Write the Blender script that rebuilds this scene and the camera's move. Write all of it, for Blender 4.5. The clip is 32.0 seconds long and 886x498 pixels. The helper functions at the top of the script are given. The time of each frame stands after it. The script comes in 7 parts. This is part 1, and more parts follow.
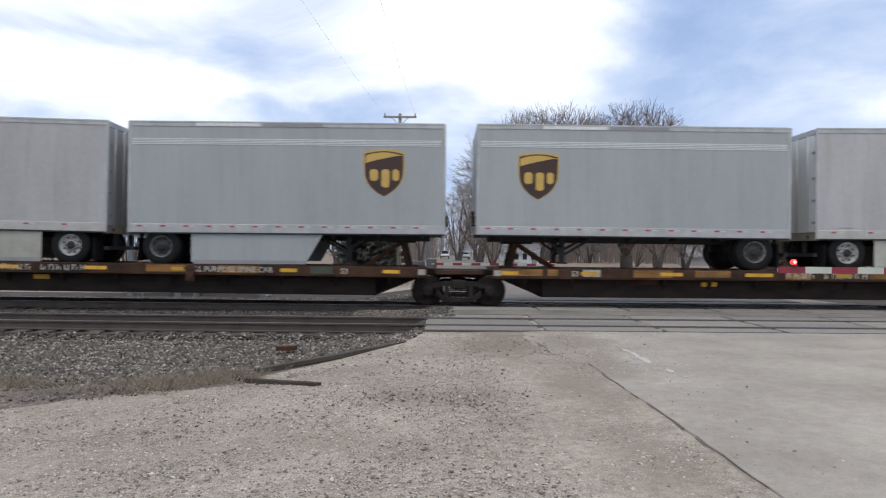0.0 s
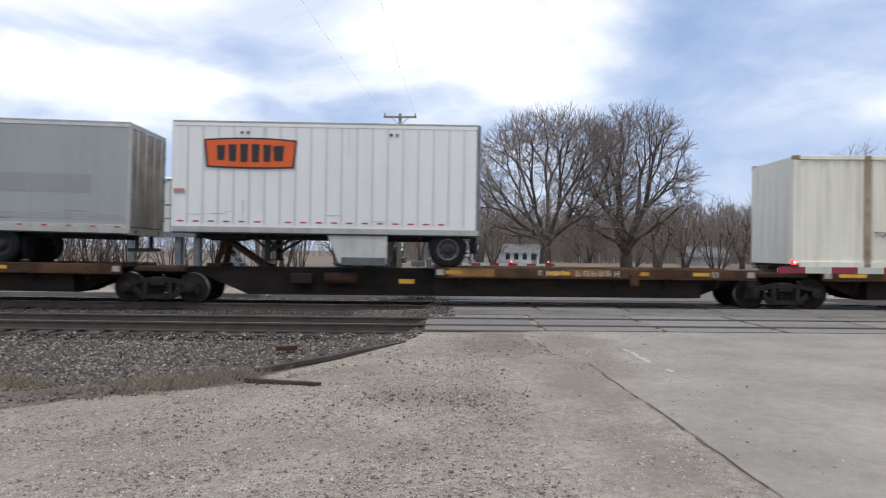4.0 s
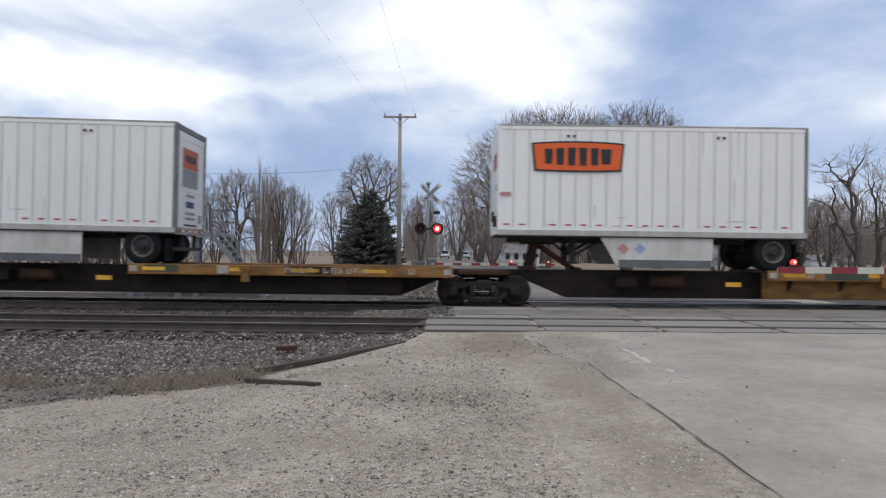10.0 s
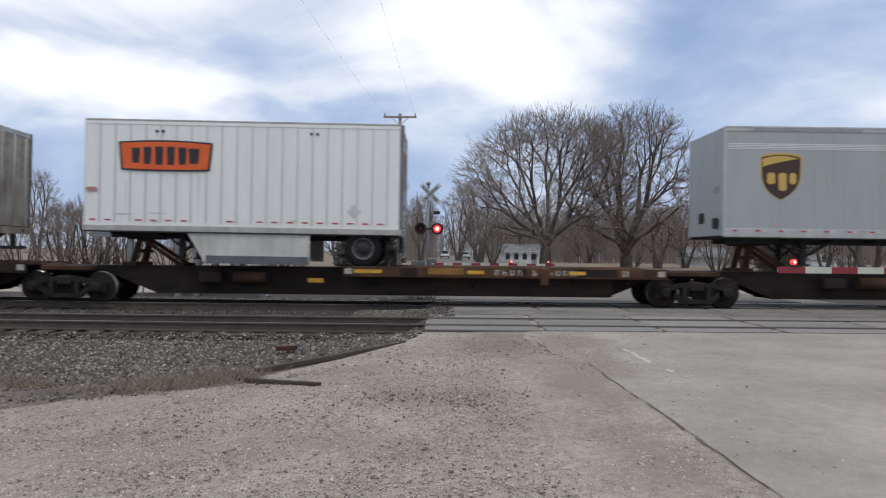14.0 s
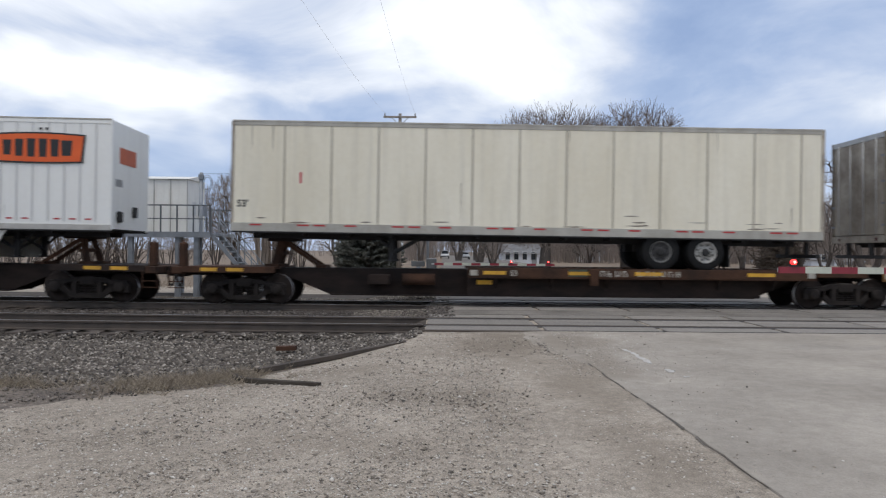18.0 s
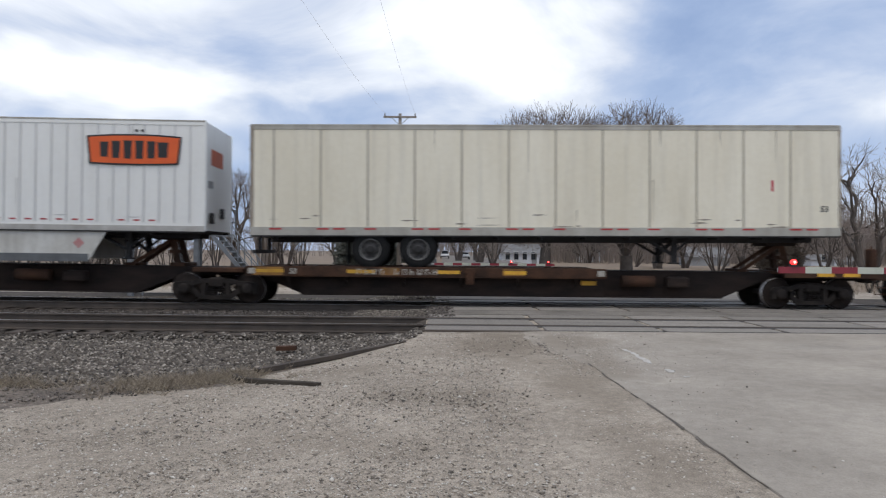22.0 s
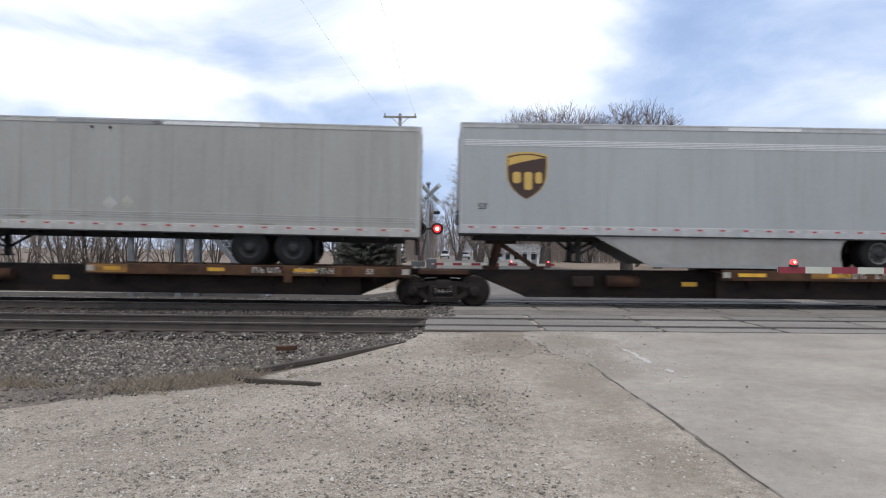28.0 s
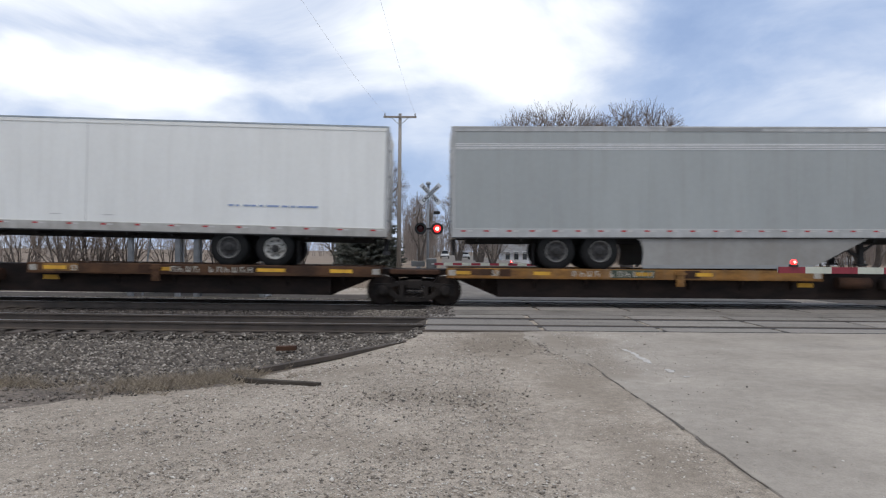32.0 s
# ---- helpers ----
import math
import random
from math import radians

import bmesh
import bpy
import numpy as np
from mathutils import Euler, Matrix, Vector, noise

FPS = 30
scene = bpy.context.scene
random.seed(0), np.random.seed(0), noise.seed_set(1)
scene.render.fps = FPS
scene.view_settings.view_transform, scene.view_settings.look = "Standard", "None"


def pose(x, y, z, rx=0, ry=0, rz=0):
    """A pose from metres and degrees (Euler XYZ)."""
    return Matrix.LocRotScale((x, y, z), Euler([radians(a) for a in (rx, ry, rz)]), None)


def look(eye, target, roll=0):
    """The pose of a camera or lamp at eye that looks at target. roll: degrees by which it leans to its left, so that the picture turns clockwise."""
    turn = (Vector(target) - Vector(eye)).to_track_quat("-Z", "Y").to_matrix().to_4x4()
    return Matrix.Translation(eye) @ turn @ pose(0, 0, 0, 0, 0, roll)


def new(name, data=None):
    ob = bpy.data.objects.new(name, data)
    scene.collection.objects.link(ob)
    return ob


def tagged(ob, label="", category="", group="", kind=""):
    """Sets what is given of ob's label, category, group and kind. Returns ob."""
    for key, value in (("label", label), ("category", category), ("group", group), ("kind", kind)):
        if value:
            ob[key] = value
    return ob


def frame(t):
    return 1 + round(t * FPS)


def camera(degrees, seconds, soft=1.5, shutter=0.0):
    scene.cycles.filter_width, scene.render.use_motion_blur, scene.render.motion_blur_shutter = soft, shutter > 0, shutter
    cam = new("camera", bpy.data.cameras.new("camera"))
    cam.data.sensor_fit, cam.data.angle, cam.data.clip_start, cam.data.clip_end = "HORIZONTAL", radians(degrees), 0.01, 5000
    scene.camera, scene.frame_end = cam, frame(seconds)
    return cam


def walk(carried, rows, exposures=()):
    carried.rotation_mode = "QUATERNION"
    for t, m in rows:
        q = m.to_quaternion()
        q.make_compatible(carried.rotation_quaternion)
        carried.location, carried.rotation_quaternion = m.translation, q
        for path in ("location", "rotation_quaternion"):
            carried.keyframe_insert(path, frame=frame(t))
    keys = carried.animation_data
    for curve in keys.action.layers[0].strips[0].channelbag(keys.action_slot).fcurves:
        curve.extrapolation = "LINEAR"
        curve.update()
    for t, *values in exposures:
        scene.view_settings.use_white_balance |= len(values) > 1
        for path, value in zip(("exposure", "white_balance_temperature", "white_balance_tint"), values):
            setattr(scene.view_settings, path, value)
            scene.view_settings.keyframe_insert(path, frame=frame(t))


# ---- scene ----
cam = camera(64.8, 32.0, 1.2, 0.15)
EYE = look((0, 0, 1.504), (0, 100, 1.85), 0.5)
walk(cam, [(0.0, EYE), (32.0, EYE)], [(0, 0.25), (2, 0.25), (3.2, 0.24), (5.8, -0.02), (6.6, 0.05), (8, 0.07), (11, 0.0), (24, 0.0), (25.4, 0.1), (27.6, 0.3), (28.4, 0.27), (29.2, 0.2), (30, 0.06), (32, 0.07)])

# ---------------------------------------------------------------- light
world = bpy.data.worlds.new("sky")
scene.world = world
world.use_nodes = True


def build_sky():
    nt = world.node_tree
    nt.nodes.clear()
    N, Lk = nt.nodes.new, nt.links.new

    def math_node(op, a, b=None):
        n = N("ShaderNodeMath")
        n.operation = op
        for k, v in enumerate((a, b)):
            if v is None:
                continue
            if isinstance(v, (int, float)):
                n.inputs[k].default_value = v
            else:
                Lk(v, n.inputs[k])
        return n.outputs[0]

    out, bg = N("ShaderNodeOutputWorld"), N("ShaderNodeBackground")
    sky = N("ShaderNodeTexSky")
    sky.sky_type, sky.sun_disc = "NISHITA", False
    sky.sun_elevation, sky.sun_rotation = radians(70), radians(180)
    sky.air_density, sky.dust_density = 1.0, 1.0
    tc = N("ShaderNodeTexCoord")
    mp = N("ShaderNodeMapping")
    mp.inputs["Scale"].default_value = (1.0, 1.0, 2.2)
    mp.inputs["Location"].default_value = (0.35, 0.2, 0.1)
    Lk(tc.outputs["Generated"], mp.inputs["Vector"])
    n1, n2 = N("ShaderNodeTexNoise"), N("ShaderNodeTexNoise")
    n1.inputs["Scale"].default_value, n1.inputs["Detail"].default_value = 3.2, 6.0
    n1.inputs["Roughness"].default_value, n1.inputs["Distortion"].default_value = 0.60, 0.6
    n2.inputs["Scale"].default_value, n2.inputs["Detail"].default_value = 4.5, 3.0
    Lk(mp.outputs["Vector"], n1.inputs["Vector"]), Lk(mp.outputs["Vector"], n2.inputs["Vector"])
    # the direction, ruffled so that the cloud banks have uneven edges
    warp = N("ShaderNodeVectorMath")
    warp.operation = "MULTIPLY_ADD"
    warp.inputs[1].default_value = (0.30, 0.30, 0.16)
    Lk(n2.outputs["Color"], warp.inputs[0]), Lk(tc.outputs["Generated"], warp.inputs[2])
    sep = N("ShaderNodeSeparateXYZ")
    Lk(warp.outputs["Vector"], sep.inputs["Vector"])
    across, up = math_node("SUBTRACT", sep.outputs["X"], 0.15), math_node("SUBTRACT", sep.outputs["Z"], 0.08)
    total = math_node("MULTIPLY", n1.outputs["Fac"], 0.85)
    # cloud banks: where, how wide, how high, how dense (below zero: a blue gap)
    for x, z, w, h, d in ((0.06, 0.33, 0.16, 0.16, 0.42), (-0.42, 0.200, 0.24, 0.036, 0.44), (-0.46, 0.33, 0.20, 0.06, 0.26), (-0.25, 0.245, 0.13, 0.035, -0.08), (-0.50, 0.26, 0.12, 0.02, -0.08), (0.52, 0.22, 0.12, 0.05, 0.06), (0.45, 0.36, 0.12, 0.05, 0.10),
                          (0.55, 0.205, 0.045, 0.022, 0.22), (0.30, 0.30, 0.13, 0.09, -0.26), (-0.30, 0.11, 0.35, 0.055, -0.20), (0.42, 0.11, 0.30, 0.05, -0.12), (0.05, 0.10, 0.2, 0.06, -0.05), (-0.04, 0.17, 0.24, 0.045, -0.16)):
        dx = math_node("MULTIPLY", math_node("SUBTRACT", across, x), 1 / w)
        dz = math_node("MULTIPLY", math_node("SUBTRACT", up, z), 1 / h)
        r2 = math_node("ADD", math_node("MULTIPLY", dx, dx), math_node("MULTIPLY", dz, dz))
        g = math_node("POWER", 2.718, math_node("MULTIPLY", r2, -0.8))
        total = math_node("ADD", total, math_node("MULTIPLY", g, d))
    r1 = N("ShaderNodeValToRGB")
    e = r1.color_ramp.elements
    e[0].position, e[1].position = 0.16, 0.78
    e[0].color, e[1].color = (3.4, 4.6, 7.2, 1), (12.4, 12.7, 13.2, 1)
    for pos, c in ((0.30, (4.3, 5.5, 8.0)), (0.42, (5.8, 6.8, 8.9)), (0.56, (8.4, 9.0, 10.2))):
        x = e.new(pos)
        x.color = (*c, 1)
    Lk(total, r1.inputs["Fac"])
    mx = N("ShaderNodeMix")
    mx.data_type = "RGBA"
    mx.inputs["Factor"].default_value = 0.85
    Lk(sky.outputs["Color"], mx.inputs["A"])
    Lk(r1.outputs["Color"], mx.inputs["B"])
    bg.inputs["Strength"].default_value = 0.1
    Lk(mx.outputs["Result"], bg.inputs["Color"])
    Lk(bg.outputs["Background"], out.inputs["Surface"])


build_sky()
sun_data = bpy.data.lights.new("sun", "SUN")
sun_data.energy, sun_data.angle, sun_data.color = 1.4, radians(30), (1.0, 0.95, 0.88)
sun = new("sun", sun_data)
sun.matrix_basis = look((0, -16, 45), (0.0, 0.0, 0.0))
scene.view_settings.exposure = 0.0

# ---------------------------------------------------------------- materials
MATS = {}


def mat(name, c1, c2=None, rough=0.7, metal=0.0, scale=3.0, fine=40.0, bump=0.1, spec=0.5, emit=None, power=0.0, rand=0.0, stretch=(1, 1, 1), streak=0.0, speck=0.0, grain=38.0):
    """A material with variation at two scales; c1 and c2 are its two tones."""
    if name in MATS:
        return MATS[name]
    m = bpy.data.materials.new(name)
    m.use_nodes = True
    nt = m.node_tree
    N, Lk = nt.nodes.new, nt.links.new
    b = nt.nodes["Principled BSDF"]
    b.inputs["Roughness"].default_value, b.inputs["Metallic"].default_value = rough, metal
    b.inputs["Specular IOR Level"].default_value = spec
    if emit:
        b.inputs["Emission Color"].default_value, b.inputs["Emission Strength"].default_value = (*emit, 1), power
    c2 = c2 or tuple(v * 0.75 for v in c1)
    tc = N("ShaderNodeTexCoord")
    mp = N("ShaderNodeMapping")
    mp.inputs["Scale"].default_value = stretch
    Lk(tc.outputs["Object"], mp.inputs["Vector"])
    big, small = N("ShaderNodeTexNoise"), N("ShaderNodeTexNoise")
    big.inputs["Scale"].default_value, big.inputs["Detail"].default_value = scale, 4.0
    small.inputs["Scale"].default_value, small.inputs["Detail"].default_value = fine, 3.0
    Lk(mp.outputs["Vector"], big.inputs["Vector"]), Lk(tc.outputs["Object"], small.inputs["Vector"])
    add = N("ShaderNodeMath")
    add.operation = "MULTIPLY_ADD"
    add.inputs[1].default_value = 0.35
    Lk(small.outputs["Fac"], add.inputs[0]), Lk(big.outputs["Fac"], add.inputs[2])
    ramp = N("ShaderNodeValToRGB")
    e = ramp.color_ramp.elements
    e[0].position, e[1].position = 0.45, 0.9
    e[0].color, e[1].color = (*c1, 1), (*c2, 1)
    Lk(add.outputs["Value"], ramp.inputs["Fac"])
    colour = ramp.outputs["Color"]
    if rand:
        info, hsv, mr = N("ShaderNodeObjectInfo"), N("ShaderNodeHueSaturation"), N("ShaderNodeMapRange")
        mr.inputs["To Min"].default_value, mr.inputs["To Max"].default_value = 1 - rand, 1 + rand
        Lk(info.outputs["Random"], mr.inputs["Value"]), Lk(mr.outputs["Result"], hsv.inputs["Value"])
        Lk(colour, hsv.inputs["Color"])
        colour = hsv.outputs["Color"]
    if speck:
        for sc, k in ((grain, speck), (grain * 0.16, speck * 0.6)):
            pn, pr, px = N("ShaderNodeTexNoise"), N("ShaderNodeMapRange"), N("ShaderNodeMix")
            pn.inputs["Scale"].default_value, pn.inputs["Detail"].default_value, pn.inputs["Roughness"].default_value = sc, 4.0, 0.7
            Lk(tc.outputs["Object"], pn.inputs["Vector"])
            pr.inputs["From Min"].default_value, pr.inputs["From Max"].default_value = 0.34, 0.66
            pr.inputs["To Min"].default_value, pr.inputs["To Max"].default_value = 1 - k, 1 + k
            Lk(pn.outputs["Fac"], pr.inputs["Value"])
            px.data_type, px.blend_type = "RGBA", "MULTIPLY"
            px.inputs["Factor"].default_value = 1.0
            Lk(colour, px.inputs["A"]), Lk(pr.outputs["Result"], px.inputs["B"])
            colour = px.outputs["Result"]
    if streak:
        sm, sn, sr, sx = N("ShaderNodeMapping"), N("ShaderNodeTexNoise"), N("ShaderNodeMapRange"), N("ShaderNodeMix")
        sm.inputs["Scale"].default_value = (2.2, 2.2, 0.16)
        sn.inputs["Scale"].default_value, sn.inputs["Detail"].default_value = 2.2, 6.0
        Lk(tc.outputs["Object"], sm.inputs["Vector"]), Lk(sm.outputs["Vector"], sn.inputs["Vector"])
        sr.inputs["From Min"].default_value, sr.inputs["From Max"].default_value = 0.48, 0.75
        sr.inputs["To Max"].default_value = streak
        Lk(sn.outputs["Fac"], sr.inputs["Value"])
        sx.data_type = "RGBA"
        sx.inputs["B"].default_value = (0.20, 0.165, 0.125, 1)
        Lk(sr.outputs["Result"], sx.inputs["Factor"]), Lk(colour, sx.inputs["A"])
        colour = sx.outputs["Result"]
    Lk(colour, b.inputs["Base Color"])
    if bump:
        bp = N("ShaderNodeBump")
        bp.inputs["Strength"].default_value, bp.inputs["Distance"].default_value = bump, 0.02
        Lk(small.outputs["Fac"], bp.inputs["Height"]), Lk(bp.outputs["Normal"], b.inputs["Normal"])
    MATS[name] = m
    return m


def islands(name, tones, rough=0.9):
    """For joined stones and blades: a tone for each island."""
    if name in MATS:
        return MATS[name]
    m = bpy.data.materials.new(name)
    m.use_nodes = True
    nt = m.node_tree
    N, Lk = nt.nodes.new, nt.links.new
    b = nt.nodes["Principled BSDF"]
    b.inputs["Roughness"].default_value = rough
    g, ramp = N("ShaderNodeNewGeometry"), N("ShaderNodeValToRGB")
    e = ramp.color_ramp.elements
    e[0].color, e[1].color = (*tones[0], 1), (*tones[-1], 1)
    for i, t in enumerate(tones[1:-1]):
        x = e.new((i + 1) / (len(tones) - 1))
        x.color = (*t, 1)
    n = N("ShaderNodeTexNoise")
    n.inputs["Scale"].default_value = 60.0
    tc, mul = N("ShaderNodeTexCoord"), N("ShaderNodeMix")
    Lk(tc.outputs["Object"], n.inputs["Vector"])
    mul.data_type, mul.blend_type = "RGBA", "MULTIPLY"
    mul.inputs["Factor"].default_value = 0.5
    Lk(g.outputs["Random Per Island"], ramp.inputs["Fac"])
    Lk(ramp.outputs["Color"], mul.inputs["A"]), Lk(n.outputs["Color"], mul.inputs["B"])
    Lk(ramp.outputs["Color"], b.inputs["Base Color"])
    MATS[name] = m
    return m


GRAVEL = mat("gravel", (0.43, 0.368, 0.296), (0.265, 0.223, 0.175), 0.95, scale=0.45, fine=60, bump=0.8, spec=0.2, speck=0.36, grain=75)
BALLASTBED = mat("ballast_bed", (0.09, 0.074, 0.06), (0.05, 0.042, 0.034), 0.95, scale=1.5, fine=30, bump=0.8, spec=0.2, speck=0.4, grain=24)


def dirt_patches(m, blobs, tone):
    """Packed brown dirt showing through in uneven patches: where (x, y), how wide, how long, how strong."""
    nt = m.node_tree
    N, Lk = nt.nodes.new, nt.links.new
    b = nt.nodes["Principled BSDF"]
    colour = b.inputs["Base Color"].links[0].from_socket
    tc, ns = N("ShaderNodeTexCoord"), N("ShaderNodeTexNoise")
    ns.inputs["Scale"].default_value, ns.inputs["Detail"].default_value = 1.6, 5.0
    Lk(tc.outputs["Object"], ns.inputs["Vector"])
    for x, y, w, l, k in blobs:
        mp, ln, mr, mu, mx = N("ShaderNodeMapping"), N("ShaderNodeVectorMath"), N("ShaderNodeMapRange"), N("ShaderNodeMath"), N("ShaderNodeMix")
        mp.vector_type = "TEXTURE"
        mp.inputs["Location"].default_value, mp.inputs["Scale"].default_value = (x, y, 0), (w, l, 1)
        ln.operation = "LENGTH"
        Lk(tc.outputs["Object"], mp.inputs["Vector"]), Lk(mp.outputs["Vector"], ln.inputs[0])
        mu.operation = "MULTIPLY_ADD"
        mu.inputs[1].default_value = 1.6
        Lk(ns.outputs["Fac"], mu.inputs[0]), Lk(ln.outputs["Value"], mu.inputs[2])
        mr.interpolation_type = "SMOOTHSTEP"
        mr.inputs["From Min"].default_value, mr.inputs["From Max"].default_value = 1.0, 2.0
        mr.inputs["To Min"].default_value, mr.inputs["To Max"].default_value = k, 0.0
        Lk(mu.outputs["Value"], mr.inputs["Value"])
        mx.data_type = "RGBA"
        mx.inputs["B"].default_value = (*tone, 1)
        Lk(mr.outputs["Result"], mx.inputs["Factor"]), Lk(colour, mx.inputs["A"])
        colour = mx.outputs["Result"]
    Lk(colour, b.inputs["Base Color"])


dirt_patches(GRAVEL, ((1.0, 11.6, 1.2, 2.0, 0.75), (1.6, 8.2, 0.6, 2.2, 0.6), (-0.1, 7.4, 1.1, 0.6, 0.5), (1.6, 5.2, 0.5, 1.6, 0.5), (-1.2, 9.2, 0.9, 0.5, 0.4), (-0.8, 5.6, 1.0, 0.5, 0.35)), (0.20, 0.163, 0.122))
ASPHALT = mat("asphalt", (0.415, 0.368, 0.308), (0.28, 0.247, 0.206), 0.95, scale=0.6, fine=40, bump=0.6, spec=0.1, speck=0.16, grain=40)
dirt_patches(ASPHALT, ((2.1, 11.8, 0.9, 2.6, 0.8), (2.2, 9.2, 0.45, 1.6, 0.55), (5.5, 7.0, 1.6, 1.0, 0.12), (8.0, 11.0, 2.0, 1.0, 0.12)), (0.255, 0.215, 0.170))
FIELD = mat("field", (0.25, 0.185, 0.125), (0.16, 0.12, 0.085), 1.0, scale=0.25, fine=6, bump=0.6)
DIRT = mat("dirt", (0.19, 0.152, 0.118), (0.085, 0.067, 0.052), 0.95, scale=1.6, fine=30, bump=0.9, speck=0.55, grain=20)
RAIL = mat("rail_steel", (0.10, 0.078, 0.061), (0.058, 0.046, 0.037), 0.75, 0.1, scale=3, fine=40, bump=0.2)
RAILTOP = mat("polished_rail", (0.45, 0.44, 0.43), (0.3, 0.29, 0.28), 0.35, 0.9, scale=2, fine=50, bump=0.05)
TIE = mat("tie_wood", (0.085, 0.065, 0.05), (0.05, 0.04, 0.032), 0.9, scale=3, fine=30, bump=0.5, rand=0.3)
WORNROAD = mat("worn_asphalt", (0.245, 0.222, 0.195), (0.155, 0.14, 0.122), 0.95, scale=0.8, fine=26, bump=0.5, spec=0.1, speck=0.18, grain=18)
PANEL = mat("crossing_panel", (0.275, 0.247, 0.215), (0.17, 0.152, 0.13), 0.85, scale=2.5, fine=40, bump=0.3, rand=0.15, speck=0.2, grain=16)
RUST = mat("rusty_steel", (0.095, 0.046, 0.026), (0.030, 0.019, 0.014), 0.9, 0.1, scale=1.6, fine=22, bump=0.35, spec=0.25)
SILL = mat("dark_sill", (0.038, 0.025, 0.019), (0.014, 0.011, 0.010), 0.9, 0.0, scale=1.2, fine=20, bump=0.3, spec=0.25, stretch=(1, 1, 3))
OCHRE = mat("ochre_paint", (0.34, 0.165, 0.04), (0.12, 0.06, 0.022), 0.75, scale=1.4, fine=16, bump=0.25, spec=0.3, stretch=(1, 1, 3), streak=0.3)
BROWNDECK = mat("brown_deck", (0.13, 0.063, 0.030), (0.036, 0.022, 0.015), 0.85, scale=1.3, fine=16, bump=0.3, spec=0.25)
STRIPE = mat("yellow_stripe", (0.75, 0.42, 0.03), (0.55, 0.28, 0.03), 0.6, scale=4, fine=30, bump=0.1, rand=0.25)
BOGIE = mat("bogie_cast", (0.035, 0.028, 0.023), (0.016, 0.013, 0.012), 0.9, 0.1, scale=4, fine=30, bump=0.4, spec=0.25)
WHEELST = mat("wheel_steel", (0.045, 0.032, 0.025), (0.02, 0.016, 0.014), 0.8, 0.3, scale=5, fine=40, bump=0.2, spec=0.3)
TREAD = mat("wheel_tread", (0.5, 0.49, 0.48), (0.36, 0.35, 0.34), 0.35, 0.9)
TYRE = mat("tyre_rubber", (0.016, 0.0155, 0.015), (0.009, 0.009, 0.009), 0.9, scale=6, fine=60, bump=0.3, spec=0.25)
OLDPAINT = mat("worn_road_paint", (0.56, 0.53, 0.49), (0.40, 0.37, 0.33), 0.9, scale=12, fine=60, bump=0.3, spec=0.1)
RIMW = mat("white_rim", (0.45, 0.44, 0.405), (0.27, 0.25, 0.215), 0.6, scale=8, fine=40)
RIMLIP = mat("steel_lip", (0.20, 0.195, 0.18), (0.12, 0.115, 0.105), 0.6, scale=8, fine=40)
OLIVE = mat("olive_rail", (0.47, 0.445, 0.385), (0.34, 0.315, 0.265), 0.6, scale=2, fine=20, bump=0.04, streak=0.3)
SCUFF = mat("road_grime", (0.30, 0.255, 0.20), (0.16, 0.13, 0.10), 0.8, scale=6, fine=30, bump=0.05)
STENCIL = mat("stencil_paint", (0.50, 0.47, 0.41), (0.28, 0.25, 0.20), 0.8, scale=9, fine=40)
PATCHGREEN = mat("green_patch", (0.07, 0.085, 0.055), (0.04, 0.05, 0.035), 0.8, scale=3, fine=20)
RIMD = mat("dark_rim", (0.075, 0.07, 0.065), (0.04, 0.037, 0.034), 0.75, scale=8, fine=40)
BLACKRIM = mat("black_rim", (0.028, 0.027, 0.026), (0.018, 0.017, 0.017), 0.8, scale=8, fine=40)
DULLRAIL = mat("dull_rail", (0.50, 0.48, 0.44), (0.36, 0.335, 0.295), 0.6, scale=3, fine=20, bump=0.05, streak=0.35)
DUSTRAIL = mat("dusty_rail", (0.50, 0.485, 0.44), (0.39, 0.37, 0.33), 0.6, scale=3, fine=20, bump=0.05, streak=0.3)
CRUMB = islands("dark_crumbs", [(0.12, 0.10, 0.083), (0.17, 0.145, 0.12), (0.23, 0.198, 0.165)])
SEAMDIRT = mat("seam_dirt", (0.17, 0.145, 0.12), (0.10, 0.085, 0.07), 0.95, scale=5, fine=30, bump=0.4)
TANPOST = mat("tan_post", (0.24, 0.20, 0.15), (0.15, 0.12, 0.09), 0.8, scale=3, fine=20, bump=0.1, streak=0.3)
SHEDGREY = mat("shed_metal", (0.36, 0.36, 0.355), (0.28, 0.28, 0.275), 0.6, scale=1, fine=12, bump=0.1)
PALETWIG = mat("pale_twig", (0.36, 0.30, 0.245), (0.26, 0.215, 0.175), 0.95, scale=0.5, fine=6, bump=0)
CHASSIS = mat("chassis_black", (0.03, 0.028, 0.027), (0.018, 0.017, 0.016), 0.8, scale=4, fine=30)
REDTAPE = mat("red_tape", (0.5, 0.035, 0.035), (0.35, 0.03, 0.03), 0.5, scale=9, fine=40, bump=0.05)
WHITETAPE = mat("white_tape", (0.75, 0.74, 0.72), (0.6, 0.59, 0.57), 0.5, scale=9, fine=40, bump=0.05)
DUSTWHITE = mat("dusty_white_tape", (0.60, 0.585, 0.55), (0.48, 0.465, 0.43), 0.6, scale=9, fine=40, bump=0.05)
ALU = mat("aluminium_trim", (0.50, 0.495, 0.475), (0.37, 0.365, 0.35), 0.5, 0.15, scale=3, fine=40, streak=0.15)
GALV = mat("galvanised_steel", (0.30, 0.315, 0.33), (0.21, 0.22, 0.23), 0.55, 0.35, scale=3, fine=40)
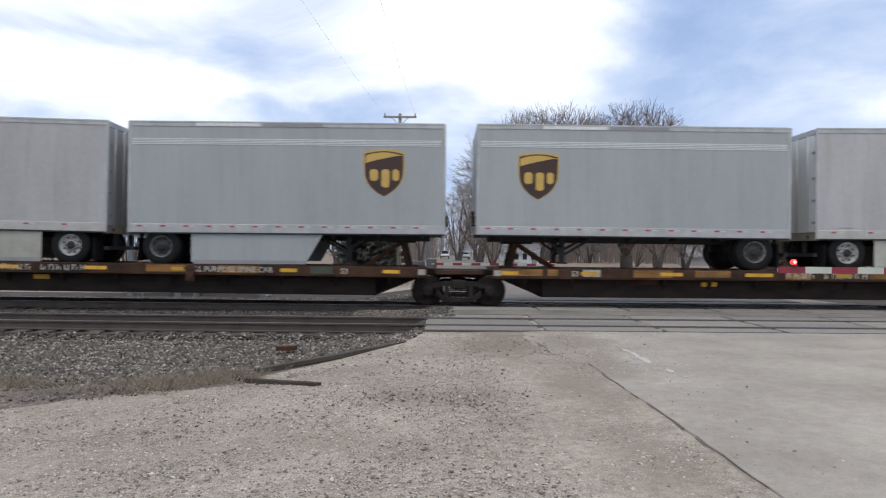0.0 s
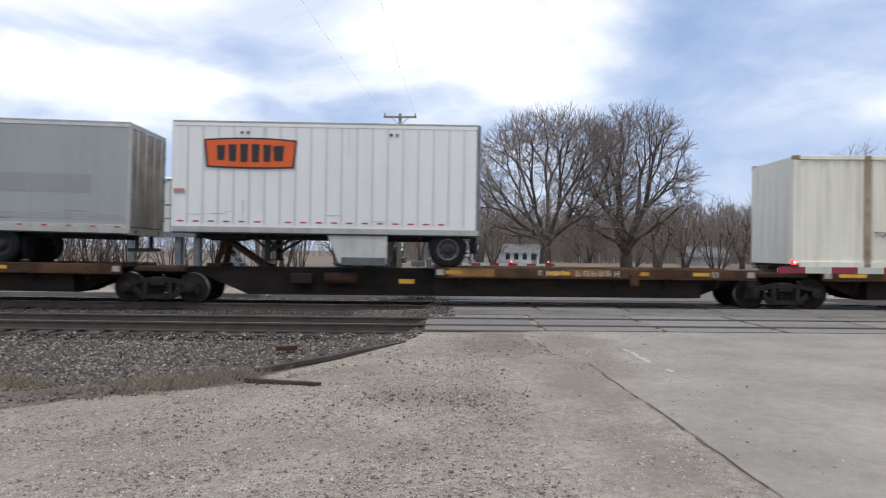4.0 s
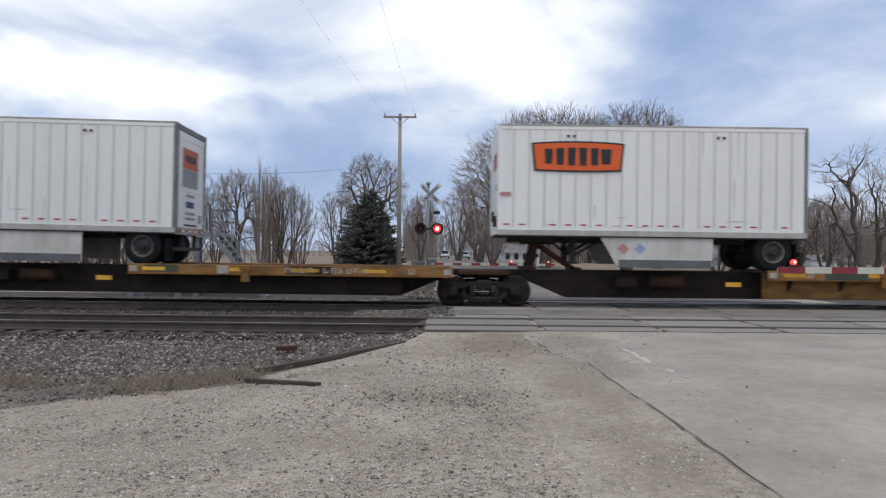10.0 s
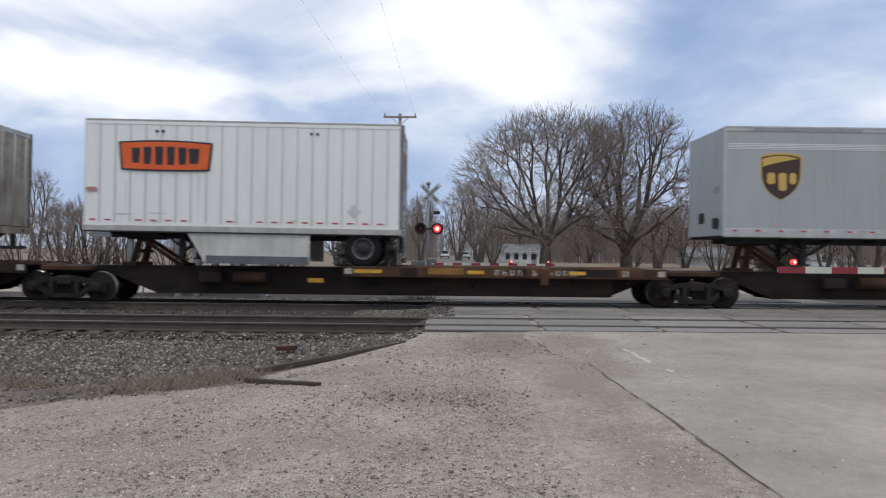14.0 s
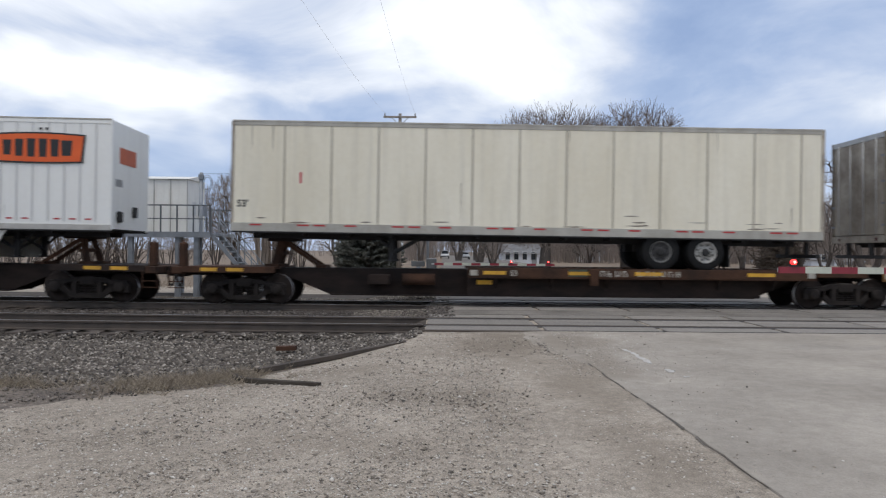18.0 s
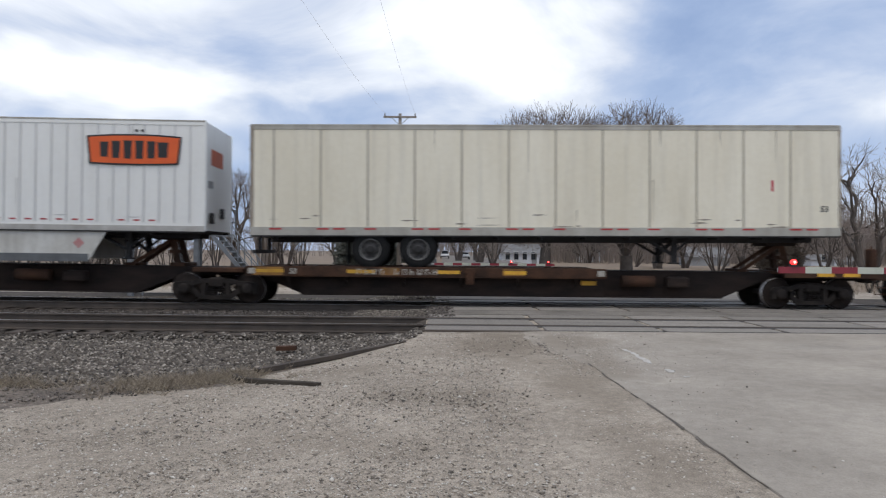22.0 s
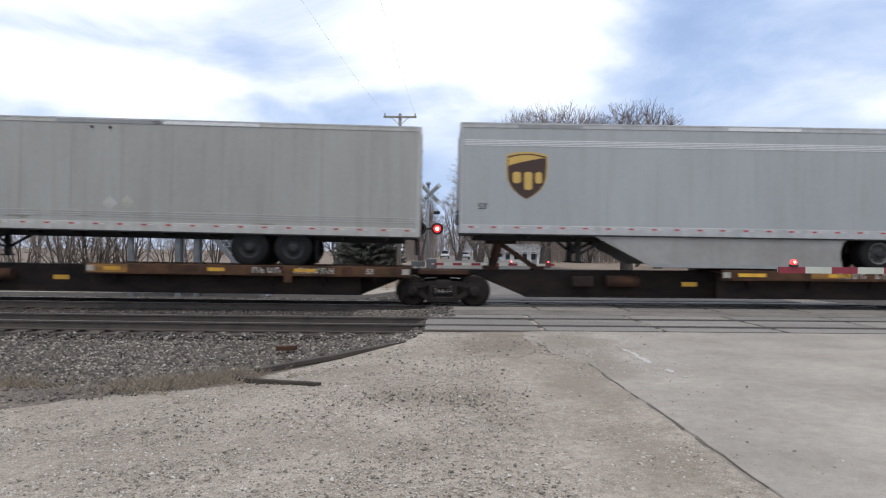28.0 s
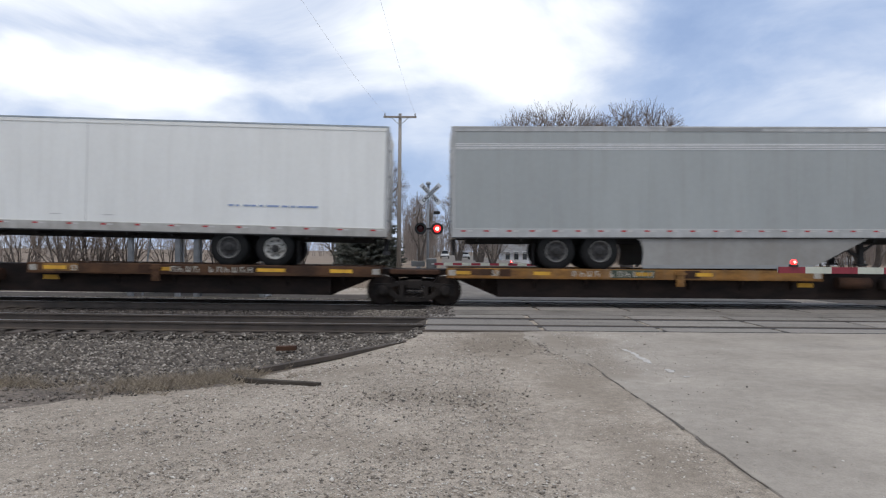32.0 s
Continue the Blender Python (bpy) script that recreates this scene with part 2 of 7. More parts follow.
ORANGE = mat("orange_sign", (0.80, 0.13, 0.02), (0.70, 0.10, 0.015), 0.5, scale=2, fine=40, bump=0.02)
BLACK = mat("black_paint", (0.025, 0.024, 0.024), (0.016, 0.016, 0.016), 0.55)
BROWNP = mat("brown_paint", (0.055, 0.024, 0.014), (0.04, 0.018, 0.011), 0.5, scale=2, fine=40, bump=0.02)
GOLD = mat("gold_paint", (0.62, 0.40, 0.095), (0.52, 0.33, 0.08), 0.45, scale=2, fine=40, bump=0.02)
DKGREEN = mat("dark_green_paint", (0.015, 0.06, 0.05), (0.012, 0.045, 0.04), 0.5)
GREEN2 = mat("green_letter", (0.02, 0.08, 0.06), (0.016, 0.06, 0.045), 0.5)
SLATE = mat("slate_paint", (0.045, 0.055, 0.062), (0.035, 0.043, 0.05), 0.5)
YELLOWP = mat("yellow_paint", (0.75, 0.50, 0.03), (0.65, 0.42, 0.03), 0.5)
REPAINT = mat("repainted_patch", (0.315, 0.318, 0.302), (0.275, 0.275, 0.258), 0.55, scale=1, fine=12, bump=0.03, streak=0.1)
WORNNAVY = mat("worn_navy_paint", (0.075, 0.09, 0.23), (0.10, 0.115, 0.22), 0.55, scale=6, fine=40, bump=0.02)
NAVY = mat("navy_paint", (0.03, 0.045, 0.2), (0.025, 0.035, 0.15), 0.5)
REDP = mat("red_paint", (0.55, 0.03, 0.06), (0.45, 0.025, 0.05), 0.5)
FADEDSIGN = mat("faded_sign", (0.55, 0.13, 0.05), (0.42, 0.10, 0.05), 0.6, scale=3, fine=20, bump=0.03)
FADEDRED = mat("faded_red", (0.50, 0.18, 0.17), (0.45, 0.26, 0.24), 0.6)
FADEDBLUE = mat("faded_blue", (0.22, 0.30, 0.50), (0.32, 0.38, 0.5), 0.6)
GREYP = mat("grey_patch", (0.30, 0.30, 0.29), (0.25, 0.25, 0.242), 0.6)
SMEAR = mat("grime_smear", (0.60, 0.585, 0.545), (0.50, 0.485, 0.445), 0.6, scale=3, fine=20, bump=0.03, streak=0.3)
DARKSTEEL = mat("dark_galvanised", (0.15, 0.155, 0.155), (0.10, 0.103, 0.103), 0.6, 0.2, scale=3, fine=40)
PALE = mat("pale_paint", (0.66, 0.65, 0.62), (0.5, 0.49, 0.46), 0.6)
WHITE = mat("white_panel", (0.86, 0.85, 0.795), (0.785, 0.77, 0.715), 0.5, scale=0.8, fine=9, bump=0.03, stretch=(1, 1, 0.35), streak=0.08)
CREAM = mat("cream_panel", (0.86, 0.80, 0.645), (0.75, 0.68, 0.52), 0.5, scale=0.7, fine=8, bump=0.04, stretch=(1, 1, 0.3), streak=0.16)
GREY = mat("grey_panel", (0.385, 0.402, 0.385), (0.332, 0.345, 0.33), 0.5, scale=0.8, fine=8, bump=0.04, stretch=(1, 1, 0.3), streak=0.16)
PALEGREY = mat("pale_grey_panel", (0.58, 0.605, 0.63), (0.51, 0.53, 0.55), 0.45, scale=0.8, fine=8, bump=0.04, stretch=(1, 1, 0.3), streak=0.15)
SILVER = mat("silver_panel", (0.49, 0.475, 0.455), (0.37, 0.355, 0.335), 0.5, scale=0.8, fine=8, bump=0.05, stretch=(1, 1, 0.25), streak=0.25)
BLUESEAM = mat("bluegrey_seam", (0.40, 0.445, 0.44), (0.34, 0.38, 0.375), 0.5, scale=2, fine=20, bump=0.03)
BLUEGREY = mat("bluegrey_panel", (0.475, 0.53, 0.522), (0.40, 0.445, 0.44), 0.45, scale=0.8, fine=8, bump=0.04, stretch=(1, 1, 0.3), streak=0.2)
TFBLUE = mat("cool_grey_panel", (0.375, 0.388, 0.366), (0.328, 0.336, 0.314), 0.5, scale=0.7, fine=8, bump=0.04, stretch=(1, 1, 0.3), streak=0.12)
TFGREY = mat("dusty_grey_panel", (0.375, 0.368, 0.332), (0.315, 0.303, 0.268), 0.5, scale=0.7, fine=8, bump=0.05, stretch=(1, 1, 0.3), streak=0.25)
DUSTSEAM = mat("dusty_seam", (0.31, 0.305, 0.28), (0.25, 0.243, 0.22), 0.6, scale=2, fine=20, bump=0.03)
SKIRTD = mat("grimy_skirt", (0.33, 0.32, 0.295), (0.25, 0.235, 0.21), 0.6, scale=1, fine=9, bump=0.05, streak=0.2)
SKIRTW = mat("dirty_white_skirt", (0.66, 0.645, 0.59), (0.50, 0.475, 0.415), 0.55, scale=1.2, fine=9, bump=0.05, streak=0.3)
SKIRTG = mat("greenish_skirt", (0.46, 0.45, 0.37), (0.33, 0.31, 0.25), 0.55, scale=1, fine=9, bump=0.05, streak=0.2)
STAIN = mat("stained_panel", (0.80, 0.745, 0.62), (0.63, 0.55, 0.40), 0.6, scale=1.0, fine=9, bump=0.04, stretch=(1.2, 1, 0.25), streak=0.3)
SEAM = mat("grimy_seam", (0.60, 0.585, 0.545), (0.47, 0.45, 0.41), 0.6, scale=2, fine=20, bump=0.05, stretch=(1, 1, 0.2), streak=0.3)
CREAMSEAM = mat("tan_seam", (0.46, 0.415, 0.32), (0.36, 0.315, 0.23), 0.6, scale=2, fine=20, bump=0.05, stretch=(1, 1, 0.2), streak=0.3)
GREYRAIL = mat("grey_rail", (0.36, 0.40, 0.42), (0.28, 0.31, 0.33), 0.5, scale=2, fine=20, bump=0.03)
# the panels' white, darkened to stand in for shading along the ribs
RIBWHITE = mat("white_rib", (0.66, 0.65, 0.62), (0.55, 0.535, 0.505), 0.5, scale=1.5, fine=12, bump=0.03, stretch=(1, 1, 0.3))
POSTGREY = mat("grey_post", (0.20, 0.20, 0.195), (0.13, 0.125, 0.12), 0.6, scale=2, fine=20, bump=0.05)
FILTHY = mat("filthy_door", (0.135, 0.112, 0.085), (0.05, 0.041, 0.033), 0.8, scale=1.6, fine=10, bump=0.1, streak=0.5)
DIRTY = mat("dirty_door", (0.48, 0.425, 0.34), (0.21, 0.168, 0.125), 0.7, scale=1.6, fine=10, bump=0.1, streak=0.5)
BARK = mat("bark", (0.135, 0.112, 0.094), (0.08, 0.066, 0.056), 0.95, scale=2, fine=20, bump=0.5)
TWIG = mat("twig", (0.29, 0.235, 0.196), (0.20, 0.163, 0.137), 0.95, scale=0.5, fine=6, bump=0)
FARTWIG = mat("far_twig", (0.29, 0.238, 0.20), (0.205, 0.168, 0.143), 0.95, scale=0.2, fine=3, bump=0)
NEEDLE = islands("needles", [(0.055, 0.060, 0.047), (0.092, 0.096, 0.078), (0.155, 0.152, 0.128)])
CEDAR = islands("cedar", [(0.075, 0.057, 0.041), (0.14, 0.108, 0.08)])
POLEWOOD = mat("pole_wood", (0.33, 0.295, 0.255), (0.22, 0.195, 0.165), 0.9, scale=2, fine=25, bump=0.4, stretch=(4, 4, 0.4))
HOUSEW = mat("house_siding", (0.72, 0.73, 0.74), (0.62, 0.63, 0.64), 0.7, scale=1, fine=12, bump=0.1)
ROOF = mat("shingle_roof", (0.20, 0.195, 0.19), (0.14, 0.135, 0.13), 0.9, scale=1.5, fine=12, bump=0.4)
GLASS = mat("window_glass", (0.03, 0.035, 0.04), (0.02, 0.024, 0.03), 0.08, spec=0.8, bump=0)
CABIN = mat("cabin_paint", (0.82, 0.795, 0.73), (0.70, 0.675, 0.61), 0.6, scale=1, fine=15, bump=0.1, streak=0.15)
REDLAMP = mat("red_lamp_lit", (0.9, 0.05, 0.05), None, 0.4, emit=(1.0, 0.02, 0.02), power=3.5, bump=0)
REDCORE = mat("red_lamp_core", (0.9, 0.3, 0.3), None, 0.4, emit=(1.0, 0.30, 0.22), power=7.0, bump=0)
REDOFF = mat("red_lens_dark", (0.09, 0.012, 0.014), (0.06, 0.01, 0.01), 0.25, bump=0)
OLDRUBBER = mat("old_rubber", (0.085, 0.072, 0.058), (0.05, 0.042, 0.034), 0.9, scale=4, fine=40, bump=0.5, spec=0.1)
RUBBER = mat("rubber_strip", (0.05, 0.045, 0.042), (0.03, 0.027, 0.025), 0.8, scale=5, fine=40, bump=0.4)
STONES = islands("ballast_stone", [(0.028, 0.023, 0.019), (0.09, 0.075, 0.059), (0.175, 0.148, 0.12), (0.056, 0.044, 0.034), (0.115, 0.095, 0.075), (0.38, 0.335, 0.28)])
PEBBLES = islands("gravel_stone", [(0.11, 0.095, 0.078), (0.23, 0.192, 0.152), (0.42, 0.365, 0.297), (0.33, 0.28, 0.225), (0.45, 0.392, 0.32), (0.51, 0.455, 0.385), (0.64, 0.59, 0.52)])
# a darker, browner set of tones for the strip between the tracks
DARKSTONES = islands("oiled_ballast", [(0.03, 0.025, 0.021), (0.07, 0.058, 0.049), (0.11, 0.093, 0.08), (0.055, 0.044, 0.036), (0.20, 0.175, 0.155)])
STRAW = islands("dry_grass", [(0.28, 0.225, 0.158), (0.17, 0.137, 0.098), (0.42, 0.345, 0.25)])


# ---------------------------------------------------------------- mesh helpers
def box(bm, x0, x1, y0, y1, z0, z1, bev=0.0, m=None):
    v = [bm.verts.new(p) for p in ((x0, y0, z0), (x1, y0, z0), (x1, y1, z0), (x0, y1, z0), (x0, y0, z1), (x1, y0, z1), (x1, y1, z1), (x0, y1, z1))]
    fs = [bm.faces.new([v[i] for i in q]) for q in ((3, 2, 1, 0), (4, 5, 6, 7), (0, 1, 5, 4), (1, 2, 6, 5), (2, 3, 7, 6), (3, 0, 4, 7))]
    if bev:
        es = list({e for f in fs for e in f.edges})
        r = bmesh.ops.bevel(bm, geom=es, offset=bev, segments=1, affect="EDGES")
        v = list({w for f in r["faces"] for w in f.verts} | {w for w in v if w.is_valid})
    if m is not None:
        bmesh.ops.transform(bm, matrix=m, verts=v)
    return bm


def bx(*a, **k):
    return box(bmesh.new(), *a, **k)


def bar(bm, p, q, w, h=None):
    """A square bar from p to q."""
    p, q = Vector(p), Vector(q)
    d = q - p
    m = Matrix.Translation(p) @ d.to_track_quat("X", "Z").to_matrix().to_4x4()
    h = h or w
    return box(bm, 0, d.length, -w / 2, w / 2, -h / 2, h / 2, m=m)


def tube(bm, p, q, r0, r1=None, n=8, caps=True):
    p, q = Vector(p), Vector(q)
    r1 = r0 if r1 is None else r1
    d = q - p
    m = Matrix.Translation(p) @ d.to_track_quat("Z", "Y").to_matrix().to_4x4()
    a = [bm.verts.new(m @ Vector((r0 * math.cos(2 * math.pi * i / n), r0 * math.sin(2 * math.pi * i / n), 0))) for i in range(n)]
    b = [bm.verts.new(m @ Vector((r1 * math.cos(2 * math.pi * i / n), r1 * math.sin(2 * math.pi * i / n), d.length))) for i in range(n)]
    for i in range(n):
        bm.faces.new((a[i], a[(i + 1) % n], b[(i + 1) % n], b[i])).smooth = n > 6
    if caps:
        bm.faces.new(a[::-1]), bm.faces.new(b)
    return bm


def lathe(bm, prof, n=24, axis="Y", caps=True):
    """Turns (radius, along) pairs round an axis."""
    rings = []
    for r, a in prof:
        ring = []
        for i in range(n):
            c, s = r * math.cos(2 * math.pi * i / n), r * math.sin(2 * math.pi * i / n)
            ring.append(bm.verts.new((c, a, s) if axis == "Y" else (c, s, a)))
        rings.append(ring)
    for a, b in zip(rings, rings[1:]):
        for i in range(n):
            bm.faces.new((a[i], a[(i + 1) % n], b[(i + 1) % n], b[i])).smooth = True
    if caps:
        bm.faces.new(rings[0]), bm.faces.new(rings[-1][::-1])
    bmesh.ops.recalc_face_normals(bm, faces=bm.faces)
    return bm


def prism(bm, pts, y0, y1):
    """Extrudes a polygon in x, z from y0 to y1."""
    a = [bm.verts.new((x, y0, z)) for x, z in pts]
    b = [bm.verts.new((x, y1, z)) for x, z in pts]
    n = len(pts)
    fs = [bm.faces.new(a), bm.faces.new(b[::-1])]
    for i in range(n):
        fs.append(bm.faces.new((a[i], b[i], b[(i + 1) % n], a[(i + 1) % n])))
    bmesh.ops.recalc_face_normals(bm, faces=fs)
    return bm


def mesh(name, bm, material):
    me = bpy.data.meshes.new(name)
    bm.to_mesh(me)
    bm.free()
    me.materials.append(material)
    return me


def part(name, bm, material, parent=None, label="", m=None):
    me = bm if isinstance(bm, bpy.types.Mesh) else mesh(name, bm, material)
    ob = new(name, me)
    if parent is not None:
        ob.parent = parent
    if m is not None:
        ob.matrix_basis = m
    if label:
        tagged(ob, label)
    return ob


def thing(name, m, label, category, group="", kind=""):
    ob = new(name)
    ob.empty_display_size = 0.2
    ob.matrix_basis = m
    return tagged(ob, label, category, group, kind)


CACHE = {}


def cached(key, make, material):
    if key not in CACHE:
        CACHE[key] = mesh(key.split("|")[0], make(), material)
    return CACHE[key]


def text_mesh(words, size, material, align="LEFT"):
    key = "lettering|%s|%s|%s|%s" % (words, size, material.name, align)
    if key not in CACHE:
        cu = bpy.data.curves.new("lettering", "FONT")
        cu.body, cu.size, cu.extrude, cu.align_x, cu.resolution_u, cu.offset = words, size, 0.002, align, 2, size * 0.028
        ob = new("lettering", cu)
        bpy.context.view_layer.update()
        me = bpy.data.meshes.new_from_object(ob.evaluated_get(bpy.context.evaluated_depsgraph_get()))
        me.materials.clear()
        me.materials.append(material)
        me.transform(Matrix.Rotation(math.pi / 2, 4, "X"))
        bpy.data.objects.remove(ob)
        CACHE[key] = me
    return CACHE[key]


def stones(name, pts, sizes, material, label, category, seed=1, flat=0.6):
    """Many small stones joined into one sheet of stuff."""
    rng = np.random.default_rng(seed)
    n = len(pts)
    base = np.array([(1, 0, 0), (0, 1, 0), (-1, 0, 0), (0, -1, 0), (0, 0, 1), (0, 0, -1)], float)
    tri = np.array([(0, 1, 4), (1, 2, 4), (2, 3, 4), (3, 0, 4), (1, 0, 5), (2, 1, 5), (3, 2, 5), (0, 3, 5)])
    v = base[None] * rng.uniform(0.6, 1.25, (n, 6, 1)) + rng.uniform(-0.25, 0.25, (n, 6, 3))
    v *= sizes[:, None, None]
    v[..., 2] *= flat
    a = rng.uniform(0, 6.28, n)
    tilt = rng.normal(0, 0.35, n)
    ca, sa, ct, st = np.cos(a), np.sin(a), np.cos(tilt), np.sin(tilt)
    x, y, z = v[..., 0].copy(), v[..., 1].copy(), v[..., 2].copy()
    y, z = y * ct[:, None] - z * st[:, None], y * st[:, None] + z * ct[:, None]
    v[..., 0], v[..., 1], v[..., 2] = x * ca[:, None] - y * sa[:, None], x * sa[:, None] + y * ca[:, None], z
    v += pts[:, None, :]
    f = (tri[None] + 6 * np.arange(n)[:, None, None]).reshape(-1, 3)
    me = bpy.data.meshes.new(name)
    me.vertices.add(n * 6)
    me.vertices.foreach_set("co", v.reshape(-1))
    me.loops.add(len(f) * 3)
    me.loops.foreach_set("vertex_index", f.reshape(-1))
    me.polygons.add(len(f))
    me.polygons.foreach_set("loop_start", np.arange(len(f)) * 3)
    me.polygons.foreach_set("loop_total", np.full(len(f), 3))
    me.update()
    me.validate()
    me.materials.append(material)
    return tagged(new(name, me), label, category, kind="stuff")


# ---------------------------------------------------------------- ground, tracks, road
NEAR_TRACK, FAR_TRACK, GAUGE = 15.17, 20.2, 0.7175


def bend(x):
    """How far the line curves towards the lot (y) and climbs (z) west of the crossing."""
    q = max(-14.0, min(0.0, x))
    f = (q / 12) ** 2 + (x - q if x < 0 else 0.0) * 2 * q / 144
    return -0.26 * f, 0.055 * f



def edge_y(x):
    """Where the ballast and dirt give way to the gravel lot."""
    return float(np.interp(x, [-12, -4.4, -3.44, -2.98, -2.6, -2.3, -1.5, -0.64, -0.4, 0.2], [6.6, 6.95, 7.27, 7.6, 8.35, 9.2, 10.5, 11.6, 12.7, 14.0]))


def ground_z(x, y):
    """The lie of the land: level at the crossing, dipping beside the tracks."""
    side = min(1.0, max(0.0, (-x - 0.6) / 2.5)) + min(1.0, max(0.0, (x - 12.5) / 2.0))
    z = 0.0
    if 12.9 < y < 13.85:
        z = -0.16 * (y > 13.35) * (x > -0.5) * (x < 12.7) - 0.27 * min(1.0, max(0.0, (-x - 0.5) / 0.5)) - 0.27 * min(1.0, max(0.0, (x - 12.7) / 0.4))
    elif 12.9 < y < 22.6:
        z = -0.17 * (min(1.0, max(0.0, (-x - 0.35) / 0.4)) + min(1.0, max(0.0, (x - 12.7) / 0.4)))
    elif y <= 12.9:
        z = -side * (0.27 - 0.17 * min(1.0, max(0.0, (10.6 - y) / 2.5)))
    elif y < 60:
        z = -side * (0.17 + 0.18 * min(1.0, (y - 22.6) / 3.0))
    else:
        z = -side * 0.4
    return z


def build_ground():
    xs = [-3000, -800, -200, -80, -45, -30] + [-22 + 0.5 * i for i in range(42)] + [-0.9, -0.75, -0.55, -0.35] + [0.5 * i for i in range(45)] + [24, 32, 50, 90, 220, 800, 3000]
    ys = [-400, -60, -15, -5, 0, 1.5] + [2 + 0.5 * i for i in range(22)] + [12.85, 12.95, 13.3, 13.4, 13.8, 13.95] + [14.5 + 0.5 * i for i in range(32)] + [33, 38, 45, 60, 90, 150, 300, 700, 1500, 4000]
    bm = bmesh.new()
    rng = random.Random(4)
    grid = []
    for y in ys:
        row = []
        for x in xs:
            z = ground_z(x, y)
            if y < 13.35 and 0.5 < x < 13:
                z += 0.016
            if 2 <= y <= 12.5 and abs(x) < 22:
                z += rng.uniform(-0.004, 0.004)
            if y > 30:
                z -= 0.15
            row.append(bm.verts.new((x, y, z - 0.03)))
        grid.append(row)
    for j in range(len(ys) - 1):
        for i in range(len(xs) - 1):
            f = bm.faces.new((grid[j][i], grid[j][i + 1], grid[j + 1][i + 1], grid[j + 1][i]))
            cy, cx = (ys[j] + ys[j + 1]) / 2, (xs[i] + xs[i + 1]) / 2
            f.material_index = 1 if cy > 36 else (2 if (cx < -0.3 or cx > 13.2) and cy < 30 and cy > edge_y(min(cx, -0.5)) + 1.5 and cy > 8.4 else 0)
            f.smooth = True
    me = mesh("ground", bm, GRAVEL)
    me.materials.append(FIELD)
    me.materials.append(BALLASTBED)
    tagged(new("ground", me), "grey crushed gravel lot turning into dry tan field", "ground", kind="structure")


build_ground()


def build_road():
    road = tagged(new("road"), "worn pale grey asphalt road over the level crossing", "road", kind="structure")
    bm = bmesh.new()
    # the near stretch, with its ragged gravel edge
    rng = random.Random(8)
    left = []
    y = -6.0
    while y < 13.25:
        left.append((2.155 - 0.022 * max(0.0, y - 3) + 0.012 * math.sin(y * 1.3) + rng.uniform(-0.012, 0.012), y))
        y += 0.25
    left.append((1.95, 13.33))
    low = [bm.verts.new((x, y, 0.0)) for x, y in left]
    high = [bm.verts.new((13.5, y, 0.0)) for x, y in left]
    # further up the road the edge feathers out under the gravel
    rim = [bm.verts.new((x - 0.02 - 0.5 * min(1.0, max(0.0, (y - 9.0) / 1.5)), y, -0.05 + 0.032 * min(1.0, max(0.0, (y - 9.0) / 1.5)))) for x, y in left]
    for i in range(len(left) - 1):
        bm.faces.new((low[i], high[i], high[i + 1], low[i + 1]))
        bm.faces.new((rim[i], low[i], low[i + 1], rim[i + 1]))
    part("near_lane", bm, ASPHALT, road)
    # dirt in the seam along the asphalt's edge
    bm = bmesh.new()
    a = [bm.verts.new((x - 0.022 - 0.01 * math.sin(3 * y) * math.sin(y), y, -0.006)) for x, y in left]
    b = [bm.verts.new((x - 0.012 + 0.014 * math.sin(5 * y) * math.sin(1.7 * y + 1), y, 0.004)) for x, y in left]
    for i in range(len(left) - 1):
        if left[i][1] < 9.4 and math.sin(left[i][1] * 4.1) + 0.9 * math.sin(left[i][1] * 9.7) > -0.9:
            bm.faces.new((a[i], b[i], b[i + 1], a[i + 1]))
    part("edge_seam", bm, SEAMDIRT, road)
    for k, (x, y0, y1, w) in enumerate(((2.82, 9.5, 10.9, 0.075), (2.88, 8.8, 9.05, 0.10), (2.95, 8.45, 8.6, 0.05))):
        bm = bmesh.new()
        q = random.Random(30 + k)
        n = 14
        lo = [bm.verts.new((x + q.uniform(-0.03, 0.02), y0 + (y1 - y0) * i / n, 0.005)) for i in range(n + 1)]
        hi = [bm.verts.new((x + w * (0.3 + 0.7 * math.sin(math.pi * (i + 0.5) / (n + 1))) + q.uniform(-0.03, 0.03), y0 + (y1 - y0) * i / n, 0.005)) for i in range(n + 1)]
        for i in range(n):
            bm.faces.new((lo[i], hi[i], hi[i + 1], lo[i + 1]))
        part("paint_mark", bm, OLDPAINT, road, "worn remnant of white road paint")
    part("between_tracks", bx(0.15, 13.0, 16.80, 18.02, -0.06, 0.0), WORNROAD, road)
    bm = bmesh.new()
    box(bm, -0.2, 11.3, 22.0, 400, -0.1, 0.0)
    part("far_lane", bm, WORNROAD, road)


build_road()


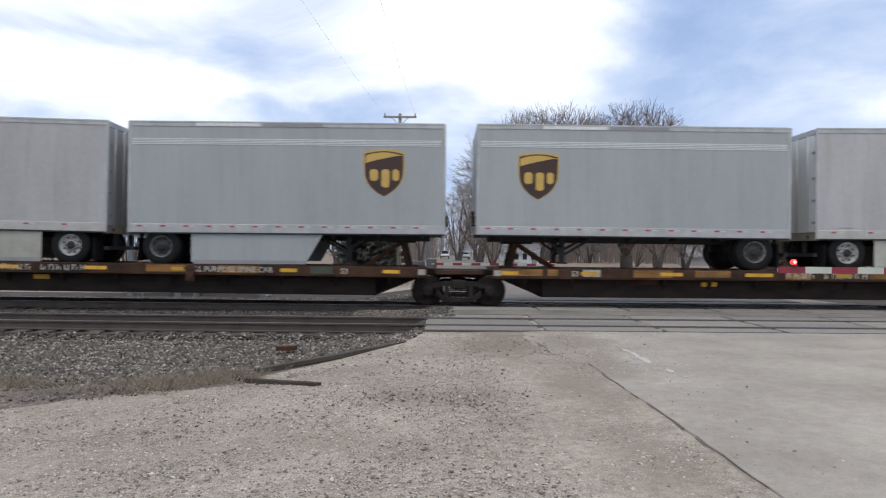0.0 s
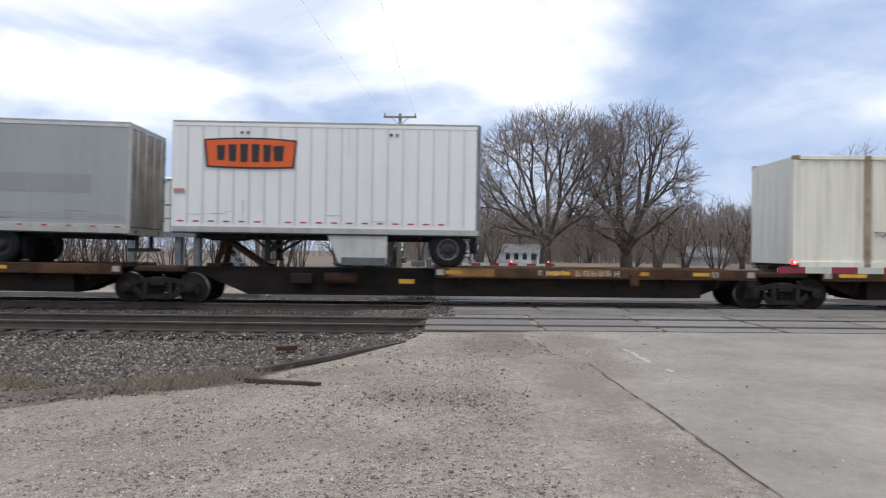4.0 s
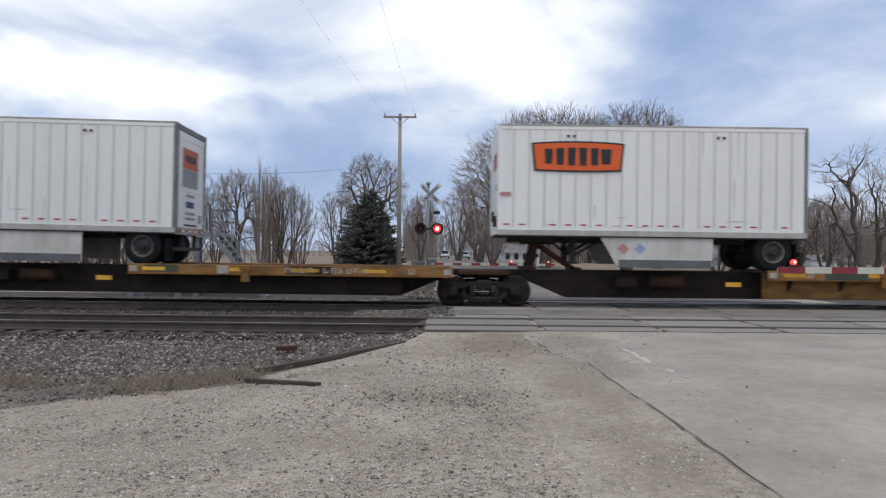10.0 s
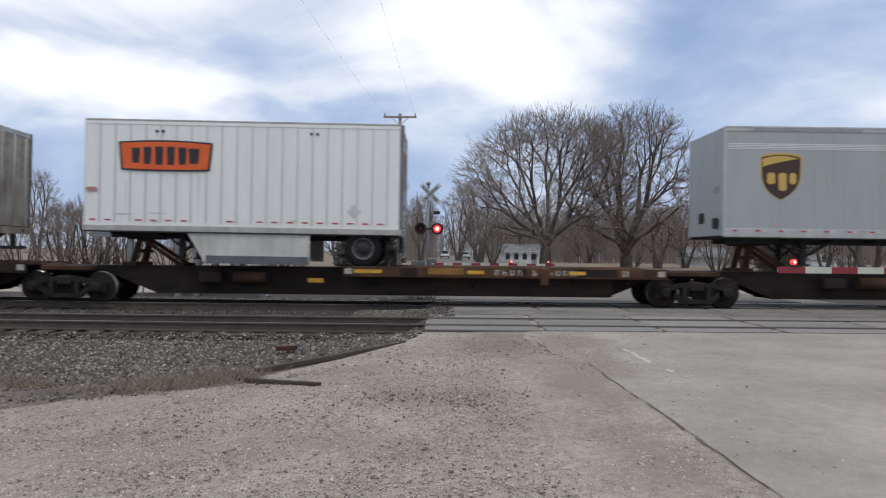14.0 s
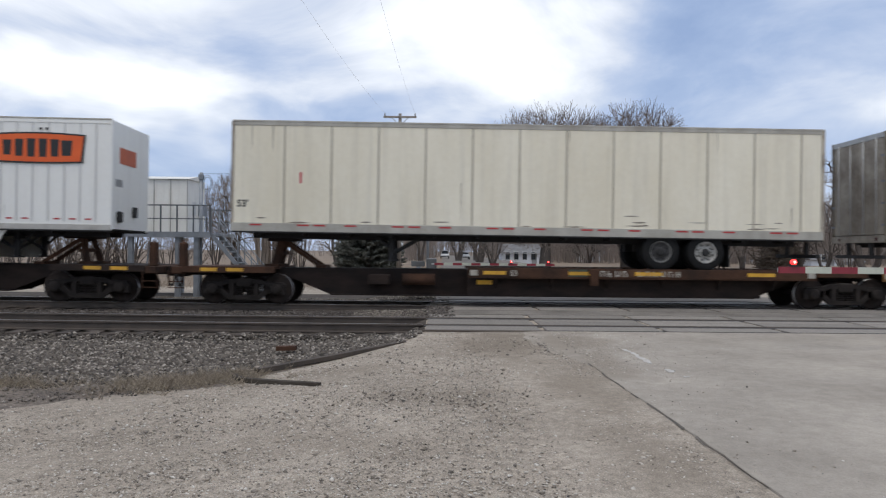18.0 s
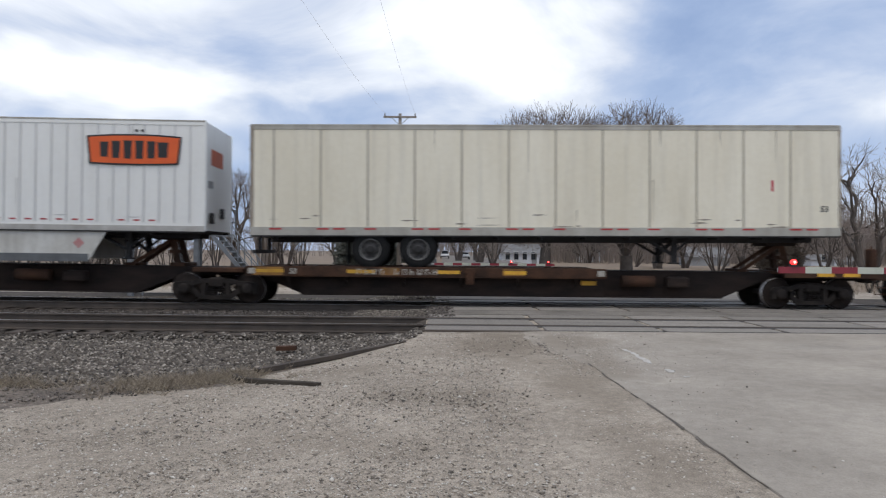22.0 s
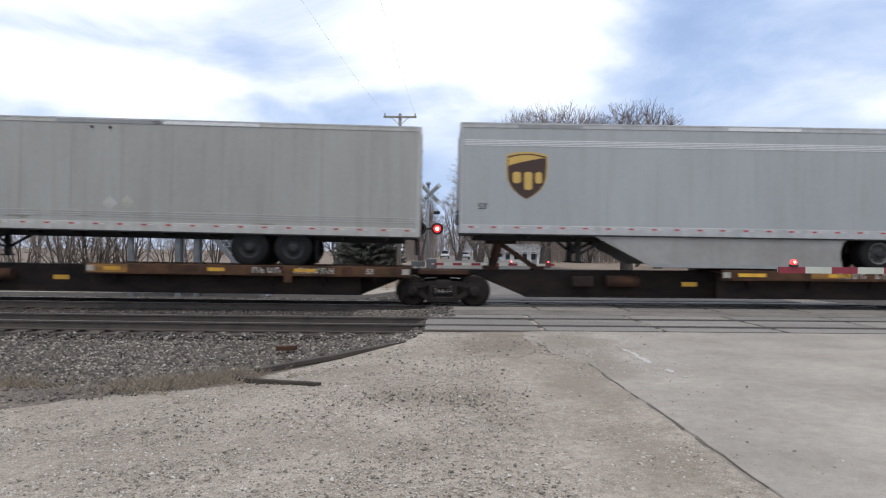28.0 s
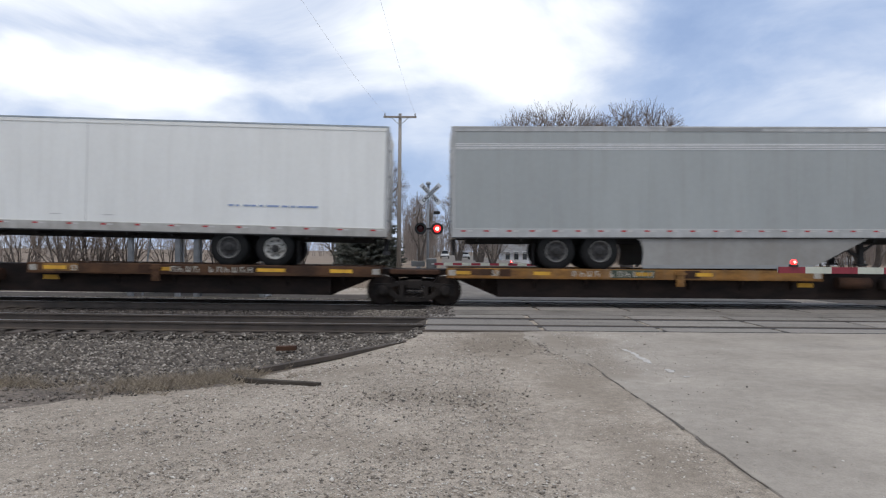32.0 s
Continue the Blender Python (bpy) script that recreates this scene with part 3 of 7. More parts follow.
def build_track(yc, x0, x1, name, label):
    tr = tagged(new(name), label, "railway track", kind="structure")
    for s in (-1, 1):
        y = yc + s * (GAUGE + 0.036)
        stops = [-160, -40] + [-20 + 2 * i for i in range(10)]
        for run_ in (stops + [x0], [x0, x1], [x1, 160]):
            bm, hd = bmesh.new(), bmesh.new()
            prof = [(-0.075, -0.18), (0.075, -0.18), (0.075, -0.165), (0.012, -0.15), (0.010, -0.05), (0.036, -0.035), (0.036, -0.006), (0.028, 0.0), (-0.028, 0.0), (-0.036, -0.006), (-0.036, -0.035), (-0.010, -0.05), (-0.012, -0.15), (-0.075, -0.165)]
            head = [(-0.024, -0.004), (0.024, -0.004), (0.024, 0.002), (-0.024, 0.002)]
            for mb, pr in ((bm, prof), (hd, head)):
                rings = [[mb.verts.new((a, y + p + bend(a)[0], q + bend(a)[1])) for p, q in pr] for a in run_]
                n = len(pr)
                for va, vb in zip(rings, rings[1:]):
                    for i in range(n):
                        mb.faces.new((va[i], vb[i], vb[(i + 1) % n], va[(i + 1) % n]))
                mb.faces.new(rings[0]), mb.faces.new(rings[-1][::-1])
                bmesh.ops.recalc_face_normals(mb, faces=mb.faces)
            r = part("rail", bm, RAIL, tr)
            part("rail_head", hd, RAIL if run_[0] == x0 else RAILTOP, r, "worn running surface")
    tie = mesh("tie", bx(-0.115, 0.115, -1.3, 1.3, -0.36, -0.185, bev=0.015), TIE)
    rng = random.Random(3)
    x = -18.0
    while x < 14.5:
        if x < x0 - 0.2 or x > x1 + 0.2:
            part("tie", tie, None, tr, m=pose(x + rng.uniform(-0.02, 0.02), yc + rng.uniform(-0.04, 0.04) + bend(x)[0], bend(x)[1], 0, 0, rng.uniform(-1, 1)))
        x += 0.5
    bm = bmesh.new()
    for a, b in ((-160, -18.3), (14.8, 160)):
        x = a
        while x < b:
            box(bm, x - 0.115, x + 0.115, yc - 1.3 + bend(x)[0], yc + 1.3 + bend(x)[0], -0.36 + bend(x)[1], -0.185 + bend(x)[1])
            x += 0.5
    tagged(part("far_ties", bm, TIE, tr), kind="stuff")
    return tr


track_near = build_track(NEAR_TRACK, -0.4, 12.6, "track_1", "empty main track with dark rusty rails and wooden ties")
track_far = build_track(FAR_TRACK, 0.12, 12.9, "track_2", "main track with dark rails carrying the freight train")


def build_panels():
    cr = tagged(new("crossing_surface"), "weathered concrete and timber crossing panels between the rails", "level crossing", kind="structure")
    rng = random.Random(6)
    for yc, x0, x1 in ((NEAR_TRACK, -0.38, 12.6), (FAR_TRACK, 0.14, 12.9)):
        near = yc - GAUGE - (0.98 if yc == NEAR_TRACK else 1.38)
        runs = [(near, yc - GAUGE - 0.25), (yc - GAUGE + 0.10, yc - 0.01), (yc + 0.01, yc + GAUGE - 0.22), (yc + GAUGE + 0.13, yc + GAUGE + 0.9)]
        for y0, y1 in runs:
            x = x0
            while x < x1 - 0.2:
                w = min(2.36, x1 - x)
                me = cached("panel|%.2f|%.2f" % (w, y1 - y0), lambda: bx(0.055, w - 0.055, 0.012, y1 - y0 - 0.012, -0.18, -0.004, bev=0.012), PANEL)
                part("panel", me, None, cr, m=pose(x, y0, rng.uniform(-0.006, 0.004), 0, rng.uniform(-0.1, 0.1), 0))
                x += w
        part("underlay", bx(x0, x1, near - 0.05, yc + 1.65, -0.24, -0.19), RUBBER, cr)
        # a dark brown line before the first panels, in the tie colour
        part("edge_board", bx(x0, x0 + 2.4, near - 0.13, near - 0.006, -0.2, -0.004), TIE, cr, "dark brown strip along the panels' near edge")
        part("edge_joint", bx(x0 + 2.4, x1, near - 0.05, near - 0.006, -0.2, -0.003), RUBBER, cr)
        for y0, y1 in ((yc - GAUGE - 0.24, yc - GAUGE - 0.075), (yc + GAUGE - 0.21, yc + GAUGE - 0.004)):
            part("flangeway_filler", bx(x0, x1, y0, y1, -0.15, -0.012, bev=0.006), RUBBER, cr, "black rubber flangeway filler")


build_panels()

# ---------------------------------------------------------------- the train: how it runs
K = 0.0153          # metres for one unit of the sighting scale at the trailers' near sides
KT = 0.01563        # the same at the bogies' side frames
SPEEDS = [(0, 1036), (4, 1042), (8, 1056), (11, 1066), (12.5, 1085), (15, 1090), (17.5, 1116), (20, 1123), (24, 1146), (28, 1160), (30, 1169), (31, 1182), (32, 1194)]


def run(t):
    """How far the train has gone after t seconds, in metres."""
    ts = np.linspace(0, t, 200)
    v = np.interp(ts, [a for a, b in SPEEDS], [b for a, b in SPEEDS])
    return float(np.sum((v[1:] + v[:-1]) / 2 * np.diff(ts))) * K


def station(t, u, k=K):
    """The place along the train of what stands at sighting u at time t."""
    return (u - 784) * k + run(t)


MOVERS = []
SPINNERS = []


# ---------------------------------------------------------------- bogies
def wheelset_mesh():
    bm = bmesh.new()
    for s in (-1, 1):
        y = s * 0.75
        prof = [(0.10, y - s * 0.09), (0.14, y - s * 0.09), (0.36, y - s * 0.05), (0.455, y - s * 0.07), (0.455, y - s * 0.045), (0.42, y - s * 0.03), (0.415, y + s * 0.07), (0.35, y + s * 0.06), (0.16, y + s * 0.03), (0.14, y + s * 0.08), (0.09, y + s * 0.08)]
        lathe(bm, prof, 28)
    for f in bm.faces:
        c = f.calc_center_median()
        f.material_index = 1 if 0.40 < math.hypot(c.x, c.z) < 0.44 and abs(abs(c.y) - 0.77) < 0.055 else 0
    tube(bm, (0, -0.98, 0), (0, 0.98, 0), 0.075, n=12)
    for s in (-1, 1):
        for k in range(3):
            a = k * 2.094
            tube(bm, (0.045 * math.cos(a), s * 0.98, 0.045 * math.sin(a)), (0.045 * math.cos(a), s * 1.0, 0.045 * math.sin(a)), 0.016, n=6)
    me = mesh("wheelset", bm, WHEELST)
    me.materials.append(TREAD)
    return me


def sideframe_mesh():
    bm = bmesh.new()
    prism(bm, [(-1.13, 0.50), (-1.05, 0.60), (-0.62, 0.62), (-0.42, 0.69), (0.42, 0.69), (0.62, 0.62), (1.05, 0.60), (1.13, 0.50), (0.98, 0.47), (0.60, 0.51), (0.40, 0.57), (-0.40, 0.57), (-0.60, 0.51), (-0.98, 0.47)], -0.08, 0.08)
    prism(bm, [(-1.02, 0.52), (-0.66, 0.52), (-0.36, 0.24), (0.36, 0.24), (0.66, 0.52), (1.02, 0.52), (0.62, 0.30), (0.42, 0.13), (-0.42, 0.13), (-0.62, 0.30)], -0.07, 0.07)
    for s in (-1, 1):
        box(bm, s * 0.33 - 0.06, s * 0.33 + 0.06, -0.09, 0.09, 0.2, 0.62)
        box(bm, s * 1.06 - 0.06, s * 1.06 + 0.06, -0.07, 0.07, 0.28, 0.54)
        box(bm, s * 0.66 - 0.05, s * 0.66 + 0.05, -0.07, 0.07, 0.30, 0.54)
        lathe(bm, [(0.02, -0.15), (0.10, -0.15), (0.15, -0.11), (0.15, 0.06), (0.05, 0.06)], 14)
        bmesh.ops.translate(bm, verts=bm.verts[-70:], vec=(s * 0.864, 0, 0.42))
    return mesh("side_frame", bm, BOGIE)


def springs_mesh():
    bm = bmesh.new()
    for x in (-0.2, -0.07, 0.07, 0.2):
        for k in range(5):
            tube(bm, (x, 0, 0.25 + k * 0.06), (x, 0, 0.285 + k * 0.06), 0.055, n=8)
    return mesh("spring_nest", bm, BOGIE)


WSET, SFRAME, SPRINGS = wheelset_mesh(), sideframe_mesh(), springs_mesh()
BOLSTER = mesh("bolster", bx(-0.2, 0.2, -1.12, 1.12, 0.47, 0.72, bev=0.03), BOGIE)
PLATE = mesh("centre_plate", tube(bmesh.new(), (0, 0, 0.72), (0, 0, 0.86), 0.22, n=16), BOGIE)


def bogie(s):
    ob = thing("rail_bogie", pose(s, FAR_TRACK, 0), "dark cast-steel freight bogie with four spoked-over wheels on the rails", "train bogie", "bogies of the train")
    tagged(ob, "grimy black cast-steel two-axle freight bogie on the rails")
    for y, a in ((-1.02, 0), (1.02, 180)):
        part("side_frame", SFRAME, None, ob, m=pose(0, y, 0, 0, 0, a))
        part("spring_nest", SPRINGS, None, ob, m=pose(0, y, 0, 0, 0, a))
    part("bolster", BOLSTER, None, ob)
    part("centre_plate", PLATE, None, ob)
    MOVERS.append((ob, s, pose(0, FAR_TRACK, 0), 0.9))
    for x in (-0.864, 0.864):
        w = part("wheelset", WSET, None, ob, "steel wheels with shiny worn treads", m=pose(x, 0, 0.42))
        SPINNERS.append((w, x, s))
    return ob


# ---------------------------------------------------------------- flat car platforms
def platform(s0, s1, nose, tone, ends, hitches, wide=(0.0, 1.0), seed=0, number=True):
    """One unit of a spine car between bogies at s0 and s1. nose: the side its hitch stands on (-1 or 1)."""
    rng = random.Random(seed)
    L = s1 - s0
    c = (s0 + s1) / 2
    h = L / 2
    ob = thing("spine_car", pose(c, FAR_TRACK, 0), "%s intermodal spine car platform with yellow reflector stripes" % ("ochre-yellow, rust-stained" if tone is OCHRE else "dark rusty-brown"), "rail car", "cars of the train")
    x0, x1 = -h - (2.0 if ends[0] else -0.0), h + (2.0 if ends[1] else -0.0)
    # fish-bellied centre beam
    bm = bmesh.new()
    for y in (-0.55, 0.51):
        prism(bm, [(x0, 0.78), (x0, 0.98), (x1, 0.98), (x1, 0.78), (h - 1.15, 0.74), (h - 2.3, 0.26), (-h + 2.3, 0.26), (-h + 1.15, 0.74)], y, y + 0.04)
    box(bm, x0, x1, -0.55, 0.55, 0.975, 1.0)
    box(bm, -h + 2.3, h - 2.3, -0.62, 0.62, 0.245, 0.28)
    part("centre_beam", bm, SILL, ob)
    # running deck for the trailers' wheels
    a, b = (x0 + (x1 - x0) * wide[0], x0 + (x1 - x0) * wide[1])
    a, b = max(a, -h + 0.9 if not ends[0] else x0 + 0.8), min(b, h - 0.9 if not ends[1] else x1 - 0.8)
    bm = bmesh.new()
    for s in (-1, 1):
        y0, y1 = sorted((s * 1.28, s * 0.55))
        box(bm, a, b, y0, y1, 0.985, 1.035)
        n = int((b - a) / 0.3)
        for i in range(n):
            x = a + (i + 0.5) * (b - a) / n
            box(bm, x - 0.02, x + 0.02, y0 + 0.05, y1 - 0.05, 1.035, 1.045)
    part("running_deck", bm, BROWNDECK, ob)
    for s in (-1, 1):
        y0, y1 = sorted((s * 1.30, s * 1.24))
        sill = part("side_sill", bx(a, b, y0, y1, 0.80, 1.06, bev=0.012), tone, ob)
        box_lip = bx(a, b, y0 - 0.03 * (s < 0), y1 + 0.03 * (s > 0), 0.785, 0.80)
        part("sill_flange", box_lip, tone, sill)
        if s < 0:
            x = a + rng.uniform(0.2, 0.6)
            while x < b - 0.8:
                w = rng.choice((0.45, 0.6, 0.75))
                me = cached("reflector_stripe|%.2f" % w, lambda: bx(0, w, -0.004, 0.0, -0.045, 0.05), STRIPE)
                part("reflector_stripe", me, None, sill, m=pose(x, -1.301, 0.93))
                x += w + rng.choice((1.2, 1.7, 2.3))
            # patches of other paint along the sill
            x = a + rng.uniform(0.0, 1.0)
            while x < b - 1.6:
                w = rng.uniform(0.25, 1.3)
                mm = rng.choice((OCHRE, OCHRE, BROWNDECK, RUST, SILL, PATCHGREEN, STENCIL if w < 0.5 else RUST, OCHRE))
                part("paint_patch", bx(x, x + w, -1.3012, -1.2995, 0.815 + rng.uniform(0, 0.05), 1.04), mm, sill)
                x += w + rng.uniform(0.1, 1.6)
            tb = bmesh.new()
            box(tb, -0.11, 0.11, -0.06, 0.0, 0.60, 1.05, bev=0.012)
            box(tb, -0.15, 0.15, -0.075, -0.01, 0.92, 0.99)
            tube(tb, (0, -0.10, 0.70), (0, -0.02, 0.70), 0.05, n=10)
            part("tie_down_bracket", tb, tone if tone is not SILL else RUST, ob, "steel tie-down bracket on the sill", m=pose(a + (b - a) * rng.choice((0.36, 0.62)), -1.30, 0))
            # stencilled reporting marks
            me = cached("stencil_mark|%d" % (seed % 3), lambda: stencil(seed), STENCIL)
            part("stencil_mark", me, None, sill, "worn white stencilled marks", m=pose(a + (b - a) * rng.uniform(0.3, 0.55), -1.302, 0.93))
            part("lettering", text_mesh("53", 0.2, STENCIL), None, sill, "worn white stencilled 53", m=pose(a + (b - a) * rng.choice((0.12, 0.86)), -1.3025, 0.86))
            for q in (a + 0.05, b - 0.25):
                part("end_reflector", cached("end_reflector", lambda: bx(0, 0.2, -0.004, 0.0, -0.075, 0.075), STENCIL), None, sill, "pale reflector patch", m=pose(q, -1.3021, 0.93))
            if s0 == -18.05:
                words_at = station(0, 338) - c
                part("lettering", text_mesh("ALL PURPOSE SPINE CAR", 0.2, STENCIL), None, sill, "worn white stencilled words", m=pose(words_at, -1.3025, 0.87))
        # inner web and brackets
        y0, y1 = sorted((s * 0.98, s * 0.93))
        part("web_plate", bx(max(a, -h + 2.3), min(b, h - 2.3), y0, y1, 0.28, 0.985), WEBS.get(round(s0, 2), SILL), ob)
        n = max(2, int((b - a) / 1.45))
        for i in range(n):
            x = max(a, -h + 1.2) + (i + 0.5) * (min(b, h - 1.2) - max(a, -h + 1.2)) / n
            me = cached("bracket|%d" % s, lambda: prism_x(s), SILL)
            part("bracket", me, None, ob, m=pose(x, 0, 0))
    # beam ends over the bogies
    for e, x in ((ends[0], -h), (ends[1], h)):
        sgn = -1 if x < 0 else 1
        if e:
            part("end_sill", bx(x + sgn * 1.75 - 0.15, x + sgn * 1.75 + 0.15, -1.3, 1.3, 0.82, 1.02, bev=0.02), RUST, ob)
            part("end_platform", bx(min(x - sgn * 0.9, x + sgn * 1.6), max(x - sgn * 0.9, x + sgn * 1.6), -1.3, 1.3, 0.965, 1.03), tone, ob)
            part("edge_angle", bx(min(x - sgn * 0.9, x + sgn * 1.6), max(x - sgn * 0.9, x + sgn * 1.6), -1.315, -1.285, 0.87, 1.035), tone, ob)
            for q in (0.2, 0.9):
                part("reflector_stripe", cached("reflector_stripe|0.45", lambda: bx(0, 0.45, -0.004, 0.0, -0.045, 0.05), STRIPE), None, ob, m=pose(x + sgn * q - 0.2, -1.316, 0.95))
            cp = bmesh.new()
            box(cp, min(x + sgn * 1.85, x + sgn * 2.1), max(x + sgn * 1.85, x + sgn * 2.1), -0.12, 0.12, 0.72, 0.92, bev=0.02)
            box(cp, min(x + sgn * 2.0, x + sgn * 2.12), max(x + sgn * 2.0, x + sgn * 2.12), -0.2, 0.2, 0.70, 0.95, bev=0.03)
            part("coupler", cp, BOGIE, ob)
            hb = bmesh.new()
            tube(hb, (x + sgn * 1.7, -0.9, 0.9), (x + sgn * 1.7, -0.9, 1.75), 0.03)
            box(hb, x + sgn * 1.7 - 0.1, x + sgn * 1.7 + 0.1, -1.05, -0.75, 1.0, 1.68, bev=0.04)
            part("brake_housing", hb, RUST, ob)
            ah = bmesh.new()
            pts = [(x + sgn * (1.9 + 0.03 * i), -0.35, 0.78 - 0.34 * math.sin(math.pi * min(1, i / 7.0))) for i in range(8)]
            for p, q in zip(pts, pts[1:]):
                tube(ah, p, q, 0.03, n=6)
            part("air_hose", ah, CHASSIS, ob)
            gr = bmesh.new()
            for z in (0.45, 0.62):
                tube(gr, (x + sgn * 1.55, -1.31, z), (x + sgn * 1.95, -1.31, z), 0.014, n=6)
            for q in (1.55, 1.95):
                tube(gr, (x + sgn * q, -1.31, 0.42), (x + sgn * q, -1.31, 0.9), 0.014, n=6)
            part("step_iron", gr, RUST, ob)
        else:
            part("bogie_shroud", bx(x - 0.7 if sgn > 0 else x - 0.02, x + 0.02 if sgn > 0 else x + 0.7, -0.95, 0.95, 0.86, 0.99, bev=0.02), RUST, ob)
    # air reservoir and brake gear below
    x = nose * h * 0.42
    rv = bmesh.new()
    tube(rv, (x - 0.45, -0.85, 0.72), (x + 0.45, -0.85, 0.72), 0.16, n=14)
    part("air_reservoir", rv, RUST, ob)
    part("valve_box", bx(x + nose * 1.1 - 0.3, x + nose * 1.1 + 0.3, -0.95, -0.62, 0.55, 0.85, bev=0.04), SILL, ob)
    part("load_plate", cached("load_plate", lambda: bx(0, 0.42, -0.004, 0.0, -0.06, 0.06), STRIPE), None, ob, m=pose(x - nose * 1.6, -0.99, 0.66))
    # fifth-wheel stands
    for px, d in hitches:
        x = px - c
        hi = part("hitch_stand", cached("hitch_stand", lambda: box(bx(0.0, 0.4, -0.6, 0.6, 0.0, 0.1), -0.02, 0.42, -0.5, 0.5, 0.05, 0.08), RUST), None, ob, "rusty fifth-wheel trailer hitch stand", m=pose(x, 0, 1.0, 0, 0, 0 if d > 0 else 180))
        for s in (-1, 1):
            part("leg", cached("hitch_leg|%d" % s, lambda: bar(bmesh.new(), (0.18, s * 0.42, 0.0), (-0.02, s * 0.30, 0.84), 0.13, 0.16), RUST), None, hi)
            part("brace", cached("hitch_brace|%d" % s, lambda: bar(bmesh.new(), (-1.15, s * 0.34, 0.02), (-0.08, s * 0.26, 0.74), 0.08, 0.10), RUST), None, hi)
        part("crossbar", cached("hitch_crossbar", lambda: bx(-0.1, 0.1, -0.42, 0.42, 0.36, 0.46, bev=0.01), RUST), None, hi)
        part("brace_foot", cached("brace_foot", lambda: bx(-1.3, -1.0, -0.45, 0.45, 0.0, 0.08, bev=0.01), RUST), None, hi)
        part("hitch_plate", cached("hitch_plate", lambda: bx(-0.5, 0.35, -0.45, 0.45, 0.74, 0.90, bev=0.02), SILL), None, hi)
    MOVERS.append((ob, c, pose(0, FAR_TRACK, 0), h))
    return ob


def prism_x(s):
    bm = bmesh.new()
    y0, y1 = s * 0.98, s * 1.24
    for x0, x1 in ((-0.03, 0.03),):
        v = [bm.verts.new(p) for p in ((x0, y0, 0.5), (x0, y1, 0.8), (x0, y0, 0.98), (x1, y0, 0.5), (x1, y1, 0.8), (x1, y0, 0.98))]
        for q in ((0, 1, 2), (3, 5, 4), (0, 3, 4, 1), (1, 4, 5, 2), (2, 5, 3, 0)):
            bm.faces.new([v[i] for i in q])
    bmesh.ops.recalc_face_normals(bm, faces=bm.faces)
    return bm


def stencil(seed):
    bm = bmesh.new()
    rng = random.Random(seed)
    x = 0.0
    for i in range(11):
        if i != 4:
            w = rng.uniform(0.10, 0.14)
            z = rng.uniform(-0.085, -0.07)
            box(bm, x, x + 0.034, -0.003, 0.0, z, 0.075)
            box(bm, x + w - 0.03, x + w, -0.003, 0.0, z, 0.075 - 0.06 * (i % 2))
            box(bm, x + 0.034, x + w - 0.03, -0.003, 0.0, 0.045 - 0.055 * (i % 3), 0.075 - 0.055 * (i % 3))
        x += 0.205
    return bm


# ---------------------------------------------------------------- trailers
def tyre_mesh():
    return mesh("tyre", lathe(bmesh.new(), [(0.29, -0.13), (0.36, -0.145), (0.47, -0.13), (0.505, -0.10), (0.512, 0.0), (0.505, 0.10), (0.47, 0.13), (0.36, 0.145), (0.29, 0.13), (0.285, 0.0), (0.29, -0.13)], 30, caps=False), TYRE)


def rim_mesh(material, lip):
    bm = lathe(bmesh.new(), [(0.06, -0.16), (0.09, -0.16), (0.11, -0.10), (0.17, -0.045), (0.235, -0.05), (0.265, -0.10), (0.295, -0.135), (0.30, -0.10), (0.29, 0.10)], 24)
    for f in bm.faces:
        c = f.calc_center_median()
        r = math.hypot(c.x, c.z)
        f.material_index = 1 if r < 0.135 else (2 if r > 0.262 and c.y < -0.08 else 0)
    for k in range(8):
        a = k * math.pi / 4
        n = len(bm.faces)
        tube(bm, (0.15 * math.cos(a), -0.085, 0.15 * math.sin(a)), (0.15 * math.cos(a), -0.05, 0.15 * math.sin(a)), 0.016, n=6)
        tube(bm, (0.212 * math.cos(a + 0.39), -0.058, 0.212 * math.sin(a + 0.39)), (0.212 * math.cos(a + 0.39), -0.04, 0.212 * math.sin(a + 0.39)), 0.032, n=8)
        bm.faces.ensure_lookup_table()
        for f in bm.faces[n:]:
            f.material_index = 1
    me = mesh("rim", bm, material)
    me.materials.append(CHASSIS)
    me.materials.append(lip)
    return me


TYRE_ME, RIMS = tyre_mesh(), {"white": rim_mesh(RIMW, RIMW), "dark": rim_mesh(RIMD, RIMLIP), "black": rim_mesh(BLACKRIM, BLACKRIM)}
AXLE = mesh("axle", tube(bmesh.new(), (0, -1.0, 0), (0, 1.0, 0), 0.06, n=10), CHASSIS)
FLOOR, TOP = 0.93, 3.885
NEARY, FARY = -1.30, 1.30


def axle_group(ob, x, rim, tyres=None):
    part("axle", AXLE, None, ob, m=pose(x, 0, 0.51))
    for s in (-1, 1):
        for q in (1.12, 0.80):
            t = part("tyre", TYRE_ME, None, ob, m=pose(x, s * q, 0.51, 0, 37 * q, 180 if s > 0 else 0))
            part("rim", RIMS[rim], None, t, "painted steel rim")
    for y in (-0.52, 0.52):
        part("suspension_beam", cached("suspension_beam", lambda: bx(-0.55, 0.55, -0.06, 0.06, 0.5, 0.72, bev=0.02), CHASSIS), None, ob, m=pose(x, y, 0))


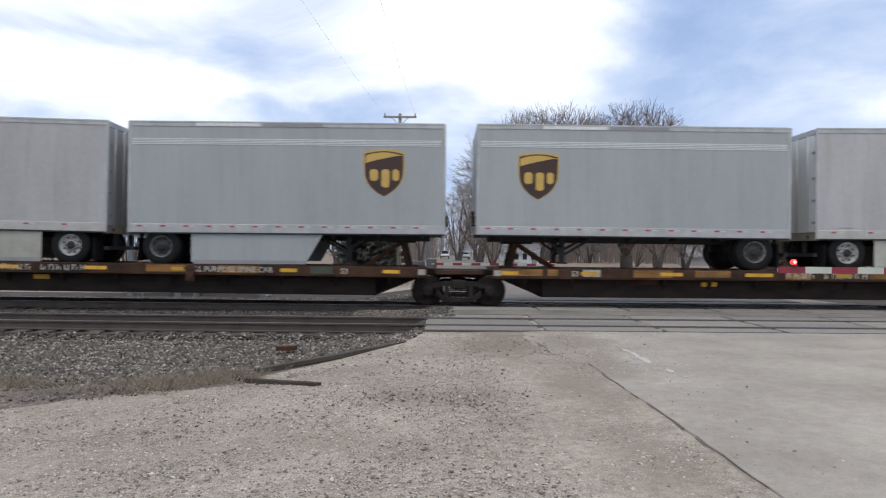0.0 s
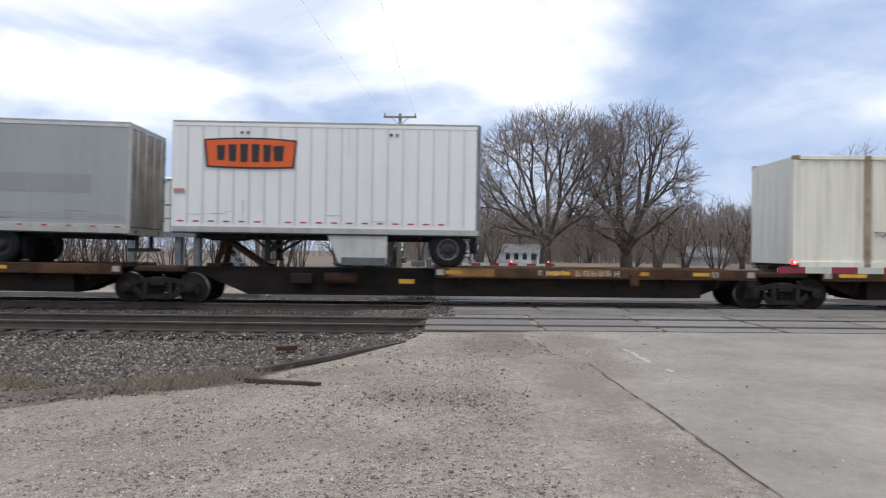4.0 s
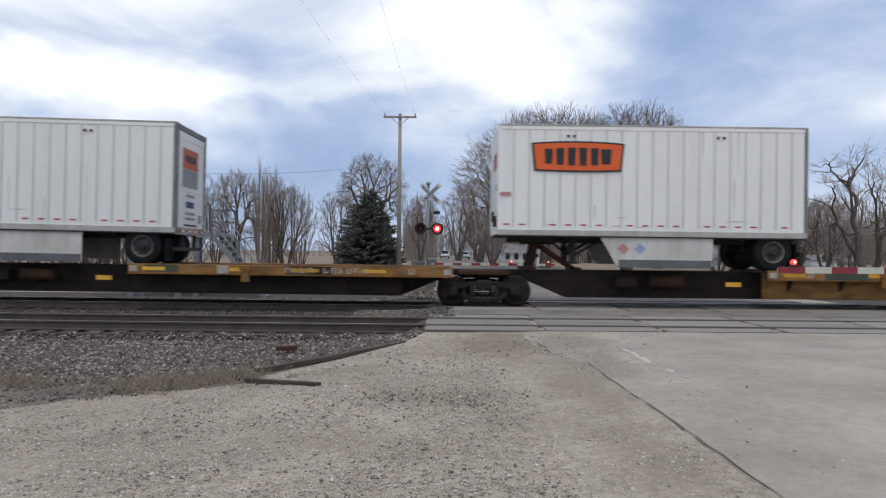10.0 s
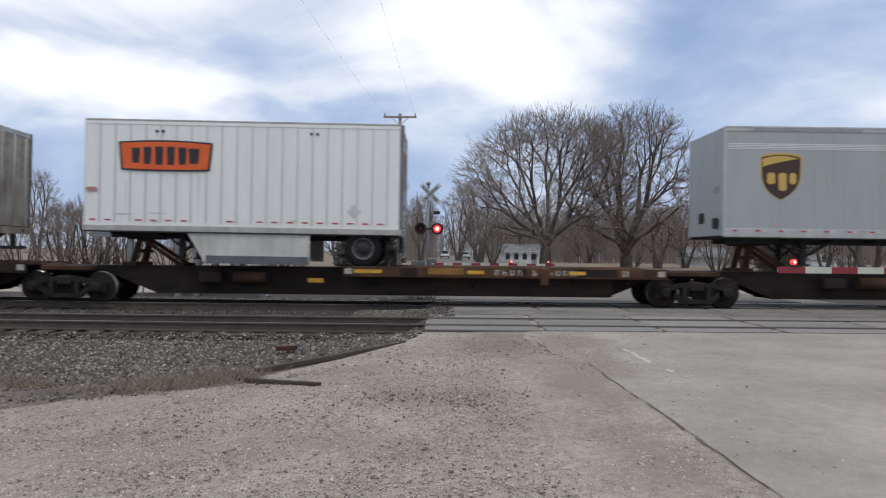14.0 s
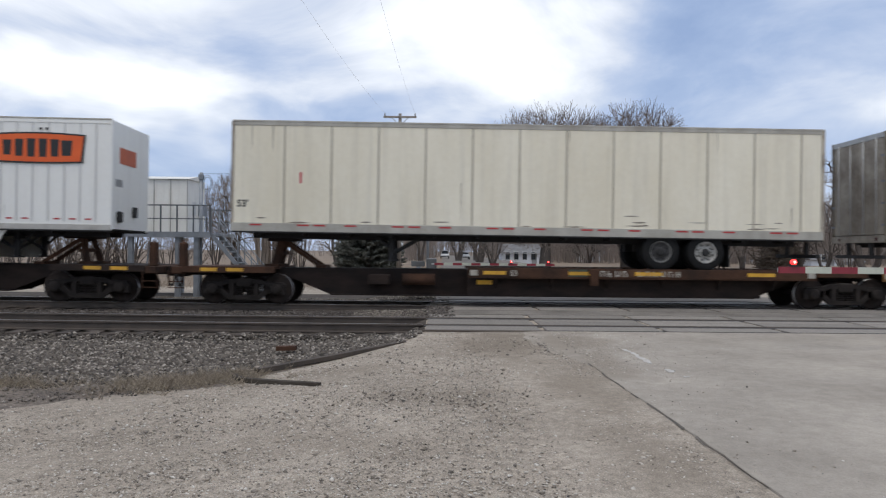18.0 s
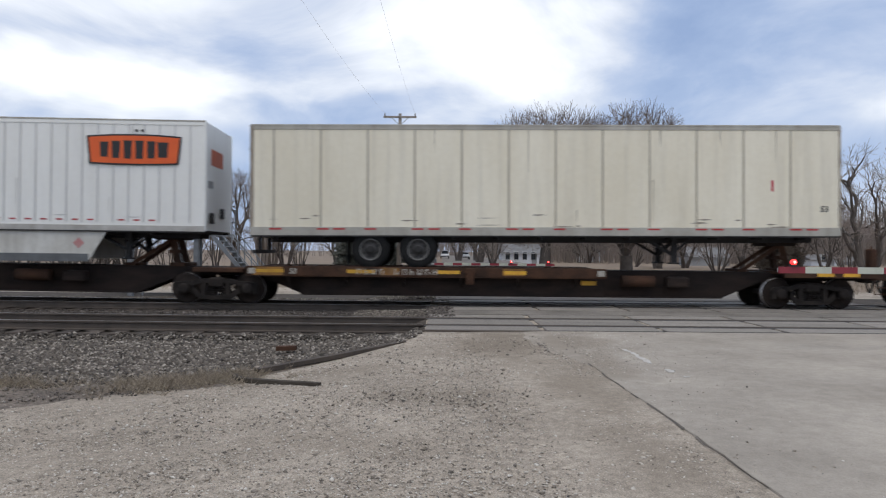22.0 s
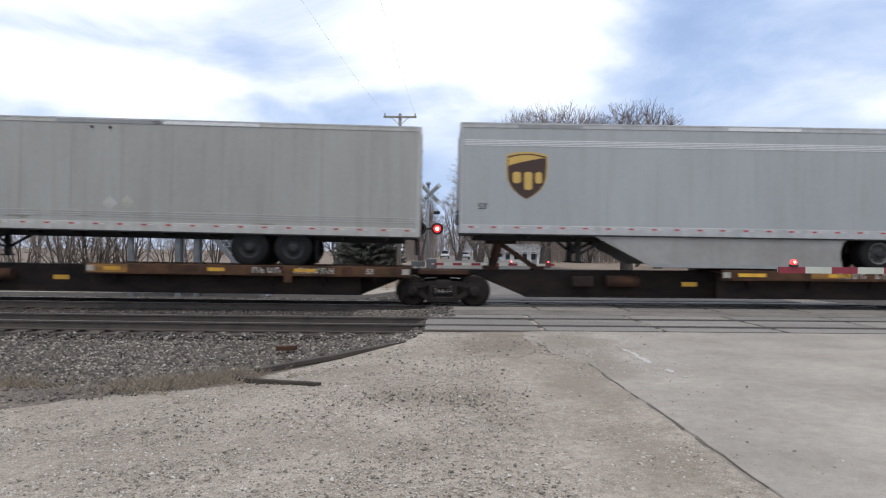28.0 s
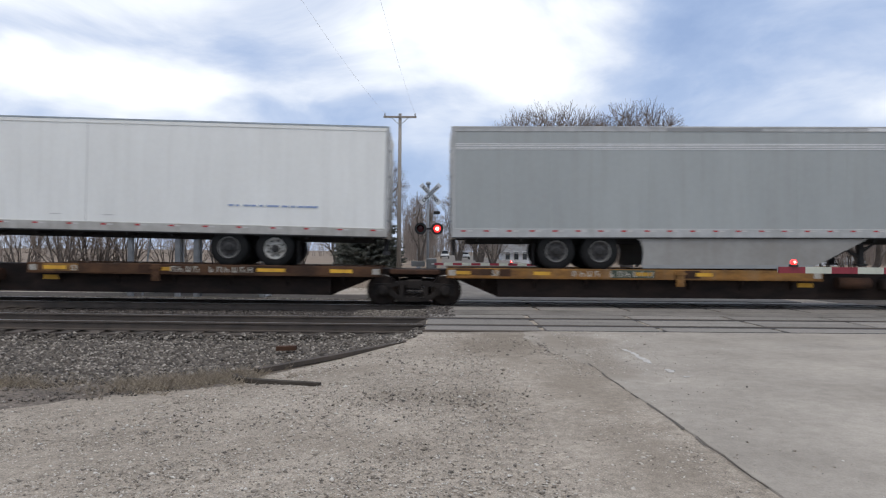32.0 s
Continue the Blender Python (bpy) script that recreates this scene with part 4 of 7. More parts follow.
def landing_gear(ob, x, d):
    """Two legs with feet and braces under a shallow frame."""
    leg = cached("landing_leg", lambda: bx(-0.075, 0.075, -0.07, 0.07, 0.16, 0.95, bev=0.01), CHASSIS)
    foot = cached("leg_foot", lambda: bx(-0.14, 0.14, -0.14, 0.14, 0.12, 0.165, bev=0.01), CHASSIS)
    fore = cached("leg_brace|a%d" % d, lambda: bar(bmesh.new(), (-d * 1.0, 0, 0.93), (0, 0, 0.34), 0.07), CHASSIS)
    aft = cached("leg_brace|b%d" % d, lambda: bar(bmesh.new(), (d * 0.6, 0, 0.93), (0, 0, 0.45), 0.06), CHASSIS)
    for s in (-1, 1):
        lg = part("landing_leg", leg, None, ob, "black retracted landing leg", m=pose(x, s * 0.72, 0))
        part("leg_foot", foot, None, lg)
        part("leg_brace", fore, None, lg), part("leg_brace", aft, None, lg)
        part("cross_brace", cached("cross_brace|%d" % s, lambda: bar(bmesh.new(), (0, -s * 0.72, 0.32), (0, s * 0.72, 0.80), 0.05), CHASSIS), None, ob, m=pose(x, 0, 0))
    part("gear_frame", cached("gear_frame", lambda: bx(-0.5, 0.5, -0.8, 0.8, 0.84, 0.93), CHASSIS), None, ob, m=pose(x, 0, 0))
    part("crank_shaft", cached("crank_shaft", lambda: tube(bmesh.new(), (0, -0.72, 0.62), (0, -1.05, 0.62), 0.02, n=6), CHASSIS), None, ob, m=pose(x, 0, 0))


def shield(ob, x, z):
    """The brown and gold shield: plain shapes in its colours."""
    def outline(w, h):
        pts = [(-w, h * 0.78)]
        for i in range(9):
            a = -1 + i / 4
            pts.append((a * w, h * (0.80 + 0.12 * (1 - a * a))))
        for i in range(1, 9):
            a = i / 8
            pts.append((w * (1 - a ** 3.6), h * (0.5 - 1.45 * a)) if i > 2 else (w, h * (0.8 - 0.2 * i)))
        for i in range(7, 0, -1):
            a = i / 8
            pts.append((-w * (1 - a ** 3.6), h * (0.5 - 1.45 * a)) if i > 2 else (-w, h * (0.8 - 0.2 * i)))
        return pts
    def make(w, h, t):
        return prism(bmesh.new(), [p for i, p in enumerate(outline(w, h)) if i > 0], -t, 0)
    b = part("emblem", cached("emblem|a", lambda: make(0.56, 0.69, 0.003), GOLD), None, ob, "gold-rimmed brown shield emblem", m=pose(x, NEARY - 0.001, z))
    part("emblem_field", cached("emblem_field|b", lambda: make(0.525, 0.655, 0.003), BROWNP), None, b, m=pose(0, -0.004, -0.02))
    def swoosh():
        bm = bmesh.new()
        pts = []
        for i in range(11):
            u = -1 + i / 5
            pts.append((u * 0.50, 0.48 + 0.09 * (1 - u * u)))
        for i in range(10, -1, -1):
            u = -1 + i / 5
            pts.append((u * 0.50, 0.27 + 0.235 * ((u + 1) / 2) ** 0.8))
        return prism(bm, pts, -0.003, 0)
    part("emblem_band", cached("emblem_band|c", swoosh, GOLD), None, b, m=pose(0, -0.008, -0.02))
    def strokes():
        """Three plain rounded blocks."""
        bm = bmesh.new()
        for q, w, z0, z1 in ((-0.27, 0.11, -0.20, 0.11), (0.04, 0.11, -0.38, 0.11), (0.32, 0.09, -0.20, 0.11)):
            prism(bm, [(q - w, z0 + 0.05), (q - w + 0.05, z0), (q + w - 0.05, z0), (q + w, z0 + 0.05), (q + w, z1 - 0.05), (q + w - 0.05, z1), (q - w + 0.05, z1), (q - w, z1 - 0.05)], -0.003, 0)
        return bm
    part("emblem_stroke", cached("emblem_stroke|d", strokes, GOLD), None, b, m=pose(0, -0.012, -0.02))


def orange_sign(ob, x, z):
    def bow(w, h, t):
        pts = []
        for i in range(9):
            u = -1 + i / 4
            pts.append((u * w, h * (0.86 + 0.14 * (1 - u * u))))
        for i in range(8, -1, -1):
            u = -1 + i / 4
            pts.append((u * w * 0.94, -h * (0.93 + 0.07 * (1 - u * u))))
        return prism(bmesh.new(), pts, -t, 0)
    b = part("sign_border", cached("sign_border|a", lambda: bow(1.26, 0.42, 0.003), BLACK), None, ob, m=pose(x, NEARY - 0.03, z))
    part("sign_face", cached("sign_face|b", lambda: bow(1.20, 0.375, 0.003), ORANGE), None, b, "bright orange bowed sign", m=pose(0, -0.004, 0))
    for i in range(6):
        u = -0.79 + i * 0.31
        hgt = 0.20 + 0.045 * (1 - (u / 0.8) ** 2)
        w = 0.115 if i < 5 else 0.15
        part("sign_block", cached("sign_block|%d" % i, lambda: prism(bmesh.new(), [(-w * 0.8, -hgt), (w * 0.8, -hgt), (w, hgt), (-w, hgt)], -0.003, 0), BLACK), None, b, m=pose(u, -0.008, 0))


def swoosh_logo(ob, x, z):
    def bars(cols, mat_):
        bm = bmesh.new()
        for a, b_, c, d in cols:
            box(bm, a, b_, -0.003, 0, c, d)
        return bm
    b = part("logo_mark", cached("logo_mark|t", lambda: bars([(-0.5 + 0.165 * i, -0.39 + 0.165 * i, -0.075, 0.075 if i < 2 else 0.04) for i in range(6)] + [(0.05, 0.45, -0.17, -0.135)], 0), WORNNAVY), None, ob, "navy and red haulier logo", m=pose(x, NEARY - 0.001, z))
    def arc():
        pts = [(-0.15 + 0.065 * i, 0.14 + 0.075 * math.sin(math.pi * i / 10)) for i in range(11)]
        pts += [(-0.15 + 0.065 * i, 0.13 + 0.045 * math.sin(math.pi * i / 10)) for i in range(10, -1, -1)]
        return prism(bmesh.new(), pts, -0.003, 0)
    part("logo_arc", cached("logo_arc|t", arc, REDP), None, b)


def diamond(ob, x, z, material, r=0.2, y=None):
    part("placard", cached("placard|%s|%.2f" % (material.name, r), lambda: prism(bmesh.new(), [(-r, 0), (0, -r), (r, 0), (0, r)], -0.004, 0), material), None, ob, "diamond-shaped placard holder", m=pose(x, (NEARY if y is None else y) - 0.001, z))


def words(ob, txt, x, z, size, material, align="LEFT", lab=""):
    part("lettering", text_mesh(txt, size, material, align), None, ob, lab, m=pose(x, NEARY - 0.004, z))


def trailer(style, s0, s1, nose, wheels, skirt=None, rim="dark", label="", gear=None, seed=0, door="white", rakes=True, skirtmat=None, paint=None):
    """A road trailer from s0 to s1 along the train. wheels, skirt: places along the train. Returns it and its centre."""
    rng = random.Random(seed)
    c, h = (s0 + s1) / 2, (s1 - s0) / 2
    d = nose
    skin = paint or {"yellow": WHITE, "grey": GREY, "silver": SILVER, "white": WHITE, "cream": CREAM, "bluegrey": BLUEGREY, "dusty": TFGREY, "smooth": WHITE, "pale": PALEGREY, "ribbed": WHITE}[style]
    base = pose(0, FAR_TRACK, 1.06) @ pose(0, 0, 0, 0, -d * (0.42 if h > 6 else 0.25), 0)
    ob = thing("semi_trailer", pose(c, FAR_TRACK, 1.06), label, "trailer", "trailers on the train")
    MOVERS.append((ob, c, base, h - 2))
    # box of walls, floor and roof, each its own panel
    for name, y0, y1 in (("side_wall", NEARY, NEARY + 0.05), ("side_wall", FARY - 0.05, FARY)):
        part(name, bx(-h + 0.05, h - 0.05, y0, y1, FLOOR + 0.02, TOP - 0.03), skin, ob)
    part("roof", bx(-h + 0.03, h - 0.03, NEARY + 0.02, FARY - 0.02, TOP - 0.03, TOP, bev=0.012), ALU, ob)
    part("floor", bx(-h + 0.05, h - 0.05, NEARY + 0.05, FARY - 0.05, FLOOR - 0.04, FLOOR + 0.06), CHASSIS, ob)
    nx = d * h
    part("nose_wall", bx(min(nx, nx - d * 0.06), max(nx, nx - d * 0.06), NEARY + 0.06, FARY - 0.06, FLOOR, TOP - 0.02), skin, ob)
    toprail = {"cream": OLIVE, "white": OLIVE, "bluegrey": GREYRAIL, "yellow": OLIVE, "smooth": GREYRAIL}.get(style, ALU)
    DULL = {"dusty": DUSTRAIL, "white": DULLRAIL, "yellow": DULLRAIL, "smooth": DULLRAIL, "silver": DUSTRAIL}
    railm = PALE if paint is TFBLUE else DUSTRAIL if style == "dusty" else ALU if style in ("grey", "dusty", "silver", "pale") else {"yellow": skin, "smooth": skin, "white": DULLRAIL, "cream": OLIVE, "bluegrey": GREYRAIL}.get(style, PALE)
    low = 0.11 if style == "yellow" else 0.19
    for s in (-1, 1):
        y = NEARY if s < 0 else FARY
        part("top_rail", bx(-h, h, y - 0.012, y + 0.012, TOP - 0.13, TOP + 0.004, bev=0.004), railm, ob)
        part("roof_edge", bx(-h + 0.01, h - 0.01, y - 0.018, y + 0.018, TOP - 0.035, TOP + 0.012, bev=0.005), toprail, ob)
        br = part("bottom_rail", bx(-h, h, y - 0.016, y + 0.014, FLOOR - 0.04, FLOOR + low, bev=0.006), DULL.get(style, railm), ob)
        if s < 0:
            step = {"yellow": 0.60, "grey": 0.62, "dusty": 0.64, "silver": 1.0, "white": 1.28, "cream": 1.28, "bluegrey": 1.28, "smooth": 0.9, "pale": 0.62, "ribbed": 1.28}[style]
            x = -h + step * 0.4
            k = 0
            if style == "yellow":
                step = 2 * h / max(2, int(2 * h / 0.405))
                x = -h + step * 0.35
            while x < h - 0.35:
                if style == "yellow":
                    if rng.random() < 0.8:
                        part("marker_tape", cached("marker_tape|s", lambda: bx(0, 0.17, -0.003, 0, -0.02, 0.02), REDTAPE), None, br, m=pose(x, y - 0.001, FLOOR + 0.25))
                elif step > 1.1:
                    for q in (0.0, 0.44)[:1 + k % 2]:
                        part("marker_tape", cached("marker_tape|l", lambda: bx(0, 0.32, -0.003, 0, -0.022, 0.022), REDTAPE), None, br, m=pose(x + q, y - 0.017, FLOOR + 0.135))
                else:
                    part("marker_tape", cached("marker_tape|r", lambda: bx(0, 0.13, -0.003, 0, -0.02, 0.02), REDTAPE), None, br, m=pose(x, y - 0.017, FLOOR + 0.13))
                    if style != "yellow":
                        part("marker_tape", cached("marker_tape|w", lambda: bx(0, 0.15, -0.003, 0, -0.018, 0.018), DUSTWHITE), None, br, m=pose(x + 0.16, y - 0.017, FLOOR + 0.13))
                x += step
                k += 1
        part("floor_edge", bx(-h + 0.01, h - 0.01, y - 0.012, y + 0.012, FLOOR - 0.075, FLOOR - 0.04), CHASSIS, ob)
        # posts or seams of the wall
        step, wd, pr = {"yellow": (0.405, 0.045, 0.022), "grey": (1.24, 0.02, 0.006), "dusty": (1.24, 0.02, 0.006), "silver": (1.24, 0.02, 0.005), "white": (1.27, 0.045, 0.008), "cream": (1.27, 0.05, 0.008), "smooth": (6.0, 0.02, 0.004), "pale": (1.24, 0.02, 0.005), "bluegrey": (1.27, 0.05, 0.007), "ribbed": (0.305, 0.05, 0.012)}[style]
        n = max(2, int(2 * h / step))
        gap = 2 * h / n
        me = cached("wall_post|%s|%s" % (style, paint is None), lambda: bx(-wd / 2, wd / 2, -pr, pr, FLOOR + 0.19, TOP - 0.13, bev=min(0.004, pr * 0.4)), {"white": SEAM, "cream": CREAMSEAM, "smooth": SEAM, "bluegrey": BLUESEAM, "yellow": RIBWHITE, "ribbed": RIBWHITE, "dusty": DUSTSEAM}.get(style, skin) if paint is None else skin)
        spots = [-h + i * gap for i in range(1, n)]
        if step == 1.27:
            # sheets are counted from the rear, where a narrow one closes the wall
            spots = [-d * (h - 0.62 - 1.272 * i) for i in range(int((2 * h - 1.0) / 1.272) + 1)]
        for x in spots:
            part("wall_post", me, None, ob, m=pose(x, y, 0))
        for x in (-h + 0.03, h - 0.03):
            part("corner_post", bx(x - 0.05, x + 0.05, y - 0.014 if s < 0 else y - 0.05, y + 0.05 if s < 0 else y + 0.014, FLOOR - 0.05, TOP, bev=0.03 if x * d > 0 else 0.012), (skin if x * d > 0 else POSTGREY) if style == "yellow" else {"cream": DIRTY, "white": TANPOST if door == "dirty" and x * d < 0 else POSTGREY, "dusty": DUSTRAIL}.get(style, ALU), ob)
    if style in ("grey", "dusty"):
        for z in (TOP - 0.48, TOP - 0.525, TOP - 0.57, TOP - 0.615) if style == "grey" else (FLOOR + 0.40,) if not rakes else (FLOOR + 0.34, FLOOR + 0.40, FLOOR + 0.46):
            part("pin_stripe", bx(-h + 0.1, h - 0.1, NEARY - 0.008, NEARY + 0.003, z, z + (0.024 if style == "grey" else 0.02)), WHITETAPE if style == "grey" else DUSTRAIL, ob)
        for k in range(2):
            x = rng.uniform(-h, h - 3)
            part("roof_patch", bx(x, x + rng.uniform(1.5, 3), NEARY - 0.016, NEARY - 0.012, TOP - 0.12, TOP - 0.03), GREYP if k else WHITETAPE, ob)
    if style == "yellow":
        for x in (-0.42, 0.55):
            for q in (0, 0.16):
                part("marker_lamp", cached("marker_lamp", lambda: tube(bmesh.new(), (0, -0.02, 0), (0, 0.0, 0), 0.04, n=10), CHASSIS), None, ob, m=pose(d * h * x + q, NEARY - 0.012, TOP - 0.3))
    # scuffs of road grime low on the side, connections on the nose
    if style in ("white", "cream", "silver", "dusty", "yellow", "smooth"):
        for k in range({"cream": 16, "white": 9, "smooth": 3}.get(style, 5)):
            x, z, w = rng.uniform(-h + 0.3, h - 1.2), FLOOR + 0.2 + 0.35 * rng.random() ** 2, rng.uniform(0.15, 0.8)
            t = rng.uniform(0.006, 0.02)
            part("scuff", prism(bmesh.new(), [(x, z), (x + w * 0.5, z - t), (x + w, z + t * 0.5), (x + w * 0.6, z + t * 1.6), (x + w * 0.2, z + t)], NEARY - 0.0035, NEARY + 0.002), SMEAR if style in ("yellow", "smooth") else SCUFF, ob)
    if style in ("white", "cream", "yellow"):
        for k in range(7 if style == "cream" else 4):
            x, l, w = rng.uniform(-h + 0.3, h - 0.3), rng.uniform(0.25, 1.3), rng.uniform(0.008, 0.022)
            z = TOP - 0.14 if rng.random() < 0.5 else FLOOR + 0.3 + l
            part("run_stain", prism(bmesh.new(), [(x - w, z), (x + w, z), (x + w * 0.6, z - l * 0.6), (x, z - l), (x - w * 0.7, z - l * 0.5)], NEARY - 0.0032, NEARY + 0.002), CREAMSEAM if style == "cream" else SMEAR, ob)
    part("air_coupling", bx(min(nx, nx + d * 0.1), max(nx, nx + d * 0.1), -0.98, -0.72, 1.12, 1.42, bev=0.03), CHASSIS, ob)
    part("plug_box", bx(min(nx, nx + d * 0.06), max(nx, nx + d * 0.06), 0.1, 0.4, 1.3, 1.6, bev=0.02), CHASSIS, ob)
    part("nose_plate", bx(min(nx, nx + d * 0.006), max(nx, nx + d * 0.006), -1.05, -0.6, 2.1, 2.3), GREYP, ob)
    # rear doors
    rx = -d * h
    dm = POSTGREY if style == "grey" else {"white": WHITE, "dirty": FILTHY if style == "cream" else DIRTY, "skin": skin}[door]
    if style == "yellow":
        rd = part("roll_door", bx(min(rx, rx + d * 0.06), max(rx, rx + d * 0.06), NEARY + 0.14, FARY - 0.14, FLOOR + 0.12, TOP - 0.18), dm, ob, "white roll-up rear door")
        for k in range(7):
            part("door_rib", bx(min(rx - d * 0.008, rx), max(rx - d * 0.008, rx), NEARY + 0.15, FARY - 0.15, FLOOR + 0.42 + 0.36 * k, FLOOR + 0.43 + 0.36 * k), RIBWHITE, rd)
        for y0, y1 in ((NEARY + 0.02, NEARY + 0.14), (FARY - 0.14, FARY - 0.02)):
            part("rear_frame", bx(min(rx - d * 0.03, rx + d * 0.06), max(rx - d * 0.03, rx + d * 0.06), y0, y1, FLOOR - 0.05, TOP - 0.005, bev=0.01), POSTGREY, ob)
        for k in range(8):
            part("marker_tape", cached("marker_tape|rear%d" % (k % 2), lambda: bx(-0.004, 0.0, 0, 0.27, -0.025, 0.025) if k % 2 else bx(-0.004, 0.0, 0, 0.27, -0.0252, 0.025), (REDTAPE, WHITETAPE)[k % 2]), None, ob, m=pose(rx - d * 0.021, -1.1 + 0.275 * k, FLOOR + 0.02, 0, 0, 0 if d > 0 else 180) if d > 0 else pose(rx - d * 0.021, -0.83 + 0.275 * k, FLOOR + 0.02, 0, 0, 180))
    for y0, y1 in ((NEARY + 0.09, -0.012), (0.012, FARY - 0.09)) if style != "yellow" else ():
        dr = part("rear_door", bx(min(rx, rx + d * 0.06), max(rx, rx + d * 0.06), y0, y1, FLOOR + 0.14, TOP - 0.16, bev=0.01), dm, ob)
        for q in (0.25, 0.75):
            y = y0 + (y1 - y0) * q
            part("lock_rod", tube(bmesh.new(), (rx - d * 0.035, y, FLOOR + 0.1), (rx - d * 0.035, y, TOP - 0.12), 0.013, n=8), PALE, dr)
        for z in (1.3, 1.9, 2.5, 3.2):
            yy = y0 if y0 < -0.5 else y1
            part("hinge", bx(rx - d * 0.03 - 0.02, rx - d * 0.03 + 0.02, yy - 0.05, yy + 0.05, z, z + 0.06), GALV, dr)
    part("door_header", bx(min(rx - d * 0.005, rx + d * 0.08), max(rx - d * 0.005, rx + d * 0.08), NEARY + 0.02, FARY - 0.02, TOP - 0.15, TOP - 0.01), POSTGREY if style == "yellow" else ALU, ob)
    part("door_sill", bx(min(rx - d * 0.02, rx + d * 0.1), max(rx - d * 0.02, rx + d * 0.1), NEARY, FARY, FLOOR - 0.08, FLOOR + 0.12), DIRTY, ob)
    ug = bmesh.new()
    for y in (-0.55, 0.55):
        box(ug, rx + d * 0.06 - 0.05, rx + d * 0.06 + 0.05, y - 0.05, y + 0.05, 0.42, FLOOR - 0.05)
    box(ug, rx + d * 0.05 - 0.05, rx + d * 0.05 + 0.05, -1.15, 1.15, 0.40, 0.50)
    part("underride_guard", ug, CHASSIS, ob)
    for y in (-0.9, 0.9):
        lm = part("tail_lamp", tube(bmesh.new(), (rx - d * 0.025, y, FLOOR + 0.02), (rx - d * 0.03, y, FLOOR + 0.02), 0.05, n=10), REDOFF, ob)
    # underframe
    for y in (-0.5, 0.5):
        part("frame_rail", bx(-h + 0.4, h - 0.4, y - 0.05, y + 0.05, 0.72, FLOOR - 0.03), CHASSIS, ob)
    me = cached("cross_member", lambda: bx(-0.03, 0.03, -1.22, 1.22, FLOOR - 0.14, FLOOR - 0.04), CHASSIS)
    x = -h + 0.7
    while x < h - 0.5:
        part("cross_member", me, None, ob, m=pose(x, 0, 0))
        x += 1.2
    part("kingpin_plate", bx(min(nx - d * 1.5, nx - d * 0.2), max(nx - d * 1.5, nx - d * 0.2), -1.1, 1.1, 0.86, FLOOR - 0.03), CHASSIS, ob)
    for w in wheels:
        axle_group(ob, w - c, rim if isinstance(rim, str) else rim[wheels.index(w)])
        part("mud_flap", bx(w - c - d * 0.62 - 0.008, w - c - d * 0.62 + 0.008, -1.28, -0.66, 0.12, 0.74), TYRE, ob) if w == (max(wheels) if d < 0 else min(wheels)) else None
    if gear is not None:
        landing_gear(ob, gear - c, d)
    if skirt:
        a, b = skirt[0] - c, skirt[1] - c
        bm = bmesh.new()
        sl = min(0.45, (b - a) * 0.2)
        cut = [(0.0, FLOOR - 0.06), (0.10, FLOOR - 0.16), (0.17, FLOOR - 0.34), (0.17, 0.34), (0.11, 0.10)] if h > 6 else [(0.0, FLOOR - 0.06), (0.0, 0.10)]
        if style == "grey" and h > 6:
            sl = 1.5
        if d < 0:
            pts = [(a, FLOOR - 0.06), (a + sl, 0.10)] + [(b - q, z) for q, z in cut[::-1]]
        else:
            pts = [(a + q, z) for q, z in cut] + [(b - sl, 0.10), (b, FLOOR - 0.06)]
        prism(bm, pts, NEARY + 0.03, NEARY + 0.06)
        sk = part("side_skirt", bm, skirtmat or skin, ob)
        e0, e1 = (a + sl, b - cut[-1][0]) if d < 0 else (a + cut[-1][0], b - sl)
        part("skirt_edge", bx(e0 + 0.06, e1 - 0.02, NEARY + 0.026, NEARY + 0.064, 0.05, 0.26 if style in ("yellow", "smooth") else 0.15), DARKSTEEL if style in ("yellow", "smooth") else GREYP, sk)
        for k in range(4):
            x = e0 + (e1 - e0) * (k + 0.5) / 4
            part("skirt_bracket", cached("skirt_bracket", lambda: bar(bmesh.new(), (0, NEARY + 0.07, 0.3), (0, -0.5, 0.85), 0.05), CHASSIS), None, sk, m=pose(x, 0, 0))
        part("side_skirt", prism(bmesh.new(), pts, FARY - 0.06, FARY - 0.03), skirtmat or skin, ob)
    return ob, c


# ---------------------------------------------------------------- the train: its make-up
CARS = [
    ([-18.05, 0.44, 17.96], RUST),
    ([22.17, 38.55, 55.8, 72.97, 90.18, 106.5], BROWNDECK),
    ([110.73, 127.07, 144.2, 161.34, 178.75, 195.2], OCHRE),
    ([199.47, 215.8, 233.06, 250.25, 267.42, 283.8], BROWNDECK),
    ([288.05, 304.53, 321.7, 338.9, 356.1, 372.45], RUST),
    ([376.76, 394.32, 412.7, 430.18], OCHRE),
    ([434.32, 450.62, 467.78, 484.9, 501.94, 518.28], BROWNDECK),
    ([522.36, 538.77, 555.9], BROWNDECK),
]
WEBS = {110.73: OCHRE, 161.34: OCHRE, 376.76: RUST, 394.32: RUST}
DARK_UNITS = {110.73: OCHRE, 127.07: OCHRE, 144.2: OCHRE, 161.34: OCHRE, 178.75: OCHRE, 267.42: SILL, 199.47: SILL, 233.06: SILL, 304.53: OCHRE, 321.7: OCHRE, 501.94: OCHRE, 538.77: OCHRE}
HITCHES = []


